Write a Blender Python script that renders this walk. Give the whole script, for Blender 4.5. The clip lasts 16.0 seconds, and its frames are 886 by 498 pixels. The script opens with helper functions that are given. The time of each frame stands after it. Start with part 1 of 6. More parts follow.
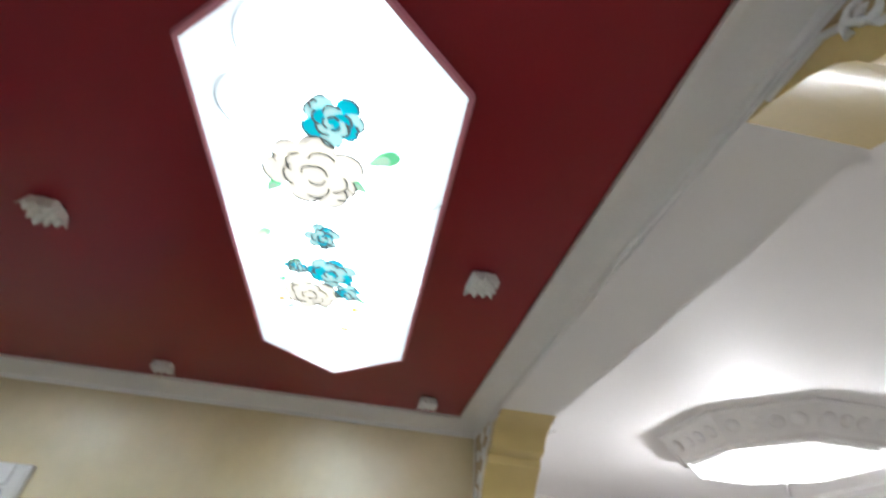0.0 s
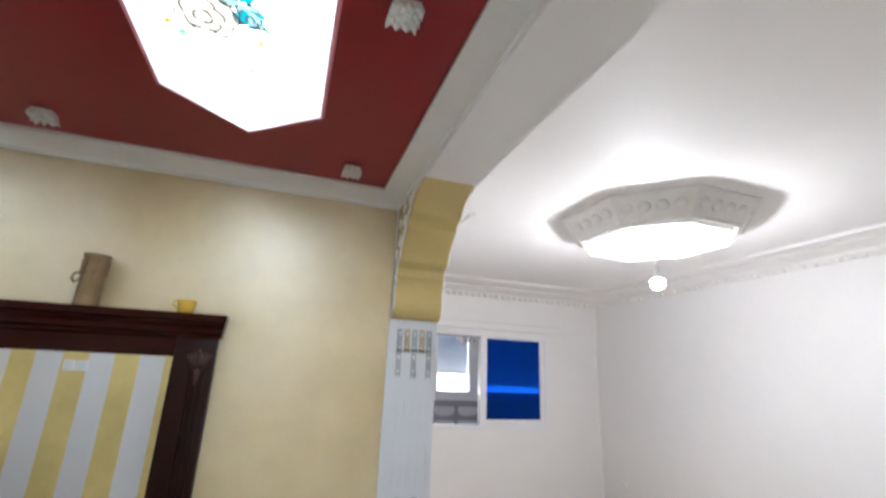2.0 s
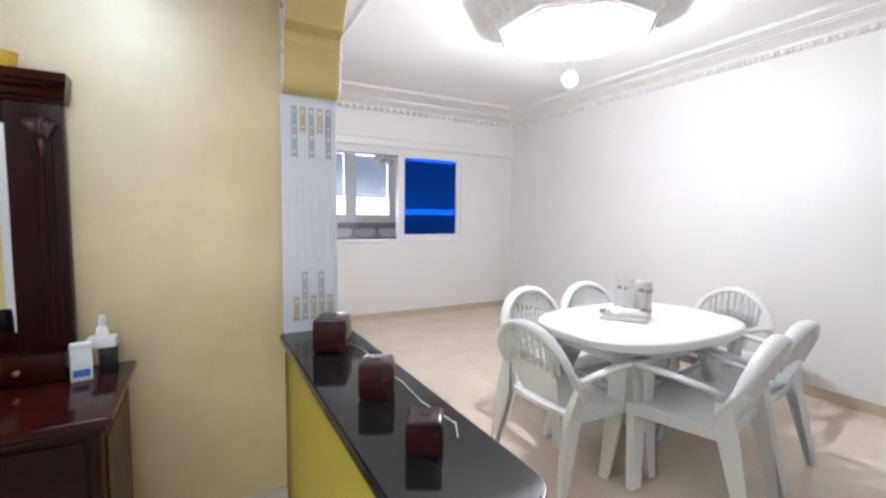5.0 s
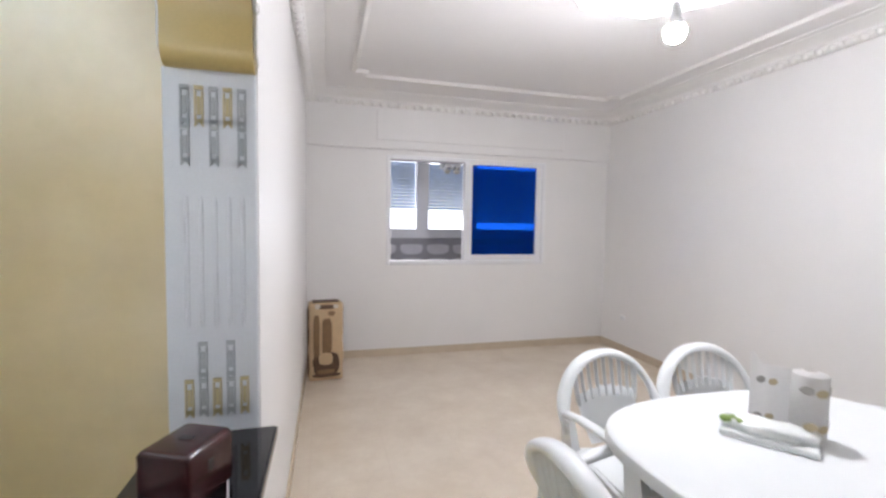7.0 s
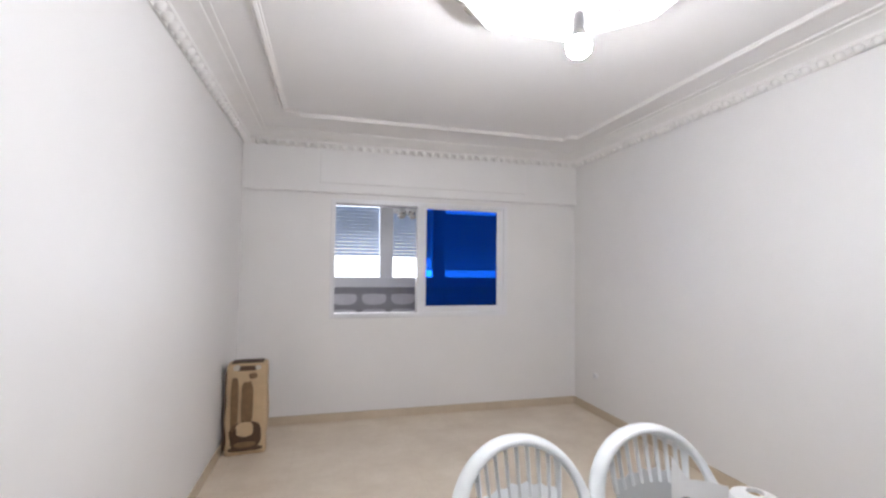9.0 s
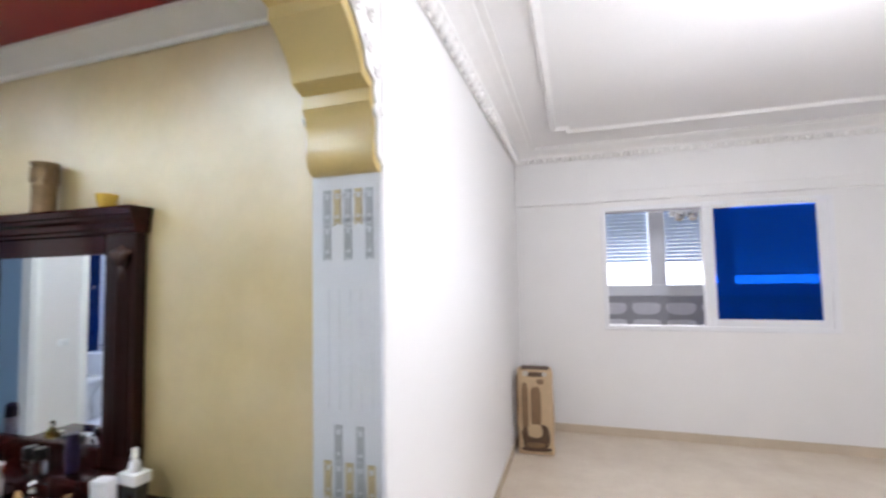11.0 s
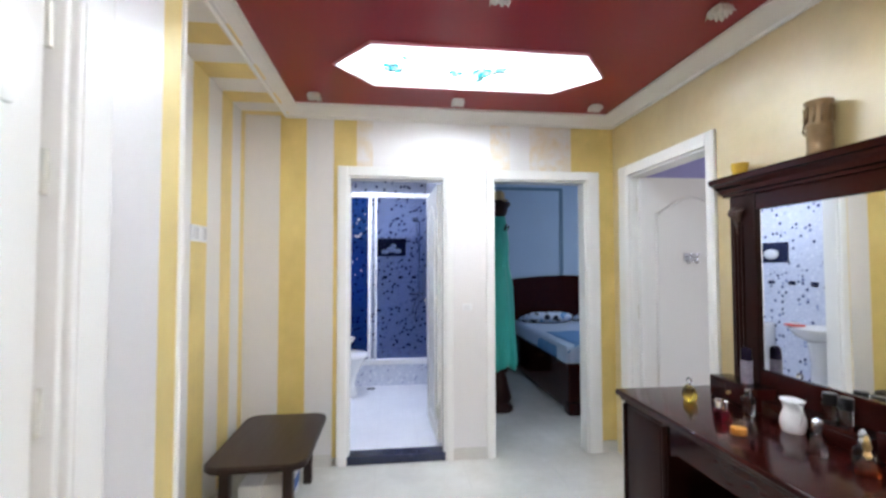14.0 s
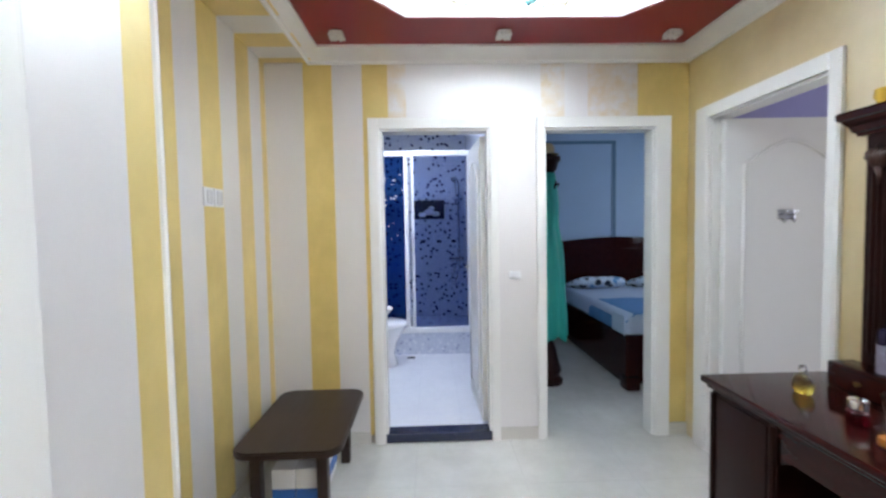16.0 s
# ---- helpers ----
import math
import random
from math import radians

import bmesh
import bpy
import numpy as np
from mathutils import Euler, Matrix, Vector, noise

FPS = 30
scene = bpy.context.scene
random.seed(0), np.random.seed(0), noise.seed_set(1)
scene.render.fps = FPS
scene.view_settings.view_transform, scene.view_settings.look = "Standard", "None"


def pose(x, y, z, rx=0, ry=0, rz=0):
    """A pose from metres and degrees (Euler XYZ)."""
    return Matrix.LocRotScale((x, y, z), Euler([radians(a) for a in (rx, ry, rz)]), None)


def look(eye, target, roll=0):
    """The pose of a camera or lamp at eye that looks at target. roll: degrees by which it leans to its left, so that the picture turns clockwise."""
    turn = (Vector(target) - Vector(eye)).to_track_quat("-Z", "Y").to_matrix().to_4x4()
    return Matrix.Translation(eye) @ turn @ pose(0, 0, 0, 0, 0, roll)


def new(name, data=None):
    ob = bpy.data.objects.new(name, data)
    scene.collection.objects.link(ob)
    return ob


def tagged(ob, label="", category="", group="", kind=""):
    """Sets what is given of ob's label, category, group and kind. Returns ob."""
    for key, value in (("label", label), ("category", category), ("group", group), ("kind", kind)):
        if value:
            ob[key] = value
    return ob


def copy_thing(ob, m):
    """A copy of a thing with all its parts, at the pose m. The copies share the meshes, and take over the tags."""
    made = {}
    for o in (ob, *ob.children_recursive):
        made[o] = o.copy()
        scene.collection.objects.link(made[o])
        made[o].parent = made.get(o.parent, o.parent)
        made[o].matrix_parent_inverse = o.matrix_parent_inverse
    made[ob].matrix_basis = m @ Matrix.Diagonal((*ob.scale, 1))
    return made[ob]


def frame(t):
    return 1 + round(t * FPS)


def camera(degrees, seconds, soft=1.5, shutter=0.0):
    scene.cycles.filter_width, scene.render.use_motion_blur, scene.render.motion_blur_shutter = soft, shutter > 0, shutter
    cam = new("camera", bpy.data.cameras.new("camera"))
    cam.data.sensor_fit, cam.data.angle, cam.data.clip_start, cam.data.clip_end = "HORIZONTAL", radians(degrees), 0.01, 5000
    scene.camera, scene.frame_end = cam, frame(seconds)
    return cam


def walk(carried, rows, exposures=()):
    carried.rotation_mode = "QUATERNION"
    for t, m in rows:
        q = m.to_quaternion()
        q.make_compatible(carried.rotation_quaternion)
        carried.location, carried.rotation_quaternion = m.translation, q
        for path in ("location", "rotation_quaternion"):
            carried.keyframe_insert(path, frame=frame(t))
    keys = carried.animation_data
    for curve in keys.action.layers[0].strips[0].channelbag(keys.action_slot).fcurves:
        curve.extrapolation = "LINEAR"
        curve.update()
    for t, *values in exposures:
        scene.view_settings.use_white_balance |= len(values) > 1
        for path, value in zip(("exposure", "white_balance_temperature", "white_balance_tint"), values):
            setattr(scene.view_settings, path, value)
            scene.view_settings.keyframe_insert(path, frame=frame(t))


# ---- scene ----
cam = camera(91.0, 16.0, soft=2.5, shutter=0.5)
PATH = [
    (0, (0.041, -0.414, 1.749), (0.237, 1.115, 3.023), 5.2),
    (0.5, (0.075, -0.383, 1.721), (0.485, 1.224, 2.839), 3.5),
    (1, (0.085, -0.37, 1.689), (0.56, 1.318, 2.651), 2.9),
    (1.5, (0.094, -0.34, 1.651), (0.638, 1.434, 2.396), 2.8),
    (2, (0.112, -0.323, 1.598), (0.725, 1.499, 2.151), 2.4),
    (2.5, (0.133, -0.298, 1.521), (0.848, 1.541, 1.849), 2.0),
    (3, (0.158, -0.286, 1.445), (0.993, 1.529, 1.54), 1.4),
    (3.5, (0.176, -0.276, 1.381), (1.08, 1.508, 1.345), 1.1),
    (4, (0.187, -0.293, 1.328), (1.133, 1.465, 1.211), 0.9),
    (4.2, (0.182, -0.29, 1.317), (1.144, 1.458, 1.177), 0.7),
    (5.0, (0.25, -0.26, 1.33), (1.21, 1.48, 1.178), 0.6),
    (5.7, (0.45, -0.05, 1.385), (1.41, 1.69, 1.215), -0.2),
    (6.3, (0.699, 0.177, 1.39), (1.639, 1.934, 1.216), -1.2),
    (6.5, (0.774, 0.254, 1.402), (1.633, 2.053, 1.243), -1.9),
    (7, (0.995, 0.364, 1.425), (1.511, 2.292, 1.307), 0.9),
    (7.5, (1.201, 0.434, 1.436), (1.639, 2.384, 1.35), 1.4),
    (8, (1.434, 0.531, 1.443), (1.971, 2.458, 1.438), 0.6),
    (8.2, (1.495, 0.569, 1.442), (2.048, 2.491, 1.466), 0.8),
    (10.3, (1.615, 0.626, 1.522), (1.523, 2.619, 1.652), 0.8),
    (10.5, (1.535, 0.624, 1.532), (1.265, 2.602, 1.653), 0.7),
    (11, (1.363, 0.538, 1.527), (0.78, 2.448, 1.642), -1.1),
    (11.5, (1.199, 0.471, 1.53), (0.404, 2.303, 1.629), -1.4),
    (12, (1.051, 0.417, 1.52), (-0.076, 2.066, 1.611), -1.6),
    (12.5, (0.902, 0.345, 1.465), (-0.578, 1.687, 1.563), -0.8),
    (13, (0.742, 0.273, 1.445), (-1.008, 1.239, 1.527), -1.0),
    (13.5, (0.74, 0.186, 1.437), (-1.195, 0.685, 1.517), -0.3),
    (14, (0.808, 0.103, 1.379), (-1.176, 0.338, 1.452), -0.1),
    (14.5, (0.864, 0.085, 1.321), (-1.128, 0.249, 1.253), -0.5),
    (15, (0.809, 0.109, 1.313), (-1.181, 0.262, 1.193), -0.8),
    (15.5, (0.653, 0.099, 1.37), (-1.339, 0.237, 1.257), -1.0),
    (16, (0.469, 0.103, 1.387), (-1.527, 0.163, 1.289), -1.0),
]
walk(cam, [(t, look(e, g, r)) for t, e, g, r in PATH],
     exposures=[(0.0, -0.16, 6450, 11), (1.5, 0.02, 6450, 11), (2.5, 0.32, 6250, 14), (3.5, 0.44, 6250, 14), (4.2, 0.48, 6250, 14), (6.4, 0.18, 6400, 14), (7.0, 0.13, 6400, 14), (8.2, -0.02, 6420, 13), (10.5, 0.3, 6250, 14), (11.5, 0.56, 6250, 14), (12.0, 0.73, 6420, 15), (13.0, 0.95, 6620, 16), (13.5, 0.94, 6680, 16), (14.0, 0.68, 6560, 15), (14.5, 0.5, 6420, 13), (16.0, 0.5, 6420, 13)])

# ---- world and lights ----
world = bpy.data.worlds.new("world")
scene.world = world
world.use_nodes = True
wn = world.node_tree
sky = wn.nodes.new("ShaderNodeTexSky")
sky.sky_type, sky.sun_disc = "NISHITA", False
sky.sun_elevation, sky.sun_rotation = radians(48), radians(200)
wn.links.new(sky.outputs[0], wn.nodes["Background"].inputs[0])
wn.nodes["Background"].inputs[1].default_value = 0.12
sun = new("sun", bpy.data.lights.new("sun", "SUN"))
sun.data.energy, sun.data.angle, sun.data.color = 2.5, radians(0.6), (1, 0.95, 0.88)
sun.matrix_world = look((0, -20, 25), (3, 0, 0))
BULB = 1300.0        # radiance of the bare bulb
PANEL = 7.5          # radiance of the ceiling light panels
BATH_LAMP = 150.0


def window_light(name, m, w, h, power, color):
    """Sky light standing in a window's opening."""
    ob = new(name, bpy.data.lights.new(name, "AREA"))
    ob.data.shape, ob.data.size, ob.data.size_y = "RECTANGLE", w, h
    ob.data.energy, ob.data.color = power, color
    ob.matrix_world = m


# ---- mesh helpers ----
def box(bm, x0, x1, y0, y1, z0, z1):
    r = bmesh.ops.create_cube(bm, size=1, matrix=Matrix.LocRotScale(
        ((x0 + x1) / 2, (y0 + y1) / 2, (z0 + z1) / 2), None, (abs(x1 - x0), abs(y1 - y0), abs(z1 - z0))))
    return r["verts"]


def moved(bm, verts, m):
    bmesh.ops.transform(bm, matrix=m, verts=verts)
    return verts


def rbox(x0, x1, y0, y1, z0, z1, r=0.01, seg=2, m=None):
    """A box with rounded edges, as a bmesh of its own."""
    bm = bmesh.new()
    box(bm, x0, x1, y0, y1, z0, z1)
    if r:
        bmesh.ops.bevel(bm, geom=bm.edges[:], offset=r, segments=seg, profile=0.6, affect="EDGES", clamp_overlap=True)
    if m:
        bm.transform(m)
    return bm


def boxes(*rows, m=None):
    bm = bmesh.new()
    for row in rows:
        box(bm, *row)
    if m:
        bm.transform(m)
    return bm


def prism(bm, pts, axis, a, b):
    """A polygon drawn in the plane across the axis, drawn out from a to b."""
    def at(p, k):
        return {"x": (k, p[0], p[1]), "y": (p[0], k, p[1]), "z": (p[0], p[1], k)}[axis]
    lo = [bm.verts.new(at(p, a)) for p in pts]
    hi = [bm.verts.new(at(p, b)) for p in pts]
    n = len(pts)
    fs = [bm.faces.new(lo), bm.faces.new(hi)]
    for i in range(n):
        fs.append(bm.faces.new((lo[i], lo[(i + 1) % n], hi[(i + 1) % n], hi[i])))
    bmesh.ops.recalc_face_normals(bm, faces=fs)
    return lo + hi


def lathe(bm, prof, n=20, at=(0, 0, 0), sy=1.0):
    """Turns a profile of (radius, height) about the upright axis."""
    rings = []
    for r, z in prof:
        if r < 1e-5:
            rings.append([bm.verts.new((at[0], at[1], at[2] + z))])
        else:
            rings.append([bm.verts.new((at[0] + r * math.cos(2 * math.pi * i / n), at[1] + sy * r * math.sin(2 * math.pi * i / n),
                                        at[2] + z)) for i in range(n)])
    fs = []
    for a, b in zip(rings, rings[1:]):
        for i in range(n):
            j = (i + 1) % n
            if len(a) == 1 and len(b) == 1:
                continue
            if len(a) == 1:
                fs.append(bm.faces.new((a[0], b[i], b[j])))
            elif len(b) == 1:
                fs.append(bm.faces.new((a[i], a[j], b[0])))
            else:
                fs.append(bm.faces.new((a[i], a[j], b[j], b[i])))
    bmesh.ops.recalc_face_normals(bm, faces=fs)
    return bm


def tube(bm, pts, r, n=8, flat=1.0):
    """A round bar along a line of points; r may be one radius or one for each point."""
    pts = [Vector(p) for p in pts]
    rs = r if isinstance(r, (list, tuple)) else [r] * len(pts)
    rings = []
    for i, p in enumerate(pts):
        d = (pts[min(i + 1, len(pts) - 1)] - pts[max(i - 1, 0)]).normalized()
        up = Vector((0, 0, 1)) if abs(d.z) < 0.9 else Vector((1, 0, 0))
        u = d.cross(up).normalized()
        v = u.cross(d)
        rings.append([bm.verts.new(p + rs[i] * (u * math.cos(2 * math.pi * k / n) + flat * v * math.sin(2 * math.pi * k / n))) for k in range(n)])
    fs = [bm.faces.new(rings[0]), bm.faces.new(rings[-1])]
    for a, b in zip(rings, rings[1:]):
        for k in range(n):
            fs.append(bm.faces.new((a[k], a[(k + 1) % n], b[(k + 1) % n], b[k])))
    bmesh.ops.recalc_face_normals(bm, faces=fs)
    return bm


def part(name, bm, material, parent=None, label="", smooth=False):
    """Links a bmesh as one mesh object, under a thing or a part."""
    me = bpy.data.meshes.new(name)
    bm.to_mesh(me)
    bm.free()
    me.materials.append(material)
    if smooth:
        me.polygons.foreach_set("use_smooth", [True] * len(me.polygons))
        if smooth != "all":
            me.set_sharp_from_angle(angle=radians(38))
    ob = new(name, me)
    if parent:
        ob.parent = parent
    if label:
        ob["label"] = label
    return ob


def thing(name, label, category, group="", kind="", m=None):
    ob = new(name)
    ob.empty_display_size = 0.1
    if m:
        ob.matrix_basis = m
    return tagged(ob, label, category, group, kind)


def setting(name, bm, material, label, category, smooth=False):
    return tagged(part(name, bm, material, smooth=smooth), label, category, kind="structure")


# ---- materials ----
def base(name):
    ma = bpy.data.materials.new(name)
    ma.use_nodes = True
    nt = ma.node_tree
    return ma, nt, nt.nodes["Principled BSDF"]


def noise_node(nt, scale, detail=4.0, rough=0.55, stretch=None):
    co = nt.nodes.new("ShaderNodeTexCoord")
    n = nt.nodes.new("ShaderNodeTexNoise")
    n.inputs["Scale"].default_value, n.inputs["Detail"].default_value, n.inputs["Roughness"].default_value = scale, detail, rough
    if stretch:
        mp = nt.nodes.new("ShaderNodeMapping")
        mp.inputs["Scale"].default_value = stretch
        nt.links.new(co.outputs["Object"], mp.inputs[0])
        nt.links.new(mp.outputs[0], n.inputs[0])
    else:
        nt.links.new(co.outputs["Object"], n.inputs[0])
    return n


def ramp(nt, src, stops):
    r = nt.nodes.new("ShaderNodeValToRGB")
    el = r.color_ramp.elements
    while len(el) < len(stops):
        el.new(0.5)
    for e, (p, c) in zip(el, stops):
        e.position, e.color = p, (*c, 1) if len(c) == 3 else c
    nt.links.new(src, r.inputs[0])
    return r


def mix(nt, fac, a, b):
    m = nt.nodes.new("ShaderNodeMix")
    m.data_type = "RGBA"
    for k, v in ((0, fac), (6, a), (7, b)):
        if hasattr(v, "is_linked"):
            nt.links.new(v, m.inputs[k])
        else:
            m.inputs[k].default_value = v if not isinstance(v, tuple) else (*v, 1)
    return m.outputs[2]


def bump(nt, bsdf, src, strength, distance=0.01):
    b = nt.nodes.new("ShaderNodeBump")
    b.inputs["Strength"].default_value, b.inputs["Distance"].default_value = strength, distance
    nt.links.new(src, b.inputs["Height"])
    nt.links.new(b.outputs[0], bsdf.inputs["Normal"])


def surface(name, color, rough=0.5, metal=0.0, var=0.12, scale=6.0, grain=120.0, relief=0.15, stretch=None, coat=0.0, wear=0.1):
    """Paint, plastic, wood or metal with broad and fine variation of tone, gloss and relief."""
    ma, nt, b = base(name)
    n1 = noise_node(nt, scale, 5, 0.6, stretch)
    n2 = noise_node(nt, grain, 3, 0.5, stretch)
    lo = tuple(c * (1 - var) for c in color)
    hi = tuple(min(1, c * (1 + var)) for c in color)
    r = ramp(nt, n1.outputs[0], [(0.3, lo), (0.7, hi)])
    c2 = mix(nt, n2.outputs[0], tuple(c * (1 - wear) for c in color), r.outputs[0])
    nt.links.new(c2, b.inputs["Base Color"])
    rr = ramp(nt, n1.outputs[0], [(0.25, (max(0.02, rough * 0.85),) * 3), (0.75, (min(1, rough * 1.15),) * 3)])
    nt.links.new(rr.outputs[0], b.inputs["Roughness"])
    b.inputs["Metallic"].default_value = metal
    b.inputs["Coat Weight"].default_value = coat
    b.inputs["Coat Roughness"].default_value = 0.08
    if relief:
        bump(nt, b, n2.outputs[0], relief, 0.002)
    return ma


def glow(name, color, strength):
    ma, nt, b = base(name)
    b.inputs["Base Color"].default_value = (*color, 1)
    b.inputs["Emission Color"].default_value = (*color, 1)
    b.inputs["Emission Strength"].default_value = strength
    b.inputs["Roughness"].default_value = 0.25
    return ma


def glass(name, color=(1, 1, 1), rough=0.0, ior=1.45, thin=False):
    ma, nt, b = base(name)
    b.inputs["Base Color"].default_value = (*color, 1)
    b.inputs["Transmission Weight"].default_value = 1
    b.inputs["Roughness"].default_value = rough
    b.inputs["IOR"].default_value = 1.05 if thin else ior
    return ma


def pearl(name, axis, stripes, gold=(0.66, 0.50, 0.155), silver=(0.74, 0.715, 0.715), sheen=0.45, metal=0.2, coat_ior=1.8, gloss=0.46, sponge=()):
    """Pearly hand-brushed wall paint: gold, with silver where the stripes of the given axis leave it, and cloudy sponge marks."""
    ma, nt, b = base(name)
    co = nt.nodes.new("ShaderNodeTexCoord")
    sp = nt.nodes.new("ShaderNodeSeparateXYZ")
    nt.links.new(co.outputs["Object"], sp.inputs[0])
    wob = noise_node(nt, 3.0, 3)
    cloud = noise_node(nt, 2.2, 6, 0.62)
    brush = noise_node(nt, 26, 5, 0.6, (1, 1, 0.45))
    gold_c = mix(nt, ramp(nt, cloud.outputs[0], [(0.35, (0, 0, 0)), (0.75, (1, 1, 1))]).outputs[0], gold, tuple(min(1, c * 1.28 + 0.05) for c in gold))
    gold_c = mix(nt, ramp(nt, brush.outputs[0], [(0.3, (0, 0, 0)), (0.8, (0.12, 0.12, 0.12))]).outputs[0], gold_c, tuple(c * 0.8 for c in gold))
    silver_c = mix(nt, ramp(nt, brush.outputs[0], [(0.3, (0, 0, 0)), (0.8, (0.2, 0.2, 0.2))]).outputs[0], silver, tuple(c * 0.9 for c in silver))
    col = gold_c
    if stripes is not None:
        edge = nt.nodes.new("ShaderNodeMath")
        edge.operation = "MULTIPLY_ADD"
        edge.inputs[1].default_value, edge.inputs[2].default_value = 0.006, -0.003
        nt.links.new(wob.outputs[0], edge.inputs[0])
        add = nt.nodes.new("ShaderNodeMath")
        nt.links.new(sp.outputs["XYZ".index(axis)], add.inputs[0])
        nt.links.new(edge.outputs[0], add.inputs[1])
        total = None
        for lo, hi in stripes:
            mid = nt.nodes.new("ShaderNodeMath")
            mid.operation = "COMPARE"
            mid.inputs[1].default_value, mid.inputs[2].default_value = (lo + hi) / 2, (hi - lo) / 2
            nt.links.new(add.outputs[0], mid.inputs[0])
            if total is None:
                total = mid.outputs[0]
            else:
                mx = nt.nodes.new("ShaderNodeMath")
                mx.operation = "MAXIMUM"
                nt.links.new(total, mx.inputs[0])
                nt.links.new(mid.outputs[0], mx.inputs[1])
                total = mx.outputs[0]
        col = mix(nt, total, silver_c, gold_c)
    for lo, hi in sponge:      # half-covered stripes dabbed with tan
        band = nt.nodes.new("ShaderNodeMath")
        band.operation = "COMPARE"
        band.inputs[1].default_value, band.inputs[2].default_value = (lo + hi) / 2, (hi - lo) / 2
        nt.links.new(add.outputs[0], band.inputs[0])
        dab = noise_node(nt, 11, 5, 0.65)
        cover = nt.nodes.new("ShaderNodeMath")
        cover.operation = "MULTIPLY"
        nt.links.new(band.outputs[0], cover.inputs[0])
        nt.links.new(ramp(nt, dab.outputs[0], [(0.36, (0, 0, 0)), (0.66, (0.75,) * 3)]).outputs[0], cover.inputs[1])
        col = mix(nt, cover.outputs[0], col, (0.70, 0.53, 0.30))
    nt.links.new(col, b.inputs["Base Color"])
    b.inputs["Metallic"].default_value = metal
    rr = ramp(nt, cloud.outputs[0], [(0.3, (0.34,) * 3), (0.7, (0.46,) * 3)])
    nt.links.new(rr.outputs[0], b.inputs["Roughness"])
    b.inputs["Specular IOR Level"].default_value = 0.8
    b.inputs["Coat Weight"].default_value = sheen
    if sheen == 1.0:
        nt.links.new(ramp(nt, noise_node(nt, 1.9, 4, 0.55).outputs[0], [(0.32, (0.55,) * 3), (0.62, (1.0,) * 3)]).outputs[0], b.inputs["Coat Weight"])
    b.inputs["Coat Roughness"].default_value = gloss
    b.inputs["Coat IOR"].default_value = coat_ior
    bump(nt, b, brush.outputs[0], 0.07, 0.002)
    return ma


def tiles(name, c1, c2, size, joint, rough=0.12, vein=3.0, jw=0.004):
    """Polished floor tiles: cloudy stone, thin joints."""
    ma, nt, b = base(name)
    co = nt.nodes.new("ShaderNodeTexCoord")
    br = nt.nodes.new("ShaderNodeTexBrick")
    br.offset = 0
    br.inputs["Scale"].default_value = 1.0
    br.inputs["Brick Width"].default_value = br.inputs["Row Height"].default_value = size
    br.inputs["Mortar Size"].default_value, br.inputs["Mortar Smooth"].default_value = jw, 0.3
    nt.links.new(co.outputs["Object"], br.inputs[0])
    n = noise_node(nt, vein, 8, 0.65)
    n2 = noise_node(nt, vein * 9, 5, 0.6)
    c = ramp(nt, n.outputs[0], [(0.32, c1), (0.68, c2)]).outputs[0]
    c = mix(nt, ramp(nt, n2.outputs[0], [(0.4, (0, 0, 0)), (0.8, (0.14, 0.14, 0.14))]).outputs[0], c, tuple(k * 0.82 for k in c1))
    nt.links.new(mix(nt, br.outputs["Fac"], c, joint), b.inputs["Base Color"])
    rr = ramp(nt, n2.outputs[0], [(0.3, (rough,) * 3), (0.8, (rough * 1.7,) * 3)])
    nt.links.new(rr.outputs[0], b.inputs["Roughness"])
    return ma


def mosaic(name):
    """Wall tiles printed as blue and mauve pebbles."""
    ma, nt, b = base(name)
    co = nt.nodes.new("ShaderNodeTexCoord")
    vo = nt.nodes.new("ShaderNodeTexVoronoi")
    vo.inputs["Scale"].default_value = 21
    vo.inputs["Randomness"].default_value = 0.85
    nt.links.new(co.outputs["Object"], vo.inputs[0])
    sep = nt.nodes.new("ShaderNodeSeparateColor")
    nt.links.new(vo.outputs["Color"], sep.inputs[0])
    stone = ramp(nt, sep.outputs[0], [(0.0, (0.02, 0.025, 0.10)), (0.22, (0.05, 0.06, 0.18)), (0.30, (0.26, 0.30, 0.50)), (0.45, (0.72, 0.74, 0.82)), (1.0, (0.60, 0.64, 0.74))]).outputs[0]
    fine = noise_node(nt, 70, 3)
    ground = ramp(nt, fine.outputs[0], [(0.3, (0.50, 0.54, 0.66)), (0.7, (0.66, 0.69, 0.79))]).outputs[0]
    edge = ramp(nt, vo.outputs["Distance"], [(0.30, (0, 0, 0)), (0.40, (1, 1, 1))]).outputs[0]
    nt.links.new(mix(nt, edge, stone, ground), b.inputs["Base Color"])
    b.inputs["Roughness"].default_value = 0.15
    bump(nt, b, edge, 0.2, 0.002)
    return ma


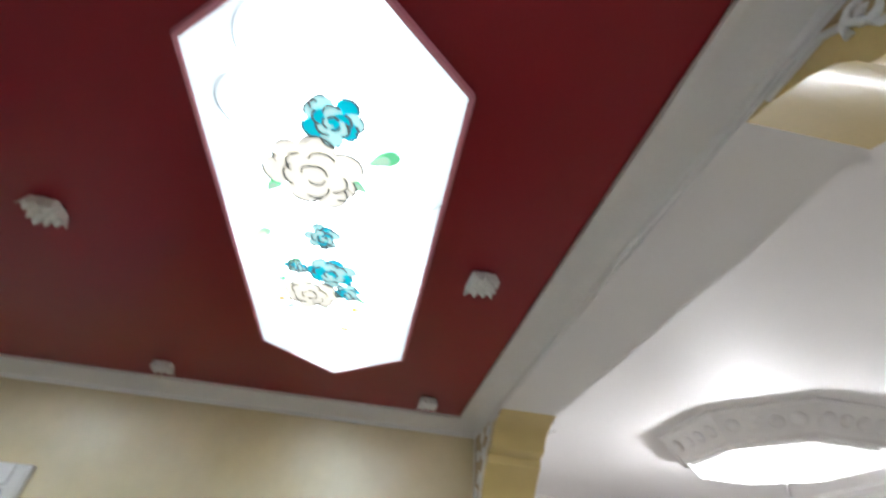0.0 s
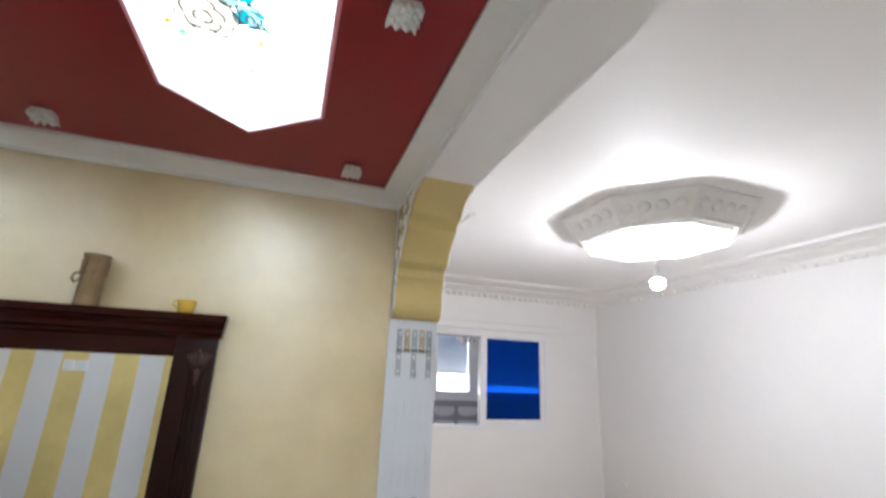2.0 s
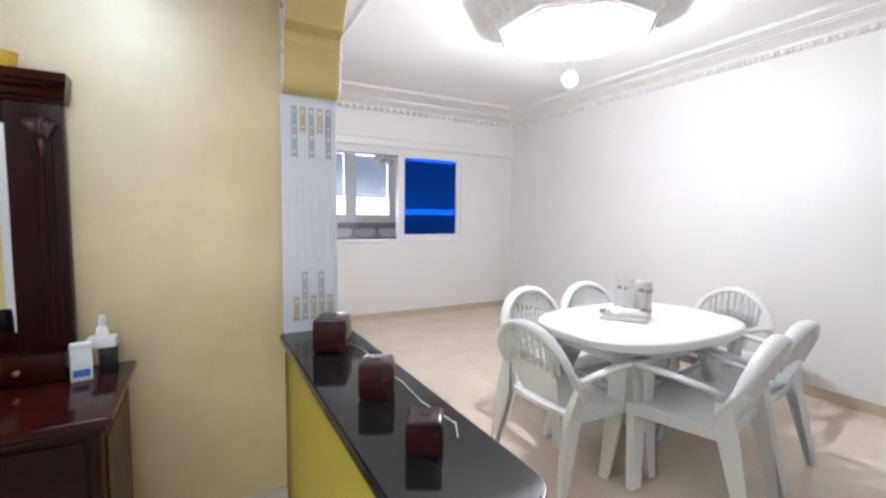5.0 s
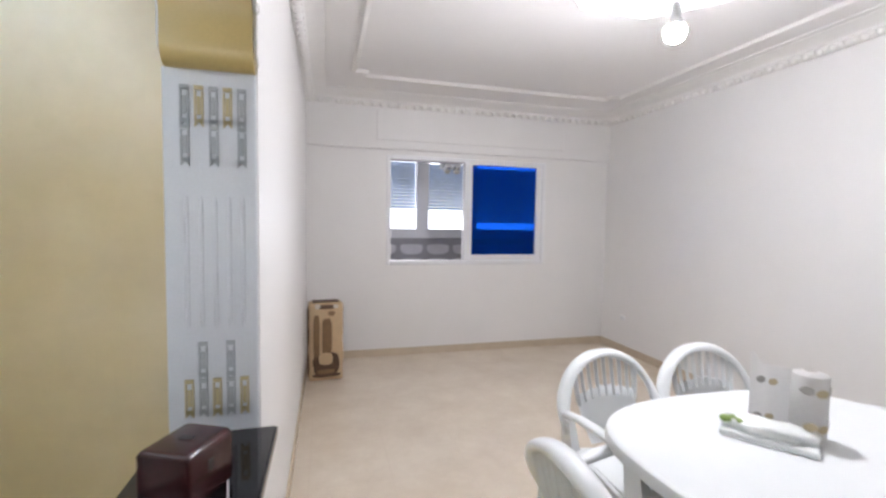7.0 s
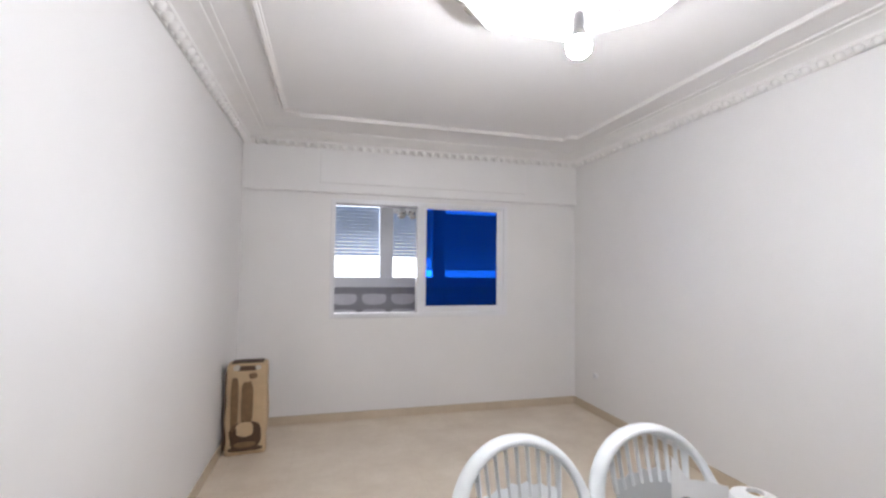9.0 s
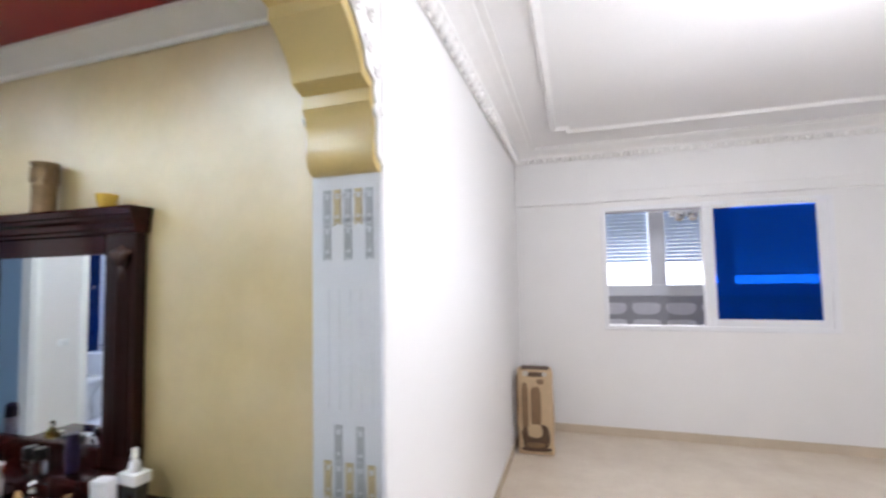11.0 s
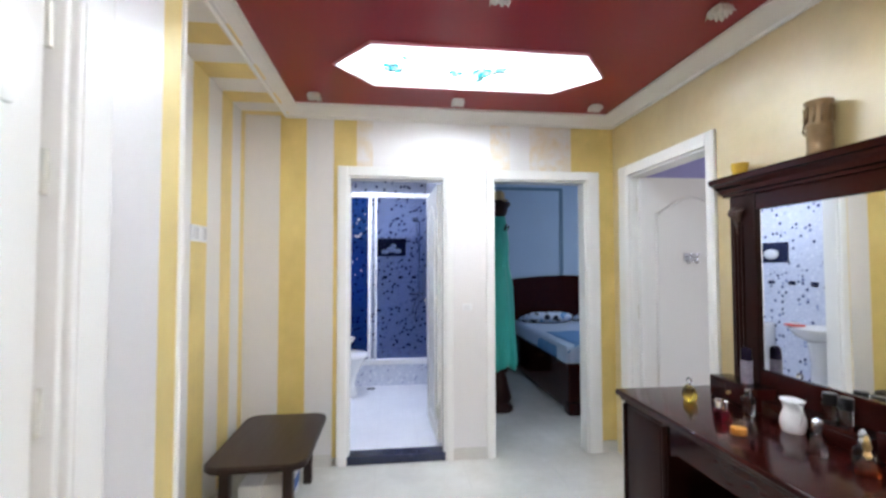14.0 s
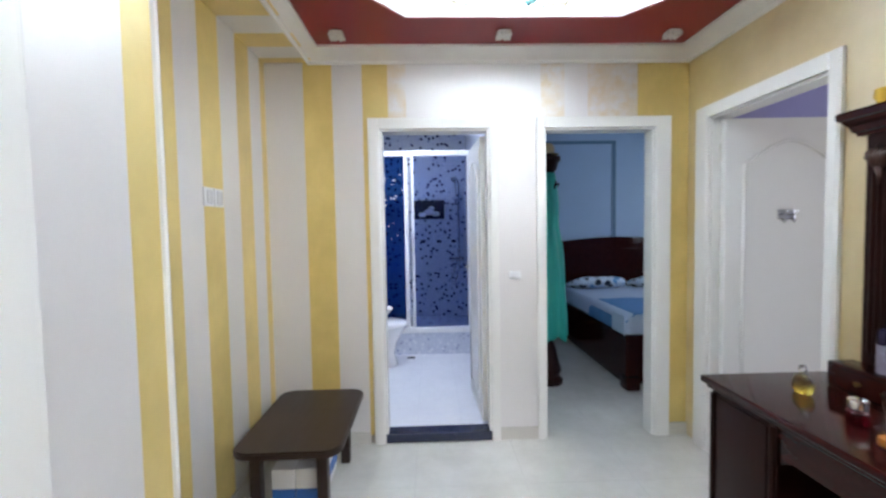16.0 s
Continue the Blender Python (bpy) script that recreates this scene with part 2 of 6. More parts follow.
GOLD_STRIPES_BATH = ((-0.665, -0.488), (-0.301, -0.142), (1.44, 1.80))
GOLD_STRIPES_SOUTH = ((-1.32, -1.13), (-1.70, -1.51), (-2.06, -1.89), (-2.31, -2.22), (-0.93, -0.74))
M = {
    "gold_wall": pearl("pearl_gold_paint", "X", None, gold=(0.49, 0.36, 0.118), sheen=1.0, metal=0.05, coat_ior=3.3, gloss=0.515),
    "bath_side": pearl("striped_paint_west", "Y", GOLD_STRIPES_BATH, sponge=((-0.142, -0.03), (0.82, 0.97), (1.12, 1.44))),
    "south_side": pearl("striped_paint_south", "X", GOLD_STRIPES_SOUTH),
    "porch_side": pearl("striped_paint_porch", "X", ((-0.62, -0.49),)),
    "yellow": surface("counter_yellow_paint", (0.66, 0.50, 0.05), 0.45, var=0.06, scale=3, relief=0.2),
    "white_wall": surface("white_wall_paint", (0.81, 0.795, 0.785), 0.42, var=0.03, scale=2, grain=200, relief=0.08, wear=0.03),
    "white_ceiling": surface("white_ceiling_paint", (0.82, 0.80, 0.79), 0.6, var=0.03, scale=2, relief=0.05, wear=0.03),
    "plaster": surface("white_plaster", (0.82, 0.80, 0.78), 0.55, var=0.05, scale=9, relief=0.1, wear=0.05),
    "red": surface("dark_red_lacquer", (0.26, 0.014, 0.022), 0.33, var=0.03, scale=2, relief=0.0, wear=0.02),
    "door": surface("white_gloss_paint", (0.82, 0.81, 0.79), 0.22, var=0.015, scale=3, relief=0.0, wear=0.015),
    "pvc": surface("white_aluminium", (0.82, 0.82, 0.84), 0.3, var=0.03, scale=5, relief=0.03),
    "ochre": surface("ochre_satin_paint", (0.66, 0.50, 0.19), 0.33, var=0.08, scale=4, relief=0.12, coat=0.22),
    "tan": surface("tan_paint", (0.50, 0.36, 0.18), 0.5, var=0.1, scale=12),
    "panel_white": surface("bluish_white_paint", (0.74, 0.76, 0.80), 0.35, var=0.04, scale=6, relief=0.08),
    "motif_grey": surface("grey_motif_paint", (0.47, 0.50, 0.53), 0.4, var=0.1, scale=30),
    "motif_gold": surface("gold_motif_paint", (0.60, 0.51, 0.30), 0.4, var=0.1, scale=30),
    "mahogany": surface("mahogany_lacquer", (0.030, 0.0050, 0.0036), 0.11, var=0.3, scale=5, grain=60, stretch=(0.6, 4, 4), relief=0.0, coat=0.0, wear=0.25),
    # same lacquer, darker and duller: the shade of upright faces is in its colour
    "mahogany_up_shaded": surface("mahogany_lacquer_upright_shaded", (0.019, 0.0036, 0.0028), 0.36, var=0.3, scale=5, grain=60, stretch=(4, 4, 0.6), relief=0.0, coat=0.0, wear=0.25),
    "carved": surface("carved_bronzed_wood", (0.055, 0.02, 0.013), 0.35, var=0.3, scale=40),
    "wenge": surface("dark_brown_wood", (0.026, 0.013, 0.010), 0.36, var=0.3, scale=5, stretch=(0.6, 4, 4), relief=0.05),
    "granite": surface("black_granite", (0.012, 0.011, 0.013), 0.07, var=0.4, scale=60, grain=300, relief=0.0, wear=0.3),
    "speaker": surface("dark_red_lacquered_case", (0.034, 0.005, 0.006), 0.24, var=0.2, scale=6, relief=0.03, coat=0.1),
    "black": surface("black_plastic", (0.012, 0.012, 0.013), 0.3, var=0.2, scale=20),
    "plastic": surface("white_moulded_plastic", (0.74, 0.755, 0.76), 0.32, var=0.04, scale=6, grain=250, relief=0.08, wear=0.04),
    "chrome": surface("chrome", (0.75, 0.75, 0.76), 0.12, 1.0, var=0.05, scale=8, relief=0.0),
    "brass": surface("aged_brass", (0.55, 0.38, 0.16), 0.3, 1.0, var=0.25, scale=25),
    "hinge": surface("painted_hinge", (0.7, 0.68, 0.62), 0.4, 0.2),
    "paper": surface("kitchen_paper", (0.78, 0.77, 0.76), 0.9, var=0.04, scale=40, relief=0.4),
    "print_grey": surface("grey_print", (0.40, 0.38, 0.36), 0.8),
    "print_tan": surface("tan_print", (0.55, 0.46, 0.30), 0.8),
    "foil": surface("white_wrapping_film", (0.80, 0.82, 0.80), 0.25, var=0.05, scale=30, relief=0.5),
    "green": surface("green_leaf_print", (0.16, 0.24, 0.05), 0.5, var=0.4, scale=60),
    "cardboard": surface("brown_cardboard", (0.55, 0.40, 0.24), 0.75, var=0.15, scale=8, relief=0.3),
    "cardboard_dark": surface("dark_brown_print", (0.085, 0.045, 0.022), 0.7, var=0.4, scale=18),
    "cardboard_mid": surface("brown_print", (0.21, 0.125, 0.06), 0.7, var=0.35, scale=20),
    "tape": surface("packing_tape", (0.62, 0.58, 0.50), 0.25),
    "hall_floor": tiles("polished_grey_white_tiles", (0.54, 0.53, 0.49), (0.72, 0.71, 0.67), 0.6, (0.55, 0.54, 0.51), 0.07, 1.6, 0.002),
    "dining_floor": tiles("polished_beige_tiles", (0.65, 0.55, 0.435), (0.76, 0.67, 0.55), 0.45, (0.66, 0.56, 0.45), 0.15, 2.6, 0.0018),
    "bath_floor": tiles("pale_bathroom_tiles", (0.62, 0.63, 0.70), (0.70, 0.71, 0.77), 0.3, (0.58, 0.59, 0.66), 0.42, 2.0, 0.002),
    "skirting": surface("beige_skirting_tile", (0.60, 0.50, 0.38), 0.2, var=0.1, scale=6),
    "skirting_white": surface("white_skirting_tile", (0.68, 0.66, 0.62), 0.2, var=0.08, scale=6),
    "mosaic": mosaic("pebble_print_tiles"),
    "navy": surface("navy_threshold_stone", (0.02, 0.025, 0.06), 0.25, var=0.3, scale=30),
    "porcelain": surface("white_porcelain", (0.80, 0.80, 0.82), 0.08, var=0.02, scale=5, relief=0.0),
    "blue_room": surface("pale_blue_paint", (0.40, 0.55, 0.72), 0.5, var=0.06, scale=2),
    "blue_line": surface("slate_blue_trim", (0.12, 0.22, 0.33), 0.5),
    "lilac": surface("lilac_paint", (0.34, 0.33, 0.60), 0.55, var=0.06, scale=2),
    "teal": surface("turquoise_chiffon", (0.02, 0.36, 0.30), 0.6, var=0.25, scale=9, stretch=(6, 6, 0.6), relief=0.3),
    "sheet": surface("pale_blue_bed_linen", (0.50, 0.60, 0.74), 0.8, var=0.08, scale=8, relief=0.3),
    "blanket": surface("blue_blanket", (0.10, 0.25, 0.50), 0.85, var=0.15, scale=10, relief=0.4),
    "shutter": surface("grey_blue_shutter_slat", (0.40, 0.53, 0.76), 0.4),
    "lino": surface("dark_grey_concrete", (0.40, 0.39, 0.42), 0.8, var=0.15, scale=12, relief=0.4),
    "light_concrete": surface("pale_cement_relief", (0.72, 0.71, 0.74), 0.8, var=0.12, scale=14, relief=0.3),
    "mirror": surface("mirror_silver", (0.86, 0.88, 0.88), 0.01, 1.0, var=0.0, relief=0.0, wear=0.0),
    "glass": glass("clear_glass"),
    "pane": glass("window_glass", (0.95, 0.98, 1.0), thin=True),
    "blue_pane": glass("blue_tinted_glass", (0.004, 0.065, 0.42), thin=True),
    "shower_pane": glass("deep_blue_shower_glass", (0.05, 0.16, 0.45), 0.1, thin=True),
    "shower_clear": glass("bluish_shower_glass", (0.55, 0.63, 0.85), 0.03, thin=True),
    "bulb": glow("lit_bulb", (0.95, 0.97, 1.0), BULB),
    "panel": glow("lit_opal_panel", (0.80, 0.925, 1.0), PANEL),
    "cyan_glow": glow("backlit_cyan_petal", (0.0, 0.48, 0.62), 1.1),
    "pale_cyan_glow": glow("backlit_pale_petal", (0.45, 0.82, 0.84), 1.1),
    "cream_glow": glow("backlit_cream_petal", (0.92, 0.90, 0.80), 1.15),
    "green_glow": glow("backlit_leaf", (0.14, 0.58, 0.30), 1.1),
    "pale_green_glow": glow("backlit_pale_leaf", (0.45, 0.76, 0.55), 1.0),
    "orange_glow": glow("backlit_bud", (0.75, 0.50, 0.12), 0.9),
    "line_glow": glow("painted_stem", (0.14, 0.15, 0.16), 0.4),
    "pink": surface("pink_lacquered_bead", (0.80, 0.30, 0.38), 0.25),
    "bath_lamp": glow("lit_downlight", (0.76, 0.87, 1.0), BATH_LAMP),
    "day": glow("bright_sky_backdrop", (0.95, 0.97, 1.0), 2.6),
}

def lamp_behind(ma, low, high):
    """Opal glass is brightest over the tubes along its middle and dims towards its rim."""
    nt = ma.node_tree
    co = nt.nodes.new("ShaderNodeTexCoord")
    mp = nt.nodes.new("ShaderNodeMapping")
    mp.inputs["Location"].default_value, mp.inputs["Scale"].default_value = (-1.0, -1.0, 0), (2.0, 2.0, 0)
    gr = nt.nodes.new("ShaderNodeTexGradient")
    gr.gradient_type = "SPHERICAL"
    nt.links.new(co.outputs["Generated"], mp.inputs[0])
    nt.links.new(mp.outputs[0], gr.inputs[0])
    mr = nt.nodes.new("ShaderNodeMapRange")
    mr.inputs["From Max"].default_value, mr.inputs["To Min"].default_value, mr.inputs["To Max"].default_value = 0.55, low, high
    nt.links.new(gr.outputs["Fac"], mr.inputs[0])
    nt.links.new(mr.outputs[0], nt.nodes["Principled BSDF"].inputs["Emission Strength"])


lamp_behind(M["panel"], 1.15, 2.2 * PANEL)
M["blue_pane"].node_tree.nodes["Principled BSDF"].inputs["Transmission Weight"].default_value = 0.72
pn = M["paper"].node_tree
tl, mx = pn.nodes.new("ShaderNodeBsdfTranslucent"), pn.nodes.new("ShaderNodeMixShader")
tl.inputs[0].default_value, mx.inputs[0].default_value = (0.85, 0.84, 0.83, 1), 0.45
pn.links.new(pn.nodes["Principled BSDF"].outputs[0], mx.inputs[1])
pn.links.new(tl.outputs[0], mx.inputs[2])
pn.links.new(mx.outputs[0], pn.nodes["Material Output"].inputs[0])
for level_key, ior in (("ochre", 2.1),):
    ob_b = M[level_key].node_tree.nodes["Principled BSDF"]
    ob_b.inputs["Coat IOR"].default_value, ob_b.inputs["Coat Roughness"].default_value = ior, 0.3
for key in ("hall_floor", "dining_floor"):      # polished stone
    M[key].node_tree.nodes["Principled BSDF"].inputs["Specular IOR Level"].default_value = 0.75
M["red"].node_tree.nodes["Principled BSDF"].inputs["Specular IOR Level"].default_value = 0.28
for key, level in (("mahogany", 0.20), ("mahogany_up_shaded", 0.18), ("wenge", 0.3)):
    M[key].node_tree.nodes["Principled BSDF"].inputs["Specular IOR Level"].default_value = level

# ---- large structure ----
YM, XB, YS, YP, XE = 1.77, -2.30, -0.90, -0.54, -0.604   # mirror wall, bathroom wall, recess, porch wall, recess edge
JX0, JX1, JY, SJY = 0.56, 0.80, 1.75, -0.53              # the arch's wall, its north and south jambs
DX1, DY0, DY1 = 4.24, -1.30, 4.945                       # dining room
ZR, ZD, ZBEAM = 2.458, 2.70, 2.40                        # red ceiling, dining ceiling, beam's underside
BATH = (-0.20, 0.487, 2.005)
BED = (0.837, 1.55, 2.003)
DOORC = (-2.07, -1.30, 2.005)
DOORK = (-0.13, 0.50, 2.02)

setting("floor_hall", boxes((-2.42, 0.62, -1.05, 1.80, -0.12, 0)), M["hall_floor"], "polished grey-white stone tiles of the hall floor", "floor")
setting("floor_dining", boxes((0.62, DX1 + 0.15, DY0 - 0.15, DY1 + 0.1, -0.12, 0)), M["dining_floor"], "polished beige stone tiles of the dining room floor", "floor")

# hall walls
setting("wall_mirror_side", boxes((XB - 0.14, DOORC[0], YM, YM + 0.10, 0, 2.75), (DOORC[1], JX0, YM, YM + 0.10, 0, 2.75), (DOORC[0], DOORC[1], YM, YM + 0.10, DOORC[2], 2.75)),
        M["gold_wall"], "pearly gold hand-brushed wall behind the dresser", "wall")
setting("wall_bathroom_side", boxes((XB - 0.10, XB, -1.04, BATH[0], 0, 2.75), (XB - 0.10, XB, BATH[1], BED[0], 0, 2.75), (XB - 0.10, XB, BED[1], YM, 0, 2.75),
                                    (XB - 0.10, XB, BATH[0], BATH[1], BATH[2], 2.75), (XB - 0.10, XB, BED[0], BED[1], BED[2], 2.75)),
        M["bath_side"], "wall with gold and silver painted stripes and two doorways", "wall")
setting("wall_recess", boxes((XB, XE, YS - 0.14, YS, 0, 2.75)), M["south_side"], "recessed wall with gold and silver painted stripes", "wall")
setting("wall_recess_return", boxes((XE, XE + 0.14, YS - 0.14, YP - 0.14, 0, 2.75)), M["porch_side"], "short return of the striped wall", "wall")
setting("wall_kitchen_side", boxes((XE, DOORK[0], YP - 0.14, YP, 0, 2.75), (DOORK[1], JX1, YP - 0.14, YP - 0.02, 0, 2.75), (DOORK[0], DOORK[1], YP - 0.14, YP, DOORK[2], 2.75)),
        M["porch_side"], "wall with painted stripes beside the kitchen door", "wall")
bm = bmesh.new()
tube(bm, [(XE, YP, 0), (XE, YP, 2.41)], 0.011, 8)
setting("corner_bead", bm, M["door"], "white plastic bead on the wall's corner", "trim")
setting("soffit_striped", boxes((XB, XE, YS, -0.60, 2.42, 2.75)), M["south_side"], "lowered ceiling edge with painted stripes", "ceiling")
setting("soffit_porch", boxes((XE, JX0, YP - 0.1, -0.60, 2.42, 2.75)), M["white_ceiling"], "plain lowered ceiling edge above the kitchen door", "ceiling")
RX0, RX1, RY0, RY1 = -2.125, 0.455, -0.531, 1.63
setting("ceiling_red", boxes((XB - 0.1, JX0, -0.62, YM, ZR, 2.60)), M["red"], "glossy dark red lacquered ceiling", "ceiling")


def cornice_run(bm, prof, corners, inner):
    """A moulding run round a rectangle: prof is (inward share 0..1, height); corners the outer, inner the inner rectangle."""
    (X0, X1, Y0, Y1), (x0, x1, y0, y1) = corners, inner
    loops = []
    for s, z in prof:
        a0, a1, b0, b1 = X0 + (x0 - X0) * s, X1 + (x1 - X1) * s, Y0 + (y0 - Y0) * s, Y1 + (y1 - Y1) * s
        loops.append([bm.verts.new(p) for p in ((a0, b0, z), (a1, b0, z), (a1, b1, z), (a0, b1, z))])
    fs = []
    for a, b in zip(loops, loops[1:]):
        for i in range(4):
            fs.append(bm.faces.new((a[i], a[(i + 1) % 4], b[(i + 1) % 4], b[i])))
    bmesh.ops.recalc_face_normals(bm, faces=fs)


bm = bmesh.new()
cornice_run(bm, [(0, 2.60), (0, 2.405), (0.10, 2.405), (0.14, 2.418), (0.28, 2.422), (0.50, 2.434), (0.72, 2.448), (0.84, 2.450), (0.86, 2.444), (1.0, 2.444), (1.0, 2.50)],
            (XB + 0.002, JX0 + 0.004, -0.632, YM - 0.004), (RX0, RX1, RY0, RY1))
setting("cornice_hall", bm, M["plaster"], "white plaster cornice round the red ceiling", "trim", smooth=True)

# arch between hall and dining room
setting("beam", boxes((JX0, JX1, SJY, JY, ZBEAM, 2.75), (JX0 + 0.015, JX1, DY0, SJY, 0, 2.75)), M["white_ceiling"], "white beam over the arched opening", "beam")
def corbel_profile():
    """Scalloped outline from the jamb out to the beam: depth from the jamb, height."""
    p = [(0.0, 1.845), (0.012, 1.846), (0.030, 1.854), (0.043, 1.872), (0.048, 1.895), (0.047, 1.925), (0.044, 1.955), (0.045, 1.985), (0.052, 2.015), (0.063, 2.043)]
    p += [(0.066, 2.046), (0.066, 2.086), (0.112, 2.102), (0.120, 2.108), (0.124, 2.128), (0.136, 2.155), (0.158, 2.182), (0.186, 2.212), (0.222, 2.242)]
    p += [(0.228, 2.246), (0.229, 2.278), (0.278, 2.292), (0.287, 2.299), (0.292, 2.315), (0.308, 2.338), (0.340, 2.362), (0.392, 2.384), (0.45, ZBEAM + 0.002)]
    return p


PROF = corbel_profile()


def corbel(name, y0, s):
    """A bracket of the arch: ochre scalloped underside, white sides with scrolled relief."""
    ob = thing(name, "ochre scalloped arch bracket with white relief sides", "bracket", "brackets of the arch", "structure")
    pts = [(y0 - s * d, z) for d, z in PROF] + [(y0, ZBEAM + 0.002)]
    bm = bmesh.new()
    prism(bm, pts, "x", JX0 + 0.004, JX1 - 0.004)
    part("body", bm, M["ochre"], ob, "ochre satin paint", smooth=True)
    for x0, x1, edge in ((JX0 + 0.001, JX0 + 0.004, -1), (JX1 - 0.004, JX1 + 0.003, 1)):
        bm = bmesh.new()
        inset = [(y0 - s * max(0, d * 0.86 - 0.006), min(z + 0.02 + 0.05 * d, ZBEAM)) for d, z in PROF] + [(y0, ZBEAM + 0.001)]
        prism(bm, inset, "x", x0, x1)
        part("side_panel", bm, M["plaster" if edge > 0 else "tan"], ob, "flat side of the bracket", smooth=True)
        bm = bmesh.new()
        tube(bm, [((x0 if edge < 0 else x1), y0 - s * max(0.004, d * 0.90 - 0.008), min(z + 0.022 + 0.03 * d, ZBEAM - 0.008)) for d, z in PROF], 0.006, 6)
        for i, (d, z) in enumerate([(0.03, 2.02), (0.03, 2.15), (0.08, 2.21), (0.07, 2.31), (0.16, 2.30), (0.15, 2.37), (0.25, 2.36)]):
            c = Vector(((x0 if edge < 0 else x1), y0 - s * d, z))
            tube(bm, [c + Vector((0, 0.030 * (1 - k / 14) * math.cos(k * 0.75 + i), 0.030 * (1 - k / 14) * math.sin(k * 0.75 + i))) for k in range(13)], 0.007, 6)
        part("relief", bm, M["plaster"], ob, "white scrolled relief", smooth="all")
    return ob


corbel("arch_bracket", JY, 1)
corbel("arch_bracket", SJY, -1)


def jamb_panel(name, y, s):
    """White fluted pilaster facing of the arch with grey and gold motifs."""
    ob = thing(name, "bluish-white fluted pilaster panel with grey and gold motifs", "pilaster", kind="structure")
    part("panel", rbox(JX0 - 0.006, JX1 - 0.004, min(y, y + s * 0.012), max(y, y + s * 0.012), 0.0 if s < 0 else 0.79, 1.846, 0.002, 1), M["panel_white"], ob)
    cols = [JX0 + 0.050 + i * 0.0370 for i in range(5)]
    for i, x in enumerate(cols):
        bm = bmesh.new()
        tube(bm, [(x, y + s * 0.011, 1.09), (x, y + s * 0.0055, 1.13), (x, y + s * 0.0055, 1.47), (x, y + s * 0.011, 1.51)], 0.009, 12)
        part("flute", bm, M["panel_white"], ob, smooth=True)
        tops = [(1.70, i % 2)] + ([(1.59, 0)] if i % 2 == 0 else [])
        lows = [(0.86, (i + 1) % 2)] + ([(0.97, 0)] if i % 2 else [])
        for z, gold in tops + lows:
            up = z > 1.3
            bm = bmesh.new()
            w, f0, f1 = 0.0118, y - s * 0.005, y + s * 0.01
            a, b = min(f0, f1), max(f0, f1)
            box(bm, x - w, x - w + 0.005, a, b, z, z + 0.085)
            box(bm, x + w - 0.005, x + w, a, b, z, z + 0.085)
            box(bm, x - w, x + w, a, b, z + 0.088, z + 0.100)
            box(bm, x - w, x + w, a, b, z - 0.001, z + 0.008)
            box(bm, x - 0.005, x + 0.005, a, b, z + 0.02, z + 0.07)
            prism(bm, [(x - w, z - 0.014), (x, z - 0.002), (x + w, z - 0.014), (x + w, z - 0.004), (x, z + 0.008), (x - w, z - 0.004)], "y", a, b)
            part("motif", bm, M["motif_gold" if gold else "motif_grey"], ob, "gold motif" if gold else "grey motif")
    return ob


jamb_panel("arch_pilaster", JY, 1)
jamb_panel("arch_pilaster", SJY, -1)

# dining room shell
setting("wall_dining_west", boxes((JX1 - 0.14, JX1, JY + 0.012, DY1 + 0.12, 0, 2.80), (JX0 + 0.02, JX1 - 0.14, JY + 0.012, JY + 0.14, 0, 2.80)), M["white_wall"], "plain white wall of the dining room", "wall")
setting("wall_dining_east", boxes((DX1, DX1 + 0.14, DY0, DY1 + 0.12, 0, 2.80)), M["white_wall"], "plain white long wall of the dining room", "wall")
setting("wall_dining_south", boxes((JX0, DX1, DY0 - 0.14, DY0, 0, 2.80)), M["white_wall"], "plain white end wall of the dining room", "wall")
WX0, WX1, WZ0, WZ1 = 1.60, 3.43, 0.975, 2.13
setting("wall_window", boxes((JX1, WX0, DY1, DY1 + 0.12, 0, 2.80), (WX1, DX1, DY1, DY1 + 0.12, 0, 2.80), (WX0, WX1, DY1, DY1 + 0.12, 0, WZ0), (WX0, WX1, DY1, DY1 + 0.12, WZ1, 2.80)),
        M["white_wall"], "white window wall of the dining room", "wall")
setting("ceiling_dining", boxes((JX0 + 0.1, DX1 + 0.1, DY0 - 0.1, DY1 + 0.1, ZD, ZD + 0.15)), M["white_ceiling"], "white plaster dining room ceiling", "ceiling")
setting("shutter_box", rbox(JX1 + 0.001, DX1 - 0.001, DY1 - 0.045, DY1 + 0.01, 2.18, 2.70, 0.008, 2), M["white_wall"], "white boxed-in shutter casing above the window", "trim")
setting("shutter_box_lid", rbox(1.49, 3.62, DY1 - 0.060, DY1 - 0.04, 2.27, 2.575, 0.006, 2), M["white_wall"], "white removable lid of the shutter casing", "trim")


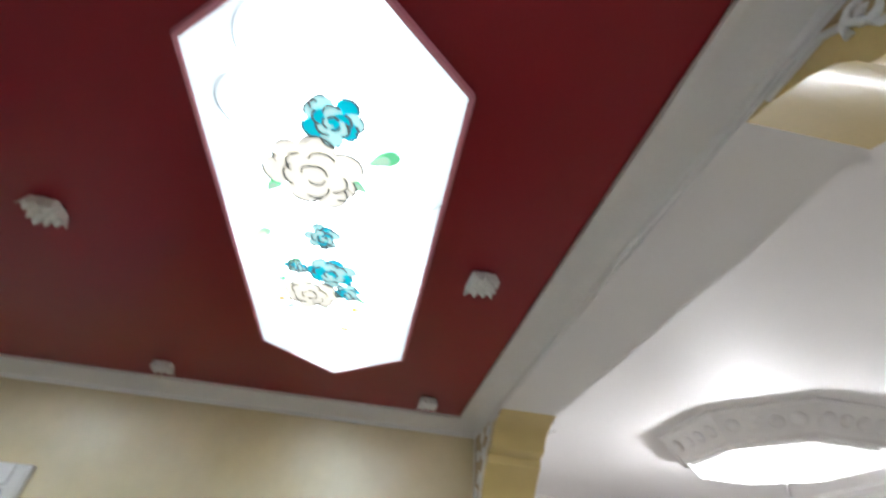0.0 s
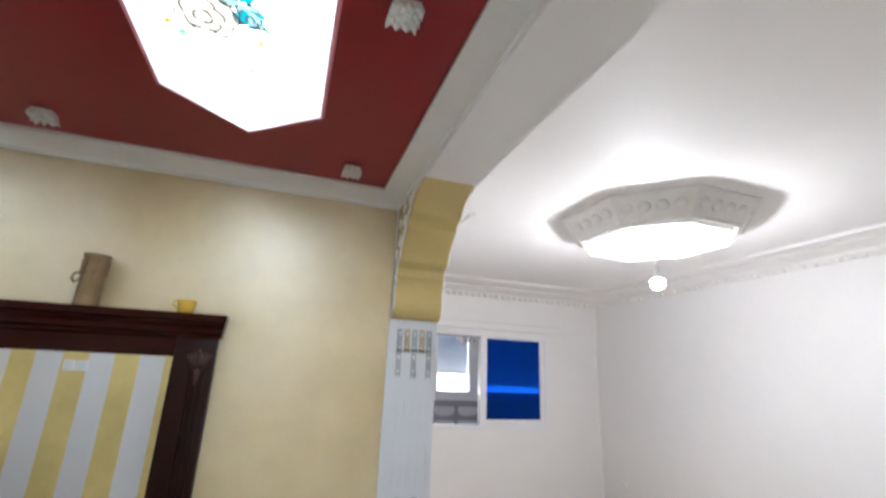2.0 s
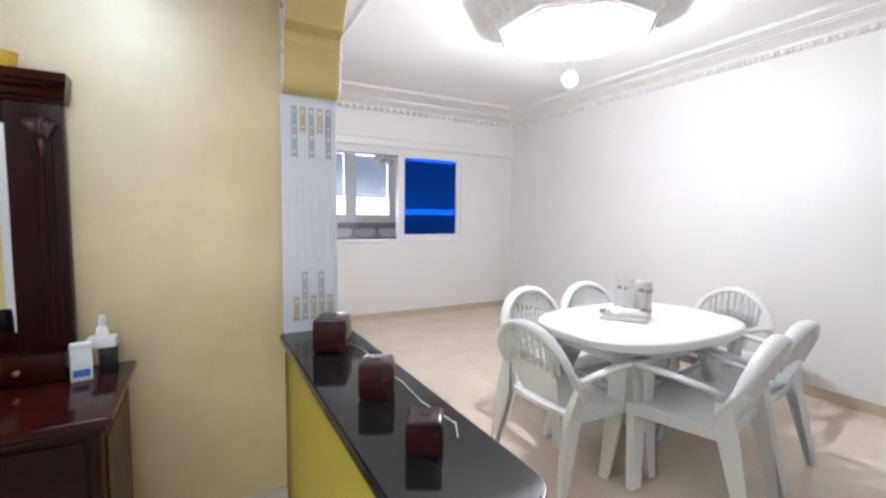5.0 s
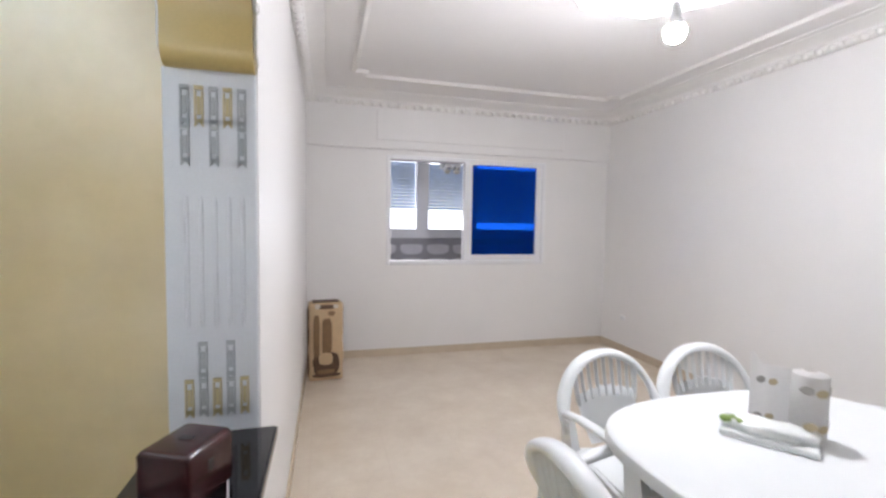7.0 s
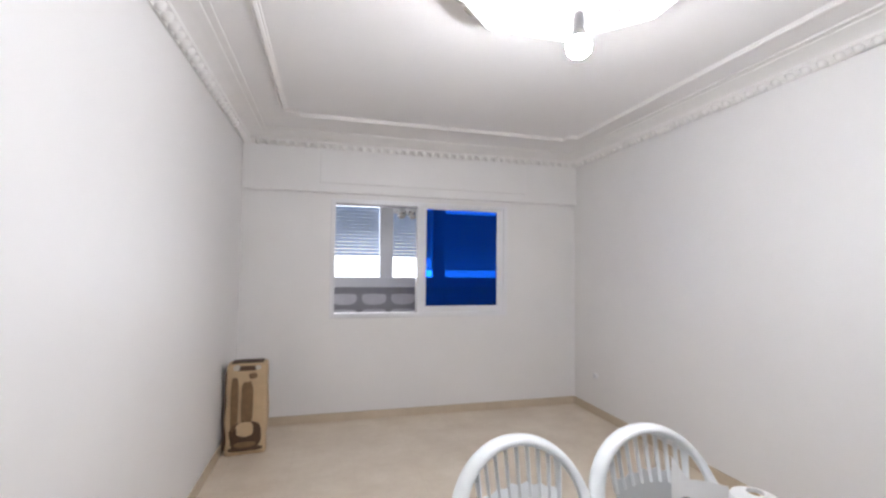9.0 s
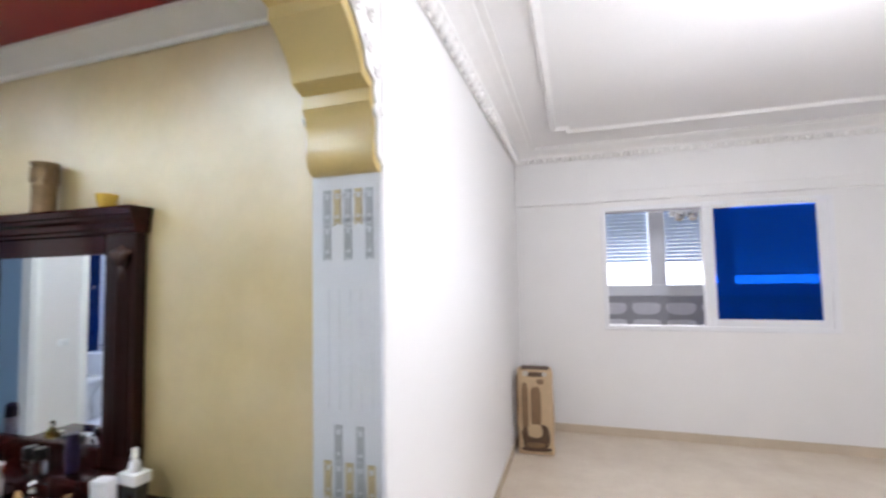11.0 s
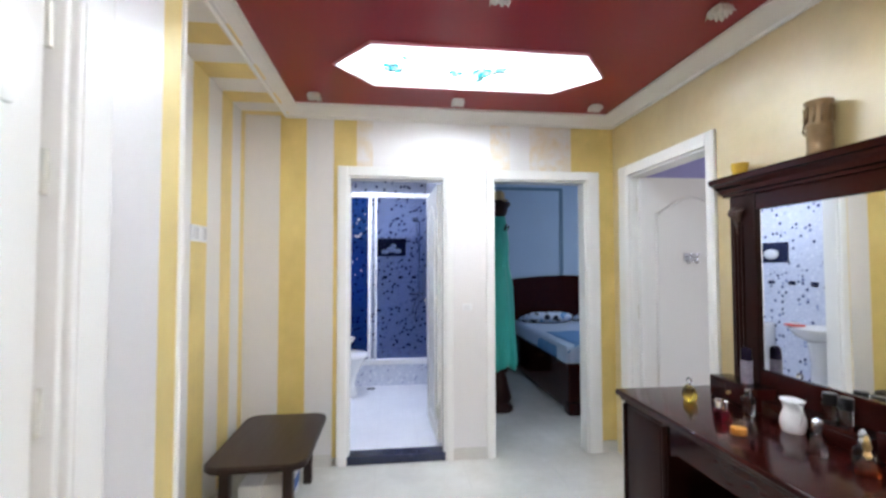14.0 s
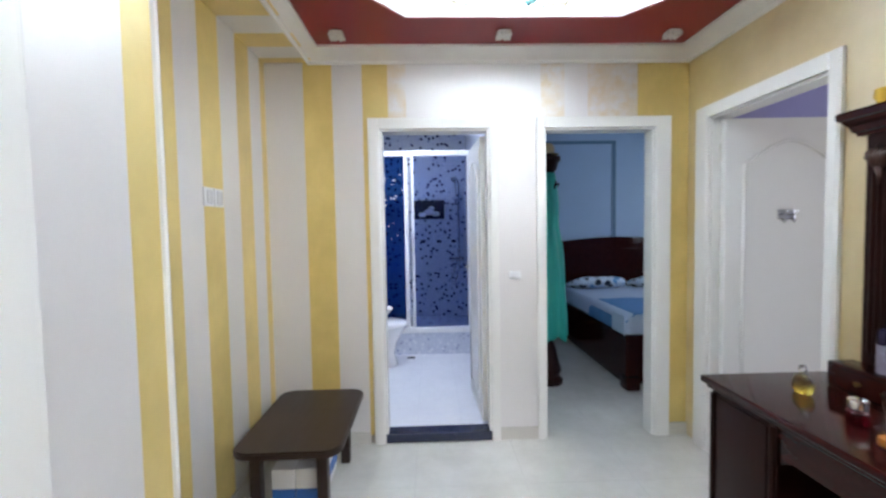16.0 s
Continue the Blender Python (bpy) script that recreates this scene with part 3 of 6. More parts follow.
def crown():
    bm = bmesh.new()
    out = (JX1 + 0.001, DX1 - 0.001, DY0 + 0.001, DY1 - 0.044)
    prof = [(0, ZD), (0, 2.60), (0.013, 2.60), (0.018, 2.608), (0.037, 2.612), (0.044, 2.622), (0.066, 2.630), (0.07, 2.645), (0.092, 2.66), (0.132, 2.675), (0.176, 2.685), (0.18, 2.690), (0.22, 2.690), (0.22, ZD)]
    # west run from the arch, window run, east run, mitred at the corners
    line = [(out[0], JY + 0.02, 1, 0), (out[0], out[3], 1, -1), (out[1], out[3], -1, -1), (out[1], out[2], -1, 0)]
    loops = [[bm.verts.new((x + sx * d, y + sy * d, z)) for d, z in prof] for x, y, sx, sy in line]
    for p, q in zip(loops, loops[1:]):
        for i in range(len(prof) - 1):
            bm.faces.new((p[i], p[i + 1], q[i + 1], q[i]))
    bm.faces.new(loops[0])
    bmesh.ops.recalc_face_normals(bm, faces=bm.faces[:])
    ob = setting("crown_moulding", bm, M["plaster"], "white plaster crown moulding with a row of eggs", "trim", smooth=True)
    egg = bmesh.new()
    lathe(egg, [(0, -0.036), (0.020, -0.028), (0.031, 0), (0.024, 0.022), (0, 0.030)], 8)
    me = bpy.data.meshes.new("egg")
    egg.to_mesh(me)
    egg.free()
    me.materials.append(M["plaster"])
    me.polygons.foreach_set("use_smooth", [True] * len(me.polygons))
    n, step = 0, 0.086
    for axis, fixed, lo, hi in (("x", out[3] - 0.034, out[0] + 0.05, out[1] - 0.05), ("y", out[1] - 0.034, out[2] + 0.05, out[3] - 0.05), ("y", out[0] + 0.034, JY + 0.06, out[3] - 0.05)):
        k = int((hi - lo) / step)
        for i in range(k + 1):
            v = lo + i * step
            e = new("egg", me)
            e.location = (v, fixed, 2.622) if axis == "x" else (fixed, v, 2.622)
            e.parent = ob
    return ob


crown()
bm = bmesh.new()
X0, X1, Y0, Y1, N = JX1 + 0.42, DX1 - 0.42, DY0 + 0.60, DY1 - 0.66, 0.10
ring = [(X1, Y0), (X1, Y1 - N), (X1 - N, Y1 - N), (X1 - N, Y1), (X0 + N, Y1), (X0 + N, Y1 - N), (X0, Y1 - N), (X0, 2.35)]
for a, b in zip(ring, ring[1:]):
    tube(bm, [(*a, ZD - 0.002), (*b, ZD - 0.002)], 0.018, 8)
    tube(bm, [(a[0] * 0.985 + 0.038, a[1] * 0.985 + 0.027, ZD), (b[0] * 0.985 + 0.038, b[1] * 0.985 + 0.027, ZD)], 0.008, 6)
setting("ceiling_rib", bm, M["plaster"], "white plaster rib with notched corners on the ceiling", "trim", smooth=True)

# skirtings
setting("skirting_hall", boxes((XB + 0.001, XB + 0.012, YS, BATH[0] - 0.1, 0, 0.08), (XB + 0.001, XB + 0.012, BATH[1] + 0.055, BED[0] - 0.045, 0, 0.08), (XB + 0.001, XB + 0.012, BED[1] + 0.072, YM, 0, 0.08),
                               (DOORC[1] + 0.09, JX0, YM - 0.012, YM - 0.001, 0, 0.08), (XB, XE, YS + 0.001, YS + 0.012, 0, 0.08), (XE, DOORK[0] - 0.1, YP + 0.001, YP + 0.010, 0, 0.08)), M["skirting_white"], "off-white tile skirting of the hall", "baseboard")
setting("skirting_dining", boxes((JX1 + 0.001, JX1 + 0.012, JY + 0.3, DY1, 0, 0.08), (DX1 - 0.012, DX1 - 0.001, DY0, DY1, 0, 0.08), (JX1, DX1, DY1 - 0.012, DY1 - 0.001, 0, 0.08), (JX1, DX1, DY0 + 0.001, DY0 + 0.012, 0, 0.08)),
        M["skirting"], "beige tile skirting of the dining room", "baseboard")

# half wall and counter
CE = 0.325
setting("half_wall", rbox(0.575, 0.79, CE + 0.05, JY + 0.25, 0, 0.765, 0.004, 1), M["yellow"], "bright yellow painted half wall under the counter", "wall")
bm = bmesh.new()
pts = [(0.535, JY - 0.0), (0.85, JY - 0.0)]
for cx, s0 in ((0.85, 0), (0.535, 1)):
    for k in range(7):
        a = math.radians(90 * k / 6)
        r = 0.09
        pts.append((cx - r + r * math.cos(a), CE + r - r * math.sin(a)) if s0 == 0 else (cx + r - r * math.sin(a), CE + r - r * math.cos(a)))
prism(bm, pts, "z", 0.765, 0.80)
bmesh.ops.bevel(bm, geom=[e for e in bm.edges if abs(e.verts[0].co.z - e.verts[1].co.z) < 1e-4], offset=0.006, segments=2, affect="EDGES")
tagged(part("countertop", bm, M["granite"], smooth=True), "polished black granite counter top on a yellow half wall", "countertop")


def door_frame(name, axis, at, face, lo, hi, top, w, depth, label):
    """Casing round an opening; at is the wall's face, face its outward sign, w the casing's width at the low and high side and the top."""
    ob = thing(name, label, "door frame", kind="structure")
    t = 0.022
    def b3(a0, a1, z0, z1, d0, d1, r=0.006):
        d0, d1 = sorted((at + face * d0, at + face * d1))
        return rbox(d0, d1, a0, a1, z0, z1, r, 2) if axis == "x" else rbox(a0, a1, d0, d1, z0, z1, r, 2)
    for nm, a0, a1, z0, z1 in (("jamb", lo - w[0], lo, 0, top + w[2]), ("jamb", hi, hi + w[1], 0, top + w[2]), ("head", lo, hi, top, top + w[2])):
        part(nm, b3(a0, a1, z0, z1, -0.001, t), M["door"], ob)
        part("bead", b3(a0 + 0.012 * (nm == "jamb"), a1 - 0.012 * (nm == "jamb"), z0, z1 - 0.012, t - 0.004, t + 0.0035, 0.003), M["door"], ob)
    for a0, a1 in ((lo - 0.002, lo + 0.014), (hi - 0.014, hi + 0.002)):
        part("lining", b3(a0, a1, 0, top, -depth, 0.004, 0.003), M["door"], ob)
    part("lining", b3(lo, hi, top - 0.014, top + 0.002, -depth, 0.004, 0.003), M["door"], ob)
    return ob


door_frame("door_frame_1", "x", XB, 1, BATH[0], BATH[1], BATH[2], (0.072, 0.056, 0.07), 0.105, "white glossy wooden casing of the bathroom doorway")
door_frame("door_frame_2", "x", XB, 1, BED[0], BED[1], BED[2], (0.05, 0.10, 0.07), 0.105, "white glossy wooden casing of the bedroom doorway")
door_frame("door_frame_3", "y", YM, -1, DOORC[0], DOORC[1], DOORC[2], (0.122, 0.06, 0.075), 0.105, "white glossy wooden casing of the side room doorway")
door_frame("door_frame_4", "y", YP, 1, DOORK[0], DOORK[1], DOORK[2], (0.11, 0.05, 0.08), 0.15, "white glossy wooden casing of the kitchen doorway")

# ---- other rooms ----
BX0 = -4.95
setting("floor_bathroom", boxes((BX0, XB - 0.0, -0.90, 0.64, -0.1, 0.055)), M["bath_floor"], "pale bluish-white tiled bathroom floor", "floor")
setting("threshold", rbox(XB - 0.10, XB + 0.012, BATH[0], BATH[1], 0.0, 0.06, 0.005, 2), M["navy"], "dark navy stone threshold of the bathroom", "threshold")
setting("wall_bathroom_far", boxes((BX0 - 0.1, BX0, -0.95, 0.65, 0, 2.62)), M["mosaic"], "blue and mauve pebble-patterned tiled wall", "wall")
setting("wall_bathroom_south", boxes((BX0, XB - 0.10, -0.95, -0.85, 0, 2.62)), M["mosaic"], "blue and mauve pebble-patterned tiled wall", "wall")
setting("wall_bathroom_north", boxes((BX0, XB - 0.10, 0.56, 0.68, 0, 2.62)), M["mosaic"], "blue and mauve pebble-patterned tiled wall", "wall")
setting("ceiling_bathroom", boxes((BX0 - 0.1, XB - 0.10, -0.95, 0.68, 2.55, 2.65)), M["white_ceiling"], "white bathroom ceiling", "ceiling")
setting("floor_bedroom", boxes((-5.6, XB - 0.0, 0.68, 3.9, -0.1, -0.002)), M["hall_floor"], "polished grey-white stone tiles of the bedroom floor", "floor")
setting("wall_bedroom_far", boxes((-5.3, -5.2, 0.68, 3.9, 0, 2.7)), M["blue_room"], "pale blue painted bedroom wall", "wall")
setting("wall_bedroom_north", boxes((-5.2, XB - 0.10, 3.8, 3.9, 0, 2.7)), M["blue_room"], "pale blue painted bedroom wall", "wall")
setting("wall_bedroom_south", boxes((-5.2, XB - 0.10, 0.68, 0.72, 0, 2.7)), M["blue_room"], "pale blue painted bedroom wall", "wall")
setting("wall_bedroom_east", boxes((XB - 0.10, XB - 0.04, YM + 0.10, 3.9, 0, 2.7)), M["lilac"], "lilac painted partition wall", "wall")
setting("ceiling_bedroom", boxes((-5.3, XB - 0.10, 0.68, 3.9, 2.6, 2.7)), M["white_ceiling"], "white bedroom ceiling", "ceiling")
setting("floor_side_room", boxes((XB - 0.04, JX1 - 0.14, YM + 0.02, 4.6, -0.1, -0.002)), M["hall_floor"], "polished tiles of the side room floor", "floor")
setting("wall_side_room_far", boxes((XB - 0.04, JX1 - 0.14, 4.5, 4.6, 0, 2.7)), M["lilac"], "lilac painted side room wall", "wall")
setting("ceiling_side_room", boxes((XB - 0.04, JX1 - 0.14, YM + 0.10, 4.6, 2.6, 2.7)), M["white_ceiling"], "white side room ceiling", "ceiling")
setting("floor_kitchen", boxes((XE, 0.58, -2.6, YP - 0.14, -0.1, -0.002)), M["hall_floor"], "polished tiles of the kitchen floor", "floor")
setting("wall_kitchen", boxes((XE, 0.58, -2.7, -2.6, 0, 2.7), (XE - 0.1, XE, -2.7, YS - 0.14, 0, 2.7), (0.58, 0.68, -2.7, -1.44, 0, 2.7)), M["white_wall"], "plain white kitchen wall", "wall")
setting("ceiling_kitchen", boxes((XE - 0.1, 0.68, -2.7, YP - 0.1, 2.6, 2.7)), M["white_ceiling"], "white kitchen ceiling", "ceiling")
# sky light of rooms whose own windows lie out of sight
window_light("bedroom_window_light", look((-3.6, 3.75, 1.5), (-3.9, 1.0, 0.8)), 1.2, 1.2, 17, (0.75, 0.87, 1.0))
window_light("side_room_window_light", look((-0.9, 4.4, 1.5), (-1.4, 1.5, 1.2)), 1.2, 1.2, 16, (0.88, 0.93, 1.0))
window_light("kitchen_window_light", look((0.0, -2.5, 1.5), (0.0, 0, 1.2)), 0.9, 1.0, 18, (1.0, 0.97, 0.95))

# balcony behind the dining room window
setting("floor_balcony", boxes((0.8, 4.6, DY1 + 0.12, 6.9, -0.1, -0.002)), M["dining_floor"], "tiled floor of the glazed balcony", "floor")
setting("ceiling_balcony", boxes((0.8, 4.6, DY1 + 0.12, 6.9, 2.55, 2.65)), M["white_ceiling"], "white balcony ceiling", "ceiling")
setting("wall_balcony", boxes((0.7, 0.8, DY1 + 0.12, 6.9, 0, 2.6), (4.5, 4.6, DY1 + 0.12, 6.9, 0, 2.6)), M["white_wall"], "white end walls of the balcony", "wall")
setting("ground", boxes((-60, 60, -60, 80, -6.2, -6.0)), M["lino"], "grey street ground far below", "ground")

# ---- hall: ceiling lights ----
def ellipse(bm, cx, cy, a, b, turn, z, n=12, tip=False):
    """A flat petal or leaf, 1 mm thick, its outer face down."""
    pts = []
    for k in range(n):
        t = 2 * math.pi * k / n
        u, v = a * math.cos(t), b * math.sin(t) * ((1 - 0.55 * math.cos(t)) if tip else 1 + 0.12 * math.sin(3 * t + cx * 40))
        c, s = math.cos(turn), math.sin(turn)
        pts.append((cx + u * c - v * s, cy + u * s + v * c))
    prism(bm, pts, "z", z, z + 0.001)


def light_panel(name, x0, x1):
    cx, w = (x0 + x1) / 2, (x1 - x0) / 2
    rng = random.Random(5)
    ob = thing(name, "lit white glass ceiling panel painted with blue and cream roses", "ceiling light", "painted ceiling light panels")
    hexa = [(cx, 1.307), (x1, 1.10), (x1, 0.0), (cx, -0.205), (x0, 0.0), (x0, 1.10)]
    bm = bmesh.new()
    prism(bm, hexa, "z", ZR - 0.010, ZR + 0.01)
    part("diffuser", bm, M["panel"], ob, "lit opal glass")
    bm = bmesh.new()
    for k in range(6):
        a, b = hexa[k], hexa[(k + 1) % 6]
        tube(bm, [(*a, ZR - 0.006), (*b, ZR - 0.006)], 0.008, 6)
    part("rim", bm, M["pink"], ob, "pink lacquered rim")
    z = ZR - 0.0125
    dx = cx + 0.13

    def rose(px, py, r, mats, turn):
        """Overlapping cupped petals, each with a thin drawn edge."""
        rr = random.Random(int(py * 1000))
        r *= 0.95 if mats[0] == "cream_glow" else 0.78
        lines = bmesh.new()
        rows = [(0.62, 0.60, 0.46, 7), (0.36, 0.46, 0.36, 5), (0.10, 0.30, 0.22, 3)]
        k = 0
        for off, a, b, n in rows:
            for j in range(n):
                t = turn + j * 2 * math.pi / n + off * 5 + rr.uniform(-0.25, 0.25)
                o = off * rr.uniform(0.8, 1.1) * r
                cx, cy = dx + px + o * math.cos(t), py + o * math.sin(t)
                lean = t + math.pi / 2 + rr.uniform(-0.5, 0.5)
                bm = bmesh.new()
                ellipse(bm, cx, cy, r * a * 0.62, r * b * 0.78, lean, z - 0.0005 * k)
                part("petal", bm, M[mats[k % 2] if rr.random() < 0.8 else "pale_cyan_glow" if mats[0] != "cream_glow" else "cream_glow"], ob, "backlit painted petal")
                pts = []
                for q in range(9):
                    g = -1.3 + 2.3 * q / 8 + rr.uniform(-0.05, 0.05)
                    u, v = r * a * 0.62 * math.sin(g), r * b * 0.78 * math.cos(g)
                    s = 1 if math.cos(lean + math.pi / 2 - t) > 0 else -1
                    pts.append((cx + u * math.cos(lean) - s * v * math.sin(lean), cy + u * math.sin(lean) + s * v * math.cos(lean), z - 0.0005 * k - 0.0012))
                tube(lines, pts, 0.0028, 5)
                k += 1
        tagged(part("outline", lines, M["line_glow"], ob, "thin painted outlines"), kind="stuff")

    def leaf(px, py, a, b, turn, ma):
        bm = bmesh.new()
        ellipse(bm, dx + px, py, a * 0.85, b * 0.85, turn, z, tip=True)
        leaf_ob = part("leaf", bm, M[ma], ob, "backlit painted leaf")
        bm = bmesh.new()
        ellipse(bm, dx + px + 0.18 * a * math.cos(turn), py + 0.18 * a * math.sin(turn), a * 0.5, b * 0.5, turn + 0.2, z - 0.0014, tip=True)
        part("vein", bm, M["pale_green_glow" if ma == "green_glow" else "cream_glow"], leaf_ob, "pale middle of the leaf")

    for row in FLOWERS:
        rose(*row)
    for row in LEAVES:
        leaf(*row)
    for row in VINES:
        bm = bmesh.new()
        p0, p1, p2, p3 = [Vector((dx + x, y, z - 0.001)) for x, y in row]
        tube(bm, [(1 - t) ** 3 * p0 + 3 * t * (1 - t) ** 2 * p1 + 3 * t * t * (1 - t) * p2 + t ** 3 * p3 for t in (k / 14 for k in range(15))], 0.0016, 5)
        part("stem", bm, M["line_glow"], ob, "thin painted stem")
    return ob


CY, PC, CR = "cyan_glow", "pale_cyan_glow", "cream_glow"
FLOWERS = ((-0.122, 0.105, 0.080, (CY, PC), 0.3), (-0.160, 0.245, 0.112, (CR, CR), 0.9), (-0.150, 0.456, 0.062, (PC, CY), 1.2), (-0.130, 0.605, 0.092, (CY, PC), 0.2), (-0.225, 0.60, 0.042, (CY, PC), 1.0),
           (-0.082, 0.695, 0.055, (PC, CY), 2.0), (-0.195, 0.725, 0.090, (CR, CR), 0.5))
LEAVES = ((-0.02, 0.177, 0.045, 0.022, 2.6, "green_glow"), (-0.07, 0.264, 0.03, 0.018, 0.5, "green_glow"), (-0.255, 0.304, 0.03, 0.016, 2.2, "green_glow"), (-0.305, 0.486, 0.045, 0.018, 2.3, "pale_green_glow"),
          (-0.235, 0.585, 0.035, 0.018, 2.5, "green_glow"), (-0.275, 0.675, 0.025, 0.014, 2.8, "green_glow"), (-0.275, 0.79, 0.026, 0.017, 0.4, "orange_glow"), (-0.05, 0.79, 0.028, 0.018, 0.1, "orange_glow"),
          (-0.09, 0.927, 0.022, 0.016, 1.3, "orange_glow"), (-0.04, 0.735, 0.022, 0.012, 0.8, "green_glow"), (-0.26, 0.822, 0.022, 0.011, 1.9, "green_glow"), (-0.15, 0.806, 0.02, 0.010, 1.6, "pale_green_glow"), (-0.09, 0.22, 0.022, 0.012, 1.1, "pale_cyan_glow"))
VINES = (((-0.155, 0.122), (-0.16, 0.153), (-0.17, 0.161), (-0.18, 0.169)), ((-0.26, 0.2), (-0.40, 0.106), (-0.33, 0.047), (-0.22, -0.001)), ((-0.10, 0.269), (0.0, 0.357), (0.08, 0.322), (0.12, 0.269)),
         ((-0.08, 0.138), (0.0, 0.106), (0.05, 0.138), (0.07, 0.2)), ((-0.16, 0.304), (-0.165, 0.357), (-0.165, 0.393), (-0.165, 0.428)), ((-0.23, 0.286), (-0.245, 0.375), (-0.24, 0.446), (-0.235, 0.552)),
         ((-0.36, 0.428), (-0.36, 0.286), (-0.32, 0.269), (-0.28, 0.286)), ((-0.10, 0.956), (-0.13, 1.074), (-0.14, 1.152), (-0.13, 1.25)), ((-0.08, 0.956), (-0.06, 1.035), (-0.04, 1.113), (-0.01, 1.152)),
         ((-0.18, 0.822), (-0.175, 0.956), (-0.19, 1.074), (-0.20, 1.133)), ((-0.22, 0.822), (-0.21, 0.903), (-0.215, 0.956), (-0.22, 1.015)), ((-0.28, -0.001), (-0.30, -0.072), (-0.22, -0.105), (-0.20, -0.143)),
         ((-0.06, 0.295), (-0.04, 0.375), (-0.04, 0.411), (-0.045, 0.446)))
light_panel("ceiling_light_panel", -0.385, 0.121)
light_panel("ceiling_light_panel", -1.783, -1.277)


def crystal_spot():
    ob = thing("crystal_spotlight", "unlit square cut-crystal spotlight in the red ceiling", "spotlight", "crystal spotlights in the red ceiling")
    bm = bmesh.new()
    lathe(bm, [(0.034, 0), (0.036, -0.004), (0.030, -0.008), (0.0, -0.008)], 16)
    part("ring", bm, M["chrome"], ob, "chrome ring", smooth=True)
    rr = random.Random(8)
    bm = bmesh.new()
    n, w = 6, 0.040
    low = [[bm.verts.new(((i / n - 0.5) * 2 * w + rr.uniform(-0.003, 0.003), (j / n - 0.5) * 2 * w + rr.uniform(-0.003, 0.003), -0.040 + (0.013 if (i + j) % 2 else 0.0) + rr.uniform(-0.003, 0.003))) for j in range(n + 1)] for i in range(n + 1)]
    for i in range(n):
        for j in range(n):
            a, b, c, d = low[i][j], low[i + 1][j], low[i + 1][j + 1], low[i][j + 1]
            for f in (((a, b, c), (a, c, d)) if (i + j) % 2 else ((a, b, d), (b, c, d))):
                bm.faces.new(f)
    rim = [low[i][0] for i in range(n)] + [low[n][j] for j in range(n)] + [low[n - i][n] for i in range(n)] + [low[0][n - j] for j in range(n)]
    top = [bm.verts.new((v.co.x * (0.78 + 0.1 * (k % 2)), v.co.y * (0.78 + 0.1 * (k % 2)), -0.006)) for k, v in enumerate(rim)]
    for k in range(len(rim)):
        bm.faces.new((rim[k - 1], rim[k], top[k], top[k - 1]))
    bm.faces.new(top)
    bmesh.ops.recalc_face_normals(bm, faces=bm.faces[:])
    part("crystal", bm, M["crystal"], ob, "faceted crystal")
    return ob


ma, nt, b = base("cut_crystal")
b.inputs["Base Color"].default_value = (0.93, 0.92, 0.88, 1)
b.inputs["Roughness"].default_value, b.inputs["Transmission Weight"].default_value, b.inputs["IOR"].default_value = 0.12, 0.25, 1.5
M["crystal"] = ma
first = crystal_spot()
first.matrix_basis = pose(-1.96, -0.38, ZR)
for sx in (-1.96, -0.83, 0.277):
    for sy in (-0.38, 0.53, 1.47):
        if (sx, sy) != (-1.96, -0.38):
            copy_thing(first, pose(sx, sy, ZR))

# ---- dining room ceiling: rosette and bulb ----
RC = (2.45, 1.955)


def octagon(r, z):
    return [(RC[0] + r * math.cos(math.radians(22.5 + 45 * k)), RC[1] + r * math.sin(math.radians(22.5 + 45 * k)), z) for k in range(8)]


ob = thing("ceiling_rosette", "large white octagonal plaster ceiling rosette with moulded rim", "ceiling rosette")
bm = bmesh.new()
loops = [[bm.verts.new(p) for p in octagon(r, z)] for r, z in ((0.644, ZD), (0.646, 2.692), (0.639, 2.684), (0.624, 2.680), (0.523, 2.566), (0.517, 2.546), (0.504, 2.538), (0.491, 2.544), (0.478, 2.544), (0.470, 2.534), (0.457, 2.534), (0.442, 2.548), (0.428, 2.540), (0.414, 2.548), (0.0001, 2.548))]
for a, b in zip(loops, loops[1:]):
    for k in range(8):
        bm.faces.new((a[k], a[(k + 1) % 8], b[(k + 1) % 8], b[k]))
bmesh.ops.recalc_face_normals(bm, faces=bm.faces[:])
part("body", bm, M["plaster"], ob)
dome = bmesh.new()
lathe(dome, [(0.038, 0), (0.036, 0.008), (0.026, 0.016), (0.012, 0.021), (0, 0.022)], 12)
dm = bpy.data.meshes.new("boss")
dome.to_mesh(dm)
dome.free()
dm.materials.append(M["plaster"])
dm.polygons.foreach_set("use_smooth", [True] * len(dm.polygons))
apo = math.cos(math.radians(22.5))
for k in range(8):
    a = math.radians(45 * k + 45)
    for j in range(4):
        s = (j - 1.5) * 0.100
        r = 0.5735 * apo
        e = new("boss", dm)
        tilt = math.atan2(0.114, 0.1015 * apo)
        m = Matrix.Translation((RC[0], RC[1], 2.623)) @ Matrix.Rotation(a, 4, "Z") @ Matrix.Translation((r, s, 0)) @ Matrix.Rotation(math.pi - tilt, 4, "Y")
        e.matrix_basis = m
        e.parent = ob
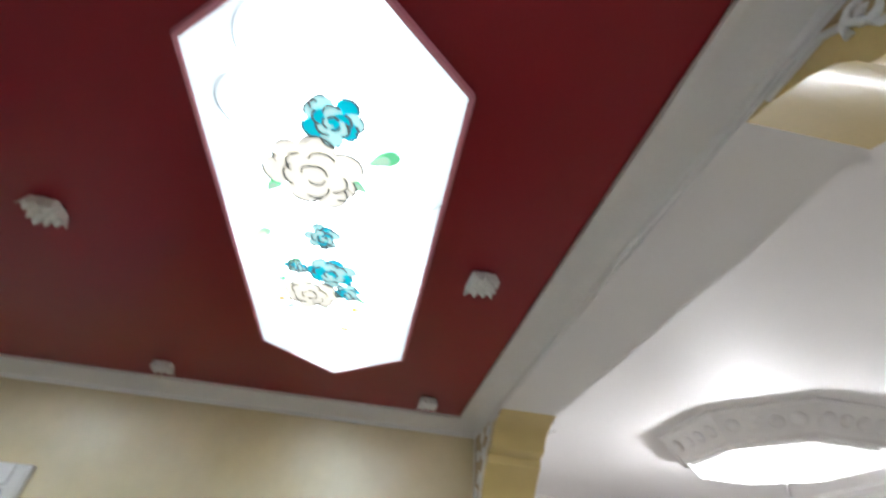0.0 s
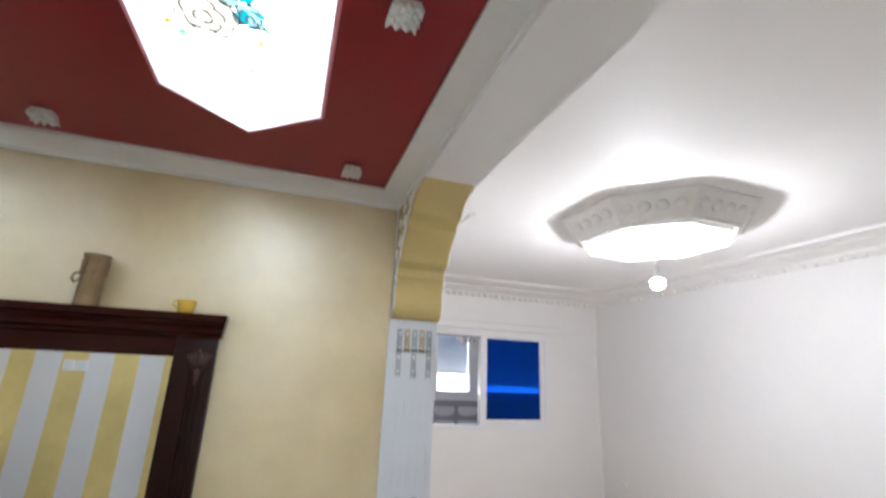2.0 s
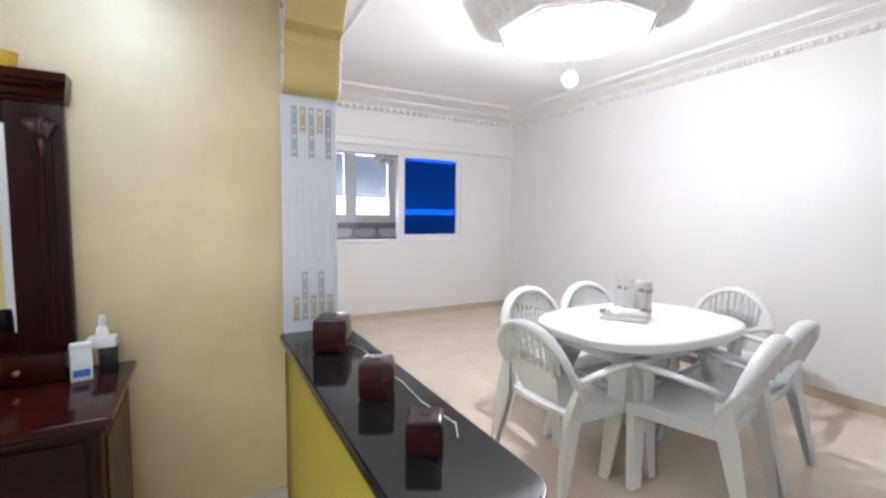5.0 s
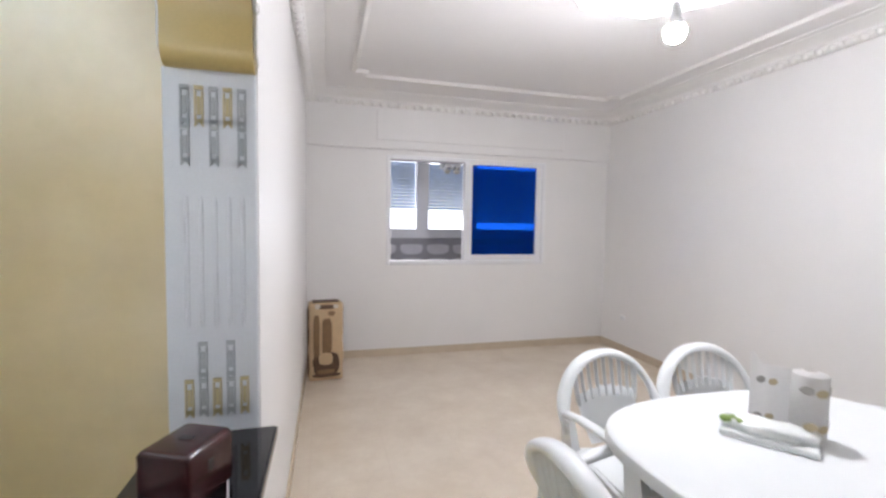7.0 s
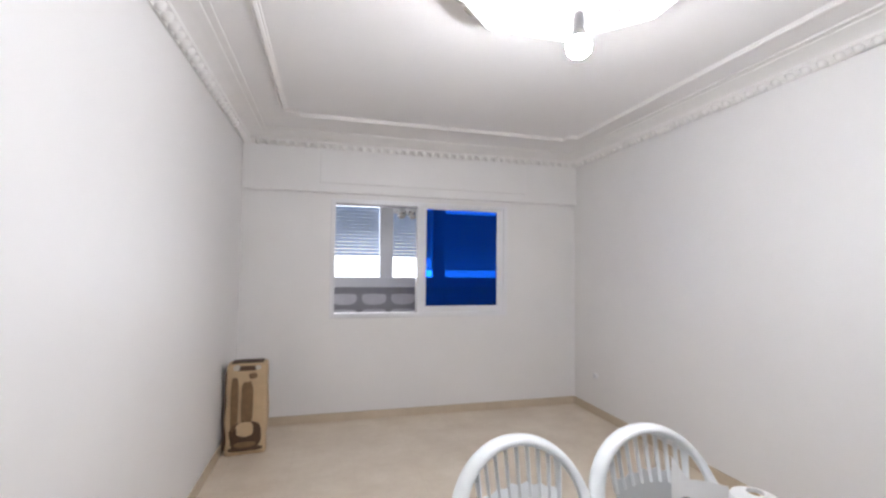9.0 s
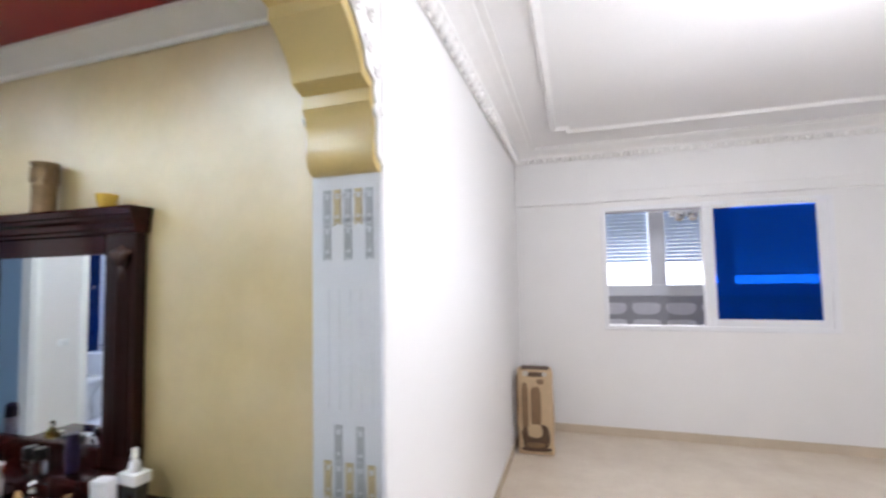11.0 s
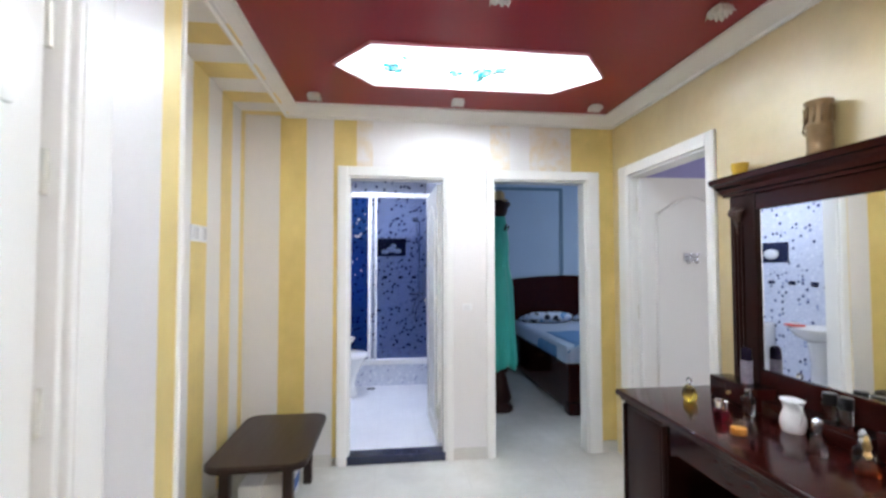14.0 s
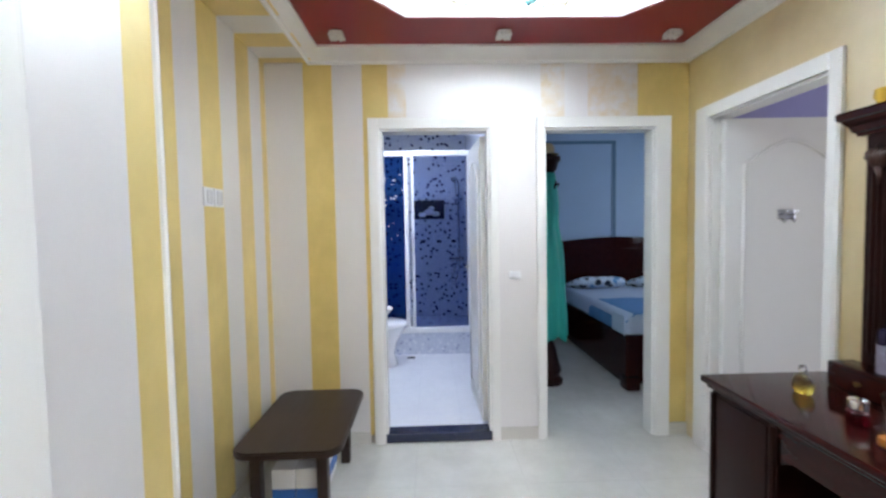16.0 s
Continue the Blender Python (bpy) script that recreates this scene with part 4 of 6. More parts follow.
for k in range(16):
    bm = bmesh.new()
    a = 2 * math.pi * k / 16
    far = 0.36 if k % 2 else 0.29
    tube(bm, [(RC[0] + q * math.cos(a), RC[1] + q * math.sin(a), 2.546) for q in (0.06, 0.12, 0.20, far - 0.04, far)], [0.012, 0.022, 0.028, 0.018, 0.004], 8)
    part("leaf", bm, M["plaster"], ob, smooth="all")
    bm = bmesh.new()
    tube(bm, [(RC[0] + q * math.cos(a + 0.196), RC[1] + q * math.sin(a + 0.196), 2.547) for q in (0.10, 0.2, 0.27, 0.40)], [0.004, 0.012, 0.016, 0.003], 6)
    part("leaf", bm, M["plaster"], ob, smooth="all")
bm = bmesh.new()
lathe(bm, [(0, -0.03), (0.05, -0.026), (0.085, -0.012), (0.09, 0.0)], 20, (RC[0], RC[1], 2.548))
part("medallion", bm, M["plaster"], ob, "raised leaf medallion", smooth=True)

ob = thing("pendant_bulb", "lit bare bulb hanging on a thin twisted wire", "light bulb")
bm = bmesh.new()
BX = 2.43
tube(bm, [(RC[0] + (BX - RC[0]) * k / 12 + 0.012 * math.sin(k * 1.9) * (k < 9), RC[1] + 0.010 * math.cos(k * 1.7) * (k < 9), 2.545 - k * 0.0143) for k in range(13)], 0.003, 6)
part("wire", bm, M["pvc"], ob)
bm = bmesh.new()
lathe(bm, [(0, 0.05), (0.016, 0.048), (0.019, 0.02), (0.019, -0.01), (0.0, -0.01)], 16, (BX, RC[1], 2.325))
part("socket", bm, M["pvc"], ob, "white bulb holder", smooth=True)
bm = bmesh.new()
lathe(bm, [(0.016, 0.066), (0.020, 0.054), (0.028, 0.040), (0.037, 0.024), (0.0385, 0.019), (0, 0.019)], 20, (BX, RC[1], 2.255))
part("housing", bm, M["pvc"], ob, "white bulb housing", smooth=True)
bm = bmesh.new()
lathe(bm, [(0.0375, 0.018), (0.0425, 0.006), (0.043, -0.006), (0.038, -0.024), (0.026, -0.037), (0.012, -0.043), (0, -0.044)], 20, (BX, RC[1], 2.255))
part("globe", bm, M["bulb"], ob, "glowing white globe", smooth="all")


# ---- dining window ----
def dining_window():
    ob = thing("window_1", "white aluminium sliding window, one leaf of blue glass", "window", kind="structure")
    y0, y1 = DY1 - 0.012, DY1 + 0.07
    for x0, x1, z0, z1 in ((WX0, WX0 + 0.045, WZ0, WZ1), (WX1 - 0.045, WX1, WZ0, WZ1), (WX0 + 0.045, WX1 - 0.045, WZ0, WZ0 + 0.045), (WX0 + 0.045, WX1 - 0.045, WZ1 - 0.045, WZ1)):
        part("frame", rbox(x0, x1, y0, y1, z0, z1, 0.005, 1), M["pvc"], ob)
    part("top_rail", rbox(WX0 + 0.045, 2.45, y0 - 0.004, y1, 2.075, 2.09, 0.002, 1), M["lino"], ob, "dark blind rail")
    part("mullion", rbox(2.45, 2.525, y0 - 0.006, y1, WZ0 + 0.045, WZ1 - 0.045, 0.005, 1), M["pvc"], ob)
    leaf = part("sash", boxes((2.525, 2.545, y0 + 0.012, y0 + 0.04, 1.02, 2.085), (3.315, 3.385, y0 + 0.012, y0 + 0.04, 1.02, 2.085), (2.545, 3.315, y0 + 0.012, y0 + 0.04, 1.02, 1.082), (2.545, 3.315, y0 + 0.012, y0 + 0.04, 2.07, 2.085)), M["pvc"], ob)
    pane = part("pane", boxes((2.545, 3.315, y0 + 0.022, y0 + 0.030, 1.082, 2.07)), M["blue_pane"], leaf, "deep blue tinted glass")
    bm = bmesh.new()
    box(bm, 3.33, 3.345, y0 + 0.002, y0 + 0.014, 1.42, 1.56)
    part("handle", bm, M["pvc"], leaf)
    return ob


dining_window()


def balcony_front():
    """Glazed outer front of the balcony: patterned parapet, white sashes and half-lowered slatted shutters."""
    yb = 6.69
    ob = thing("window_2", "white balcony windows with half-lowered slatted shutters", "window", kind="structure")
    rows = ((0.90, 2.27, 1.63), (2.45, 3.02, 1.62), (3.20, 4.40, 1.44))
    for x0, x1 in ((0.80, 0.90), (2.27, 2.45), (3.02, 3.20), (4.40, 4.50)):
        part("post", rbox(x0, x1, yb - 0.05, yb + 0.05, 1.2, 2.55, 0.006, 1), M["pvc"], ob)
    part("sill", rbox(0.80, 4.50, yb - 0.07, yb + 0.06, 1.20, 1.34, 0.008, 2), M["pvc"], ob)
    part("head", rbox(0.80, 4.50, yb - 0.05, yb + 0.05, 2.32, 2.55, 0.006, 1), M["pvc"], ob)
    slat = bmesh.new()
    box(slat, -0.5, 0.5, -0.008, 0.008, -0.0228, 0.0228)
    me = bpy.data.meshes.new("slat")
    slat.to_mesh(me)
    slat.free()
    me.materials.append(M["shutter"])
    for x0, x1, low in rows:
        part("pane", boxes((x0, x1, yb - 0.006, yb + 0.002, 1.34, 2.32)), M["pane"], ob).visible_shadow = False
        n = int((2.32 - low) / 0.049)
        for i in range(n):
            s = new("slat", me)
            s.location, s.scale = ((x0 + x1) / 2, yb + 0.08, low + 0.025 + i * 0.049), (x1 - x0, 1, 0.93 + 0.07 * min(1, i / 7))
            s.parent = ob
    return ob


balcony_front()
window_light("balcony_sky_light", look((1.95, 6.60, 1.395), (1.95, 5.0, 1.55)), 2.1, 0.09, 10, (0.93, 0.96, 1.0))
ob = setting("parapet", boxes((0.80, 4.50, 6.66, 6.78, 0, 1.2)), M["lino"], "dark grey cement parapet with rounded cut-out relief", "parapet")
knot = bmesh.new()
pts = []
for k in range(16):
    a = 2 * math.pi * k / 16
    pts.append((0.168 * math.copysign(abs(math.cos(a)) ** 0.6, math.cos(a)), (0.05 if math.sin(a) > 0 else 0.10) * math.copysign(abs(math.sin(a)) ** (0.5 if math.sin(a) > 0 else 0.9), math.sin(a))))
prism(knot, pts, "y", 0, 0.02)
me = bpy.data.meshes.new("relief_block")
knot.to_mesh(me)
knot.free()
me.materials.append(M["light_concrete"])
for i in range(9):
    for j in range(4):
        e = new("relief_block", me)
        e.location = (1.0 + i * 0.40 + (j % 2) * 0.0, 6.642, 1.06 - j * 0.21)
        e.parent = ob
ob = thing("twin_spotlight", "chrome twin spotlight on a short balcony bracket", "spotlight")
part("plate", rbox(2.26, 2.52, 5.28, 5.32, 2.05, 2.13, 0.006, 1), M["pvc"], ob)
for dx in (-0.05, 0.07):
    bm = bmesh.new()
    lathe(bm, [(0, -0.05), (0.045, -0.045), (0.05, 0.0), (0.035, 0.045), (0, 0.05)], 14)
    bm.transform(Matrix.Translation((2.39 + dx, 5.25, 2.06)) @ Matrix.Rotation(radians(50), 4, "X"))
    part("lamp_head", bm, M["chrome"], ob, smooth=True)
bm = bmesh.new()
tube(bm, [(2.39, 5.30, 2.12), (2.39, 5.30, 2.56)], 0.01, 8)
part("rod", bm, M["pvc"], ob)
bd = setting("backdrop_sky", boxes((-8, 14, 12.0, 12.1, -4, 9)), M["day"], "bright overexposed daylight beyond the balcony", "backdrop")


# ---- dining room furniture ----
def plastic_table():
    ob = thing("dining_table", "white moulded plastic oval table on wide legs", "table", m=pose(2.47, 1.375, 0))
    A, B = 0.605, 0.425

    def outline(k, n=48):
        r = []
        for i in range(n):
            t = 2 * math.pi * i / n
            c, s = math.cos(t), math.sin(t)
            r.append((A * k * math.copysign(abs(c) ** 0.72, c), B * k * math.copysign(abs(s) ** 0.72, s)))
        return r
    bm = bmesh.new()
    loops = [[bm.verts.new((x, y, z)) for x, y in outline(k)] for k, z in ((0.90, 0.690), (0.985, 0.692), (1.0, 0.70), (1.0, 0.722), (0.992, 0.735), (0.975, 0.740), (0.96, 0.7385), (0.001, 0.7385))]
    for a, b in zip(loops, loops[1:]):
        for i in range(48):
            bm.faces.new((a[i], a[(i + 1) % 48], b[(i + 1) % 48], b[i]))
    bmesh.ops.recalc_face_normals(bm, faces=bm.faces[:])
    part("tabletop", bm, M["plastic"], ob, smooth=True)
    for sx in (-1, 1):
        for sy in (-1, 1):
            bm = bmesh.new()
            w0, w1 = 0.075, 0.035
            top = [(-w0, -0.02), (w0, -0.02), (w0, 0.02), (-w0, 0.02)]
            lo = [bm.verts.new((sx * 0.40 + x * 0.5, sy * 0.30 + y, 0.0)) for x, y in top]
            mi = [bm.verts.new((sx * 0.33 + x * 0.8, sy * 0.245 + y, 0.45)) for x, y in top]
            hi = [bm.verts.new((sx * 0.27 + x * 1.5, sy * 0.20 + y, 0.70)) for x, y in top]
            for a, b in ((lo, mi), (mi, hi)):
                for i in range(4):
                    bm.faces.new((a[i], a[(i + 1) % 4], b[(i + 1) % 4], b[i]))
            bm.faces.new(lo), bm.faces.new(hi)
            bmesh.ops.recalc_face_normals(bm, faces=bm.faces[:])
            bmesh.ops.bevel(bm, geom=bm.edges[:], offset=0.008, segments=2, affect="EDGES")
            part("leg", bm, M["plastic"], ob, smooth=True)
    part("apron", boxes((-0.42, 0.42, -0.26, -0.245, 0.60, 0.70), (-0.42, 0.42, 0.245, 0.26, 0.60, 0.70), (-0.42, -0.405, -0.245, 0.245, 0.60, 0.70), (0.405, 0.42, -0.245, 0.245, 0.60, 0.70)), M["plastic"], ob)
    return ob


plastic_table()


def plastic_chair():
    """Moulded armchair with a fan of slats; its front looks along +y."""
    ob = thing("plastic_armchair", "white moulded plastic armchair with a fan of slats in its back", "chair", "chairs round the table")
    bm = bmesh.new()
    nx, ny = 9, 9
    grid = []
    for j in range(ny):
        v = j / (ny - 1)
        y = -0.23 + 0.47 * v
        half = 0.20 + 0.055 * v
        grid.append([bm.verts.new((half * (2 * i / (nx - 1) - 1), y, 0.425 - 0.022 * math.cos((2 * i / (nx - 1) - 1) * 1.4) - 0.03 * max(0, v - 0.82) / 0.18 * 0.6 + 0.012 * (v - 0.5))) for i in range(nx)])
    for j in range(ny - 1):
        for i in range(nx - 1):
            bm.faces.new((grid[j][i], grid[j][i + 1], grid[j + 1][i + 1], grid[j + 1][i]))
    bmesh.ops.recalc_face_normals(bm, faces=bm.faces[:])
    if bm.faces[0].normal.z < 0:
        bmesh.ops.reverse_faces(bm, faces=bm.faces[:])
    bmesh.ops.solidify(bm, geom=bm.faces[:], thickness=0.022)
    part("seat", bm, M["plastic"], ob, smooth=True)
    part("front_rail", rbox(-0.25, 0.25, 0.225, 0.248, 0.36, 0.42, 0.008, 2), M["plastic"], ob, smooth=True)
    for s in (-1, 1):
        part("side_rail", rbox(-0.011, 0.011, -0.22, 0.24, 0.365, 0.418, 0.006, 2, Matrix.Translation((s * 0.235, 0, 0)) @ Matrix.Rotation(-s * 0.11, 4, "Z")), M["plastic"], ob, smooth=True)

    def rim(a):
        return Vector((0.258 * math.cos(a), -0.235 - 0.10 * max(0, math.sin(a)) ** 0.8, 0.555 + 0.255 * max(0, math.sin(a))))
    bm = bmesh.new()
    pts = [(0.262, -0.20, 0.50)] + [rim(math.pi * k / 20) for k in range(21)] + [(-0.262, -0.20, 0.50)]
    tube(bm, pts, [0.022] + [0.029 + 0.009 * math.sin(math.pi * k / 20) for k in range(21)] + [0.022], 10, 0.55)
    part("back_rim", bm, M["plastic"], ob, smooth="all")
    def fan(u, v):
        top, low = rim(math.pi / 2 - u * 0.74), Vector((u * 0.125, -0.222, 0.425))
        return low.lerp(top, v) + Vector((u * 0.012, -0.012, 0)) * math.sin(math.pi * v)

    bm = bmesh.new()
    sheet = [[bm.verts.new(fan(-1 + i / 6, 0.60 * j / 5 + (0.03 * (i % 2) if j == 5 else 0))) for i in range(13)] for j in range(6)]
    for j in range(5):
        for i in range(12):
            bm.faces.new((sheet[j][i], sheet[j][i + 1], sheet[j + 1][i + 1], sheet[j + 1][i]))
    bmesh.ops.solidify(bm, geom=bm.faces[:], thickness=0.007)
    part("backrest", bm, M["plastic"], ob, "solid lower panel of the back", smooth="all")
    for k in range(9):
        u = (k - 4) / 4 * 0.955
        bm = bmesh.new()
        tube(bm, [fan(u, v) for v in (0.50, 0.62, 0.75, 0.88, 0.98)], [0.0125, 0.0125, 0.013, 0.014, 0.0155] if abs(u) < 0.9 else [0.016, 0.018, 0.020, 0.023, 0.026], 8, 0.4)
        part("slat", bm, M["plastic"], ob, smooth=True)
    for s in (-1, 1):
        bm = bmesh.new()
        tube(bm, [(s * 0.262, -0.225, 0.585), (s * 0.275, -0.10, 0.612), (s * 0.285, 0.05, 0.628), (s * 0.287, 0.19, 0.632), (s * 0.285, 0.235, 0.622)], [0.022, 0.026, 0.028, 0.028, 0.022], 10, 0.55)
        part("armrest", bm, M["plastic"], ob, smooth="all")
        for nm, top, knee, foot, w in (("front_leg", (s * 0.285, 0.225, 0.625), (s * 0.275, 0.245, 0.40), (s * 0.29, 0.285, 0.0), (0.040, 0.048, 0.026)),
                                       ("back_leg", (s * 0.262, -0.215, 0.56), (s * 0.232, -0.235, 0.40), (s * 0.255, -0.33, 0.0), (0.030, 0.045, 0.022))):
            bm = bmesh.new()
            rings = []
            for p, ww in zip((top, knee, foot), w):
                rings.append([bm.verts.new((p[0] - s * dx, p[1] + dy, p[2])) for dx, dy in ((-0.012, -ww), (ww * 0.9, -ww * 0.6), (ww * 0.9 - 0.008, -ww * 0.4), (0.0, -ww * 0.55), (0.0, ww * 0.55), (ww * 0.9 - 0.008, ww * 0.4), (ww * 0.9, ww * 0.6), (-0.012, ww))])
            for a, b in zip(rings, rings[1:]):
                for i in range(8):
                    bm.faces.new((a[i], a[(i + 1) % 8], b[(i + 1) % 8], b[i]))
            bm.faces.new(rings[0]), bm.faces.new(rings[-1])
            bmesh.ops.recalc_face_normals(bm, faces=bm.faces[:])
            part(nm, bm, M["plastic"], ob)
    return ob


chair = plastic_chair()
chair.matrix_basis = pose(2.30, 1.84, 0, 0, 0, 182)
for x, y, r in ((2.83, 1.83, 176), (3.32, 1.45, 92), (1.94, 1.38, -88), (2.36, 0.985, 11), (2.82, 1.06, 6)):
    copy_thing(chair, pose(x, y, 0, 0, 0, r))

ob = thing("kitchen_paper_roll", "upright kitchen paper roll with a torn loose sheet", "paper roll", m=pose(2.522, 1.40, 0.7385, 0, 0, 8))
bm = bmesh.new()
lathe(bm, [(0.018, 0.0), (0.048, 0.0), (0.050, 0.004), (0.050, 0.211), (0.048, 0.215), (0.018, 0.225), (0.018, 0.0)], 28)
part("roll", bm, M["paper"], ob, smooth=True)
bm = bmesh.new()
lathe(bm, [(0.018, 0.0), (0.018, 0.216), (0.015, 0.216), (0.015, 0.0)], 16)
part("core", bm, M["cardboard"], ob, "grey cardboard core", smooth=True)
bm = bmesh.new()
sheet = []
for i in range(9):
    u = i / 8
    x, y = -0.025 - 0.105 * u, 0.043 + 0.075 * u + 0.010 * math.sin(u * 5)
    sheet.append([bm.verts.new((x, y, z + (0.05 * max(0, u - 0.7) / 0.3 + 0.01 * u if z > 0.2 else 0))) for z in (0.004, 0.11, 0.222)])
for a, b in zip(sheet, sheet[1:]):
    for k in range(2):
        bm.faces.new((a[k], b[k], b[k + 1], a[k + 1]))
bmesh.ops.solidify(bm, geom=bm.faces[:], thickness=0.0015)
part("loose_sheet", bm, M["paper"], ob, smooth=True)
for i, (a, z, ma) in enumerate(((200, 0.17, "print_grey"), (245, 0.165, "print_tan"), (290, 0.17, "print_grey"), (215, 0.055, "print_tan"), (255, 0.05, "print_tan"), (300, 0.06, "print_grey"))):
    bm = bmesh.new()
    pts = [(0.018 * math.cos(k * math.pi / 5) * (1 + 0.2 * (k % 2)), 0.014 * math.sin(k * math.pi / 5)) for k in range(10)]
    prism(bm, pts, "x", 0.0502, 0.0512)
    bm.transform(Matrix.Rotation(radians(a), 4, "Z") @ Matrix.Translation((0, 0, z)))
    part("printed_motif", bm, M[ma], ob, "printed motif")
for u, z, ma in ((0.35, 0.17, "print_tan"), (0.75, 0.18, "print_grey"), (0.4, 0.05, "print_tan"), (0.8, 0.055, "print_grey")):
    bm = bmesh.new()
    prism(bm, [(0.014 * math.cos(k * math.pi / 5), 0.012 * math.sin(k * math.pi / 5)) for k in range(10)], "y", -0.0005, 0.0005)
    bm.transform(Matrix.Translation((-0.025 - 0.105 * u, 0.0395 + 0.075 * u + 0.010 * math.sin(u * 5) , z)) @ Matrix.Rotation(radians(-33), 4, "Z"))
    part("printed_motif", bm, M[ma], ob, "printed motif")

ob = thing("salad_pack", "crumpled white film pack with a green leaf end", "food pack", m=pose(2.378, 1.418, 0.7385, 0, 0, -54))
bm = rbox(-0.13, 0.13, -0.06, 0.06, 0.0, 0.022, 0.012, 2)
part("tray", bm, M["foil"], ob, "white foam tray", smooth=True)
bm = bmesh.new()
bmesh.ops.create_icosphere(bm, subdivisions=3, radius=1)
for v in bm.verts:
    n = noise.noise(v.co * 2.3) * 0.25
    v.co = Vector((v.co.x * 0.125 * (1 + n), v.co.y * 0.052 * (1 + n), 0.034 + v.co.z * 0.034 * (1 + 2 * n)))
part("wrapping", bm, M["foil"], ob, "crumpled clear film", smooth="all")
for k in range(3):
    bm = bmesh.new()
    bmesh.ops.create_icosphere(bm, subdivisions=2, radius=1)
    for v in bm.verts:
        v.co = Vector((-0.115 + 0.02 * k + v.co.x * 0.02, -0.015 + 0.02 * (k % 2) + v.co.y * 0.022, 0.046 + v.co.z * 0.010 + 0.004 * noise.noise(v.co * 4)))
    part("leaf", bm, M["green"], ob, "green leaf", smooth="all")

ob = thing("cardboard_carton", "tall worn brown cardboard carton with dark printed picture and tape", "carton", m=pose(0.985, 4.42, 0, 0, 0, 4))
bm = rbox(-0.15, 0.15, -0.10, 0.10, 0.0, 0.70, 0.034, 4)
bmesh.ops.subdivide_edges(bm, edges=[e for e in bm.edges if e.calc_length() > 0.1], cuts=7, use_grid_fill=True)
for v in bm.verts:
    v.co += Vector((noise.noise(v.co * 6) * 0.014, noise.noise(v.co * 7 + Vector((3, 0, 0))) * 0.010, noise.noise(v.co * 9) * 0.006 * (v.co.z > 0.1)))
part("box", bm, M["cardboard"], ob, smooth="all")


def blot(cx, cz, a, b, seed, y, squareness=0.6):
    """A print with uneven edges on the carton's front."""
    pts = []
    for k in range(28):
        t = 2 * math.pi * k / 28
        u, v = math.cos(t), math.sin(t)
        w = 1 + 0.10 * noise.noise(Vector((u * 2.2, v * 2.2, seed)))
        pts.append((cx + a * w * math.copysign(abs(u) ** squareness, u), cz + b * w * math.copysign(abs(v) ** squareness, v)))
    bm = bmesh.new()
    prism(bm, pts, "y", y, -0.090)
    return bm


for nm, cx, cz, a, b, y, ma, lab in (
        ("print", -0.085, 0.40, 0.026, 0.20, -0.113, "cardboard_mid", "brown printed band"), ("print", 0.0, 0.155, 0.115, 0.105, -0.113, "cardboard_dark", "dark brown printed picture"),
        ("print", 0.005, 0.40, 0.042, 0.165, -0.1145, "cardboard_mid", "brown printed neck"), ("print", -0.005, 0.205, 0.062, 0.055, -0.1155, "cardboard", "pale printed shape"),
        ("print", 0.0, 0.055, 0.12, 0.016, -0.116, "cardboard_dark", "dark brown printed border"), ("print", -0.005, 0.09, 0.075, 0.02, -0.1165, "cardboard_mid", "brown printed shape"),
        ("print", 0.045, 0.61, 0.03, 0.022, -0.113, "cardboard_mid", "small brown print"), ("print", 0.0, 0.668, 0.085, 0.018, -0.112, "cardboard_dark", "dark worn edge"),
        ("label", -0.075, 0.675, 0.022, 0.02, -0.1135, "tape", "pale torn paper"), ("label", 0.08, 0.672, 0.02, 0.016, -0.1135, "tape", "pale torn paper")):
    part(nm, blot(cx, cz, a, b, cx * 31 + cz * 7, y, 0.45 if b > 0.11 else 0.75), M[ma], ob, lab)
part("lid_print", rbox(-0.115, 0.115, -0.07, 0.07, 0.69, 0.708, 0.006, 2), M["cardboard_dark"], ob, "dark brown worn top", smooth=True)
part("side_print", rbox(-0.162, -0.14, -0.07, 0.07, 0.04, 0.64, 0.008, 2), M["cardboard_dark"], ob, "dark brown printed side", smooth=True)

for nm, m, lab in (("wall_socket", pose(DX1 - 0.006, 4.55, 0.39, 0, 0, 90), "small white wall socket"), ("wall_socket", pose(XB + 0.006, 0.645, 1.075, 0, 0, -90), "small white push button beside the doorway")):
    ob = thing(nm, lab, "socket", m=m)
    part("plate", rbox(-0.035, 0.035, -0.005, 0.006, -0.025, 0.025, 0.003, 2), M["pvc"], ob, smooth=True)
    part("face", rbox(-0.02, 0.02, 0.005, 0.010, -0.016, 0.016, 0.003, 2), M["porcelain"], ob, smooth=True)


# ---- counter: red cases ----
def red_case():
    ob = thing("lacquered_case", "largest of three dark red lacquered rounded cases on the counter", "box", "red cases on the counter")
    part("case", rbox(-0.06, 0.06, -0.10, 0.10, 0.002, 0.118, 0.018, 3), M["speaker"], ob, smooth=True)
    part("front", rbox(-0.054, 0.054, -0.1025, -0.096, 0.008, 0.112, 0.003, 2), M["speaker"], ob, smooth=True)
    part("latch", rbox(-0.016, 0.016, -0.012, 0.012, 0.1165, 0.1205, 0.0015, 1), M["black"], ob, "dark latch on the lid")
    part("side_latch", rbox(0.058, 0.0615, -0.02, 0.005, 0.06, 0.085, 0.001, 1), M["black"], ob, "dark latch on the side")
    for s in (-1, 1):
        part("foot", rbox(s * 0.035 - 0.01, s * 0.035 + 0.01, -0.08, 0.08, 0.0, 0.004, 0.001, 1), M["black"], ob)
    return ob


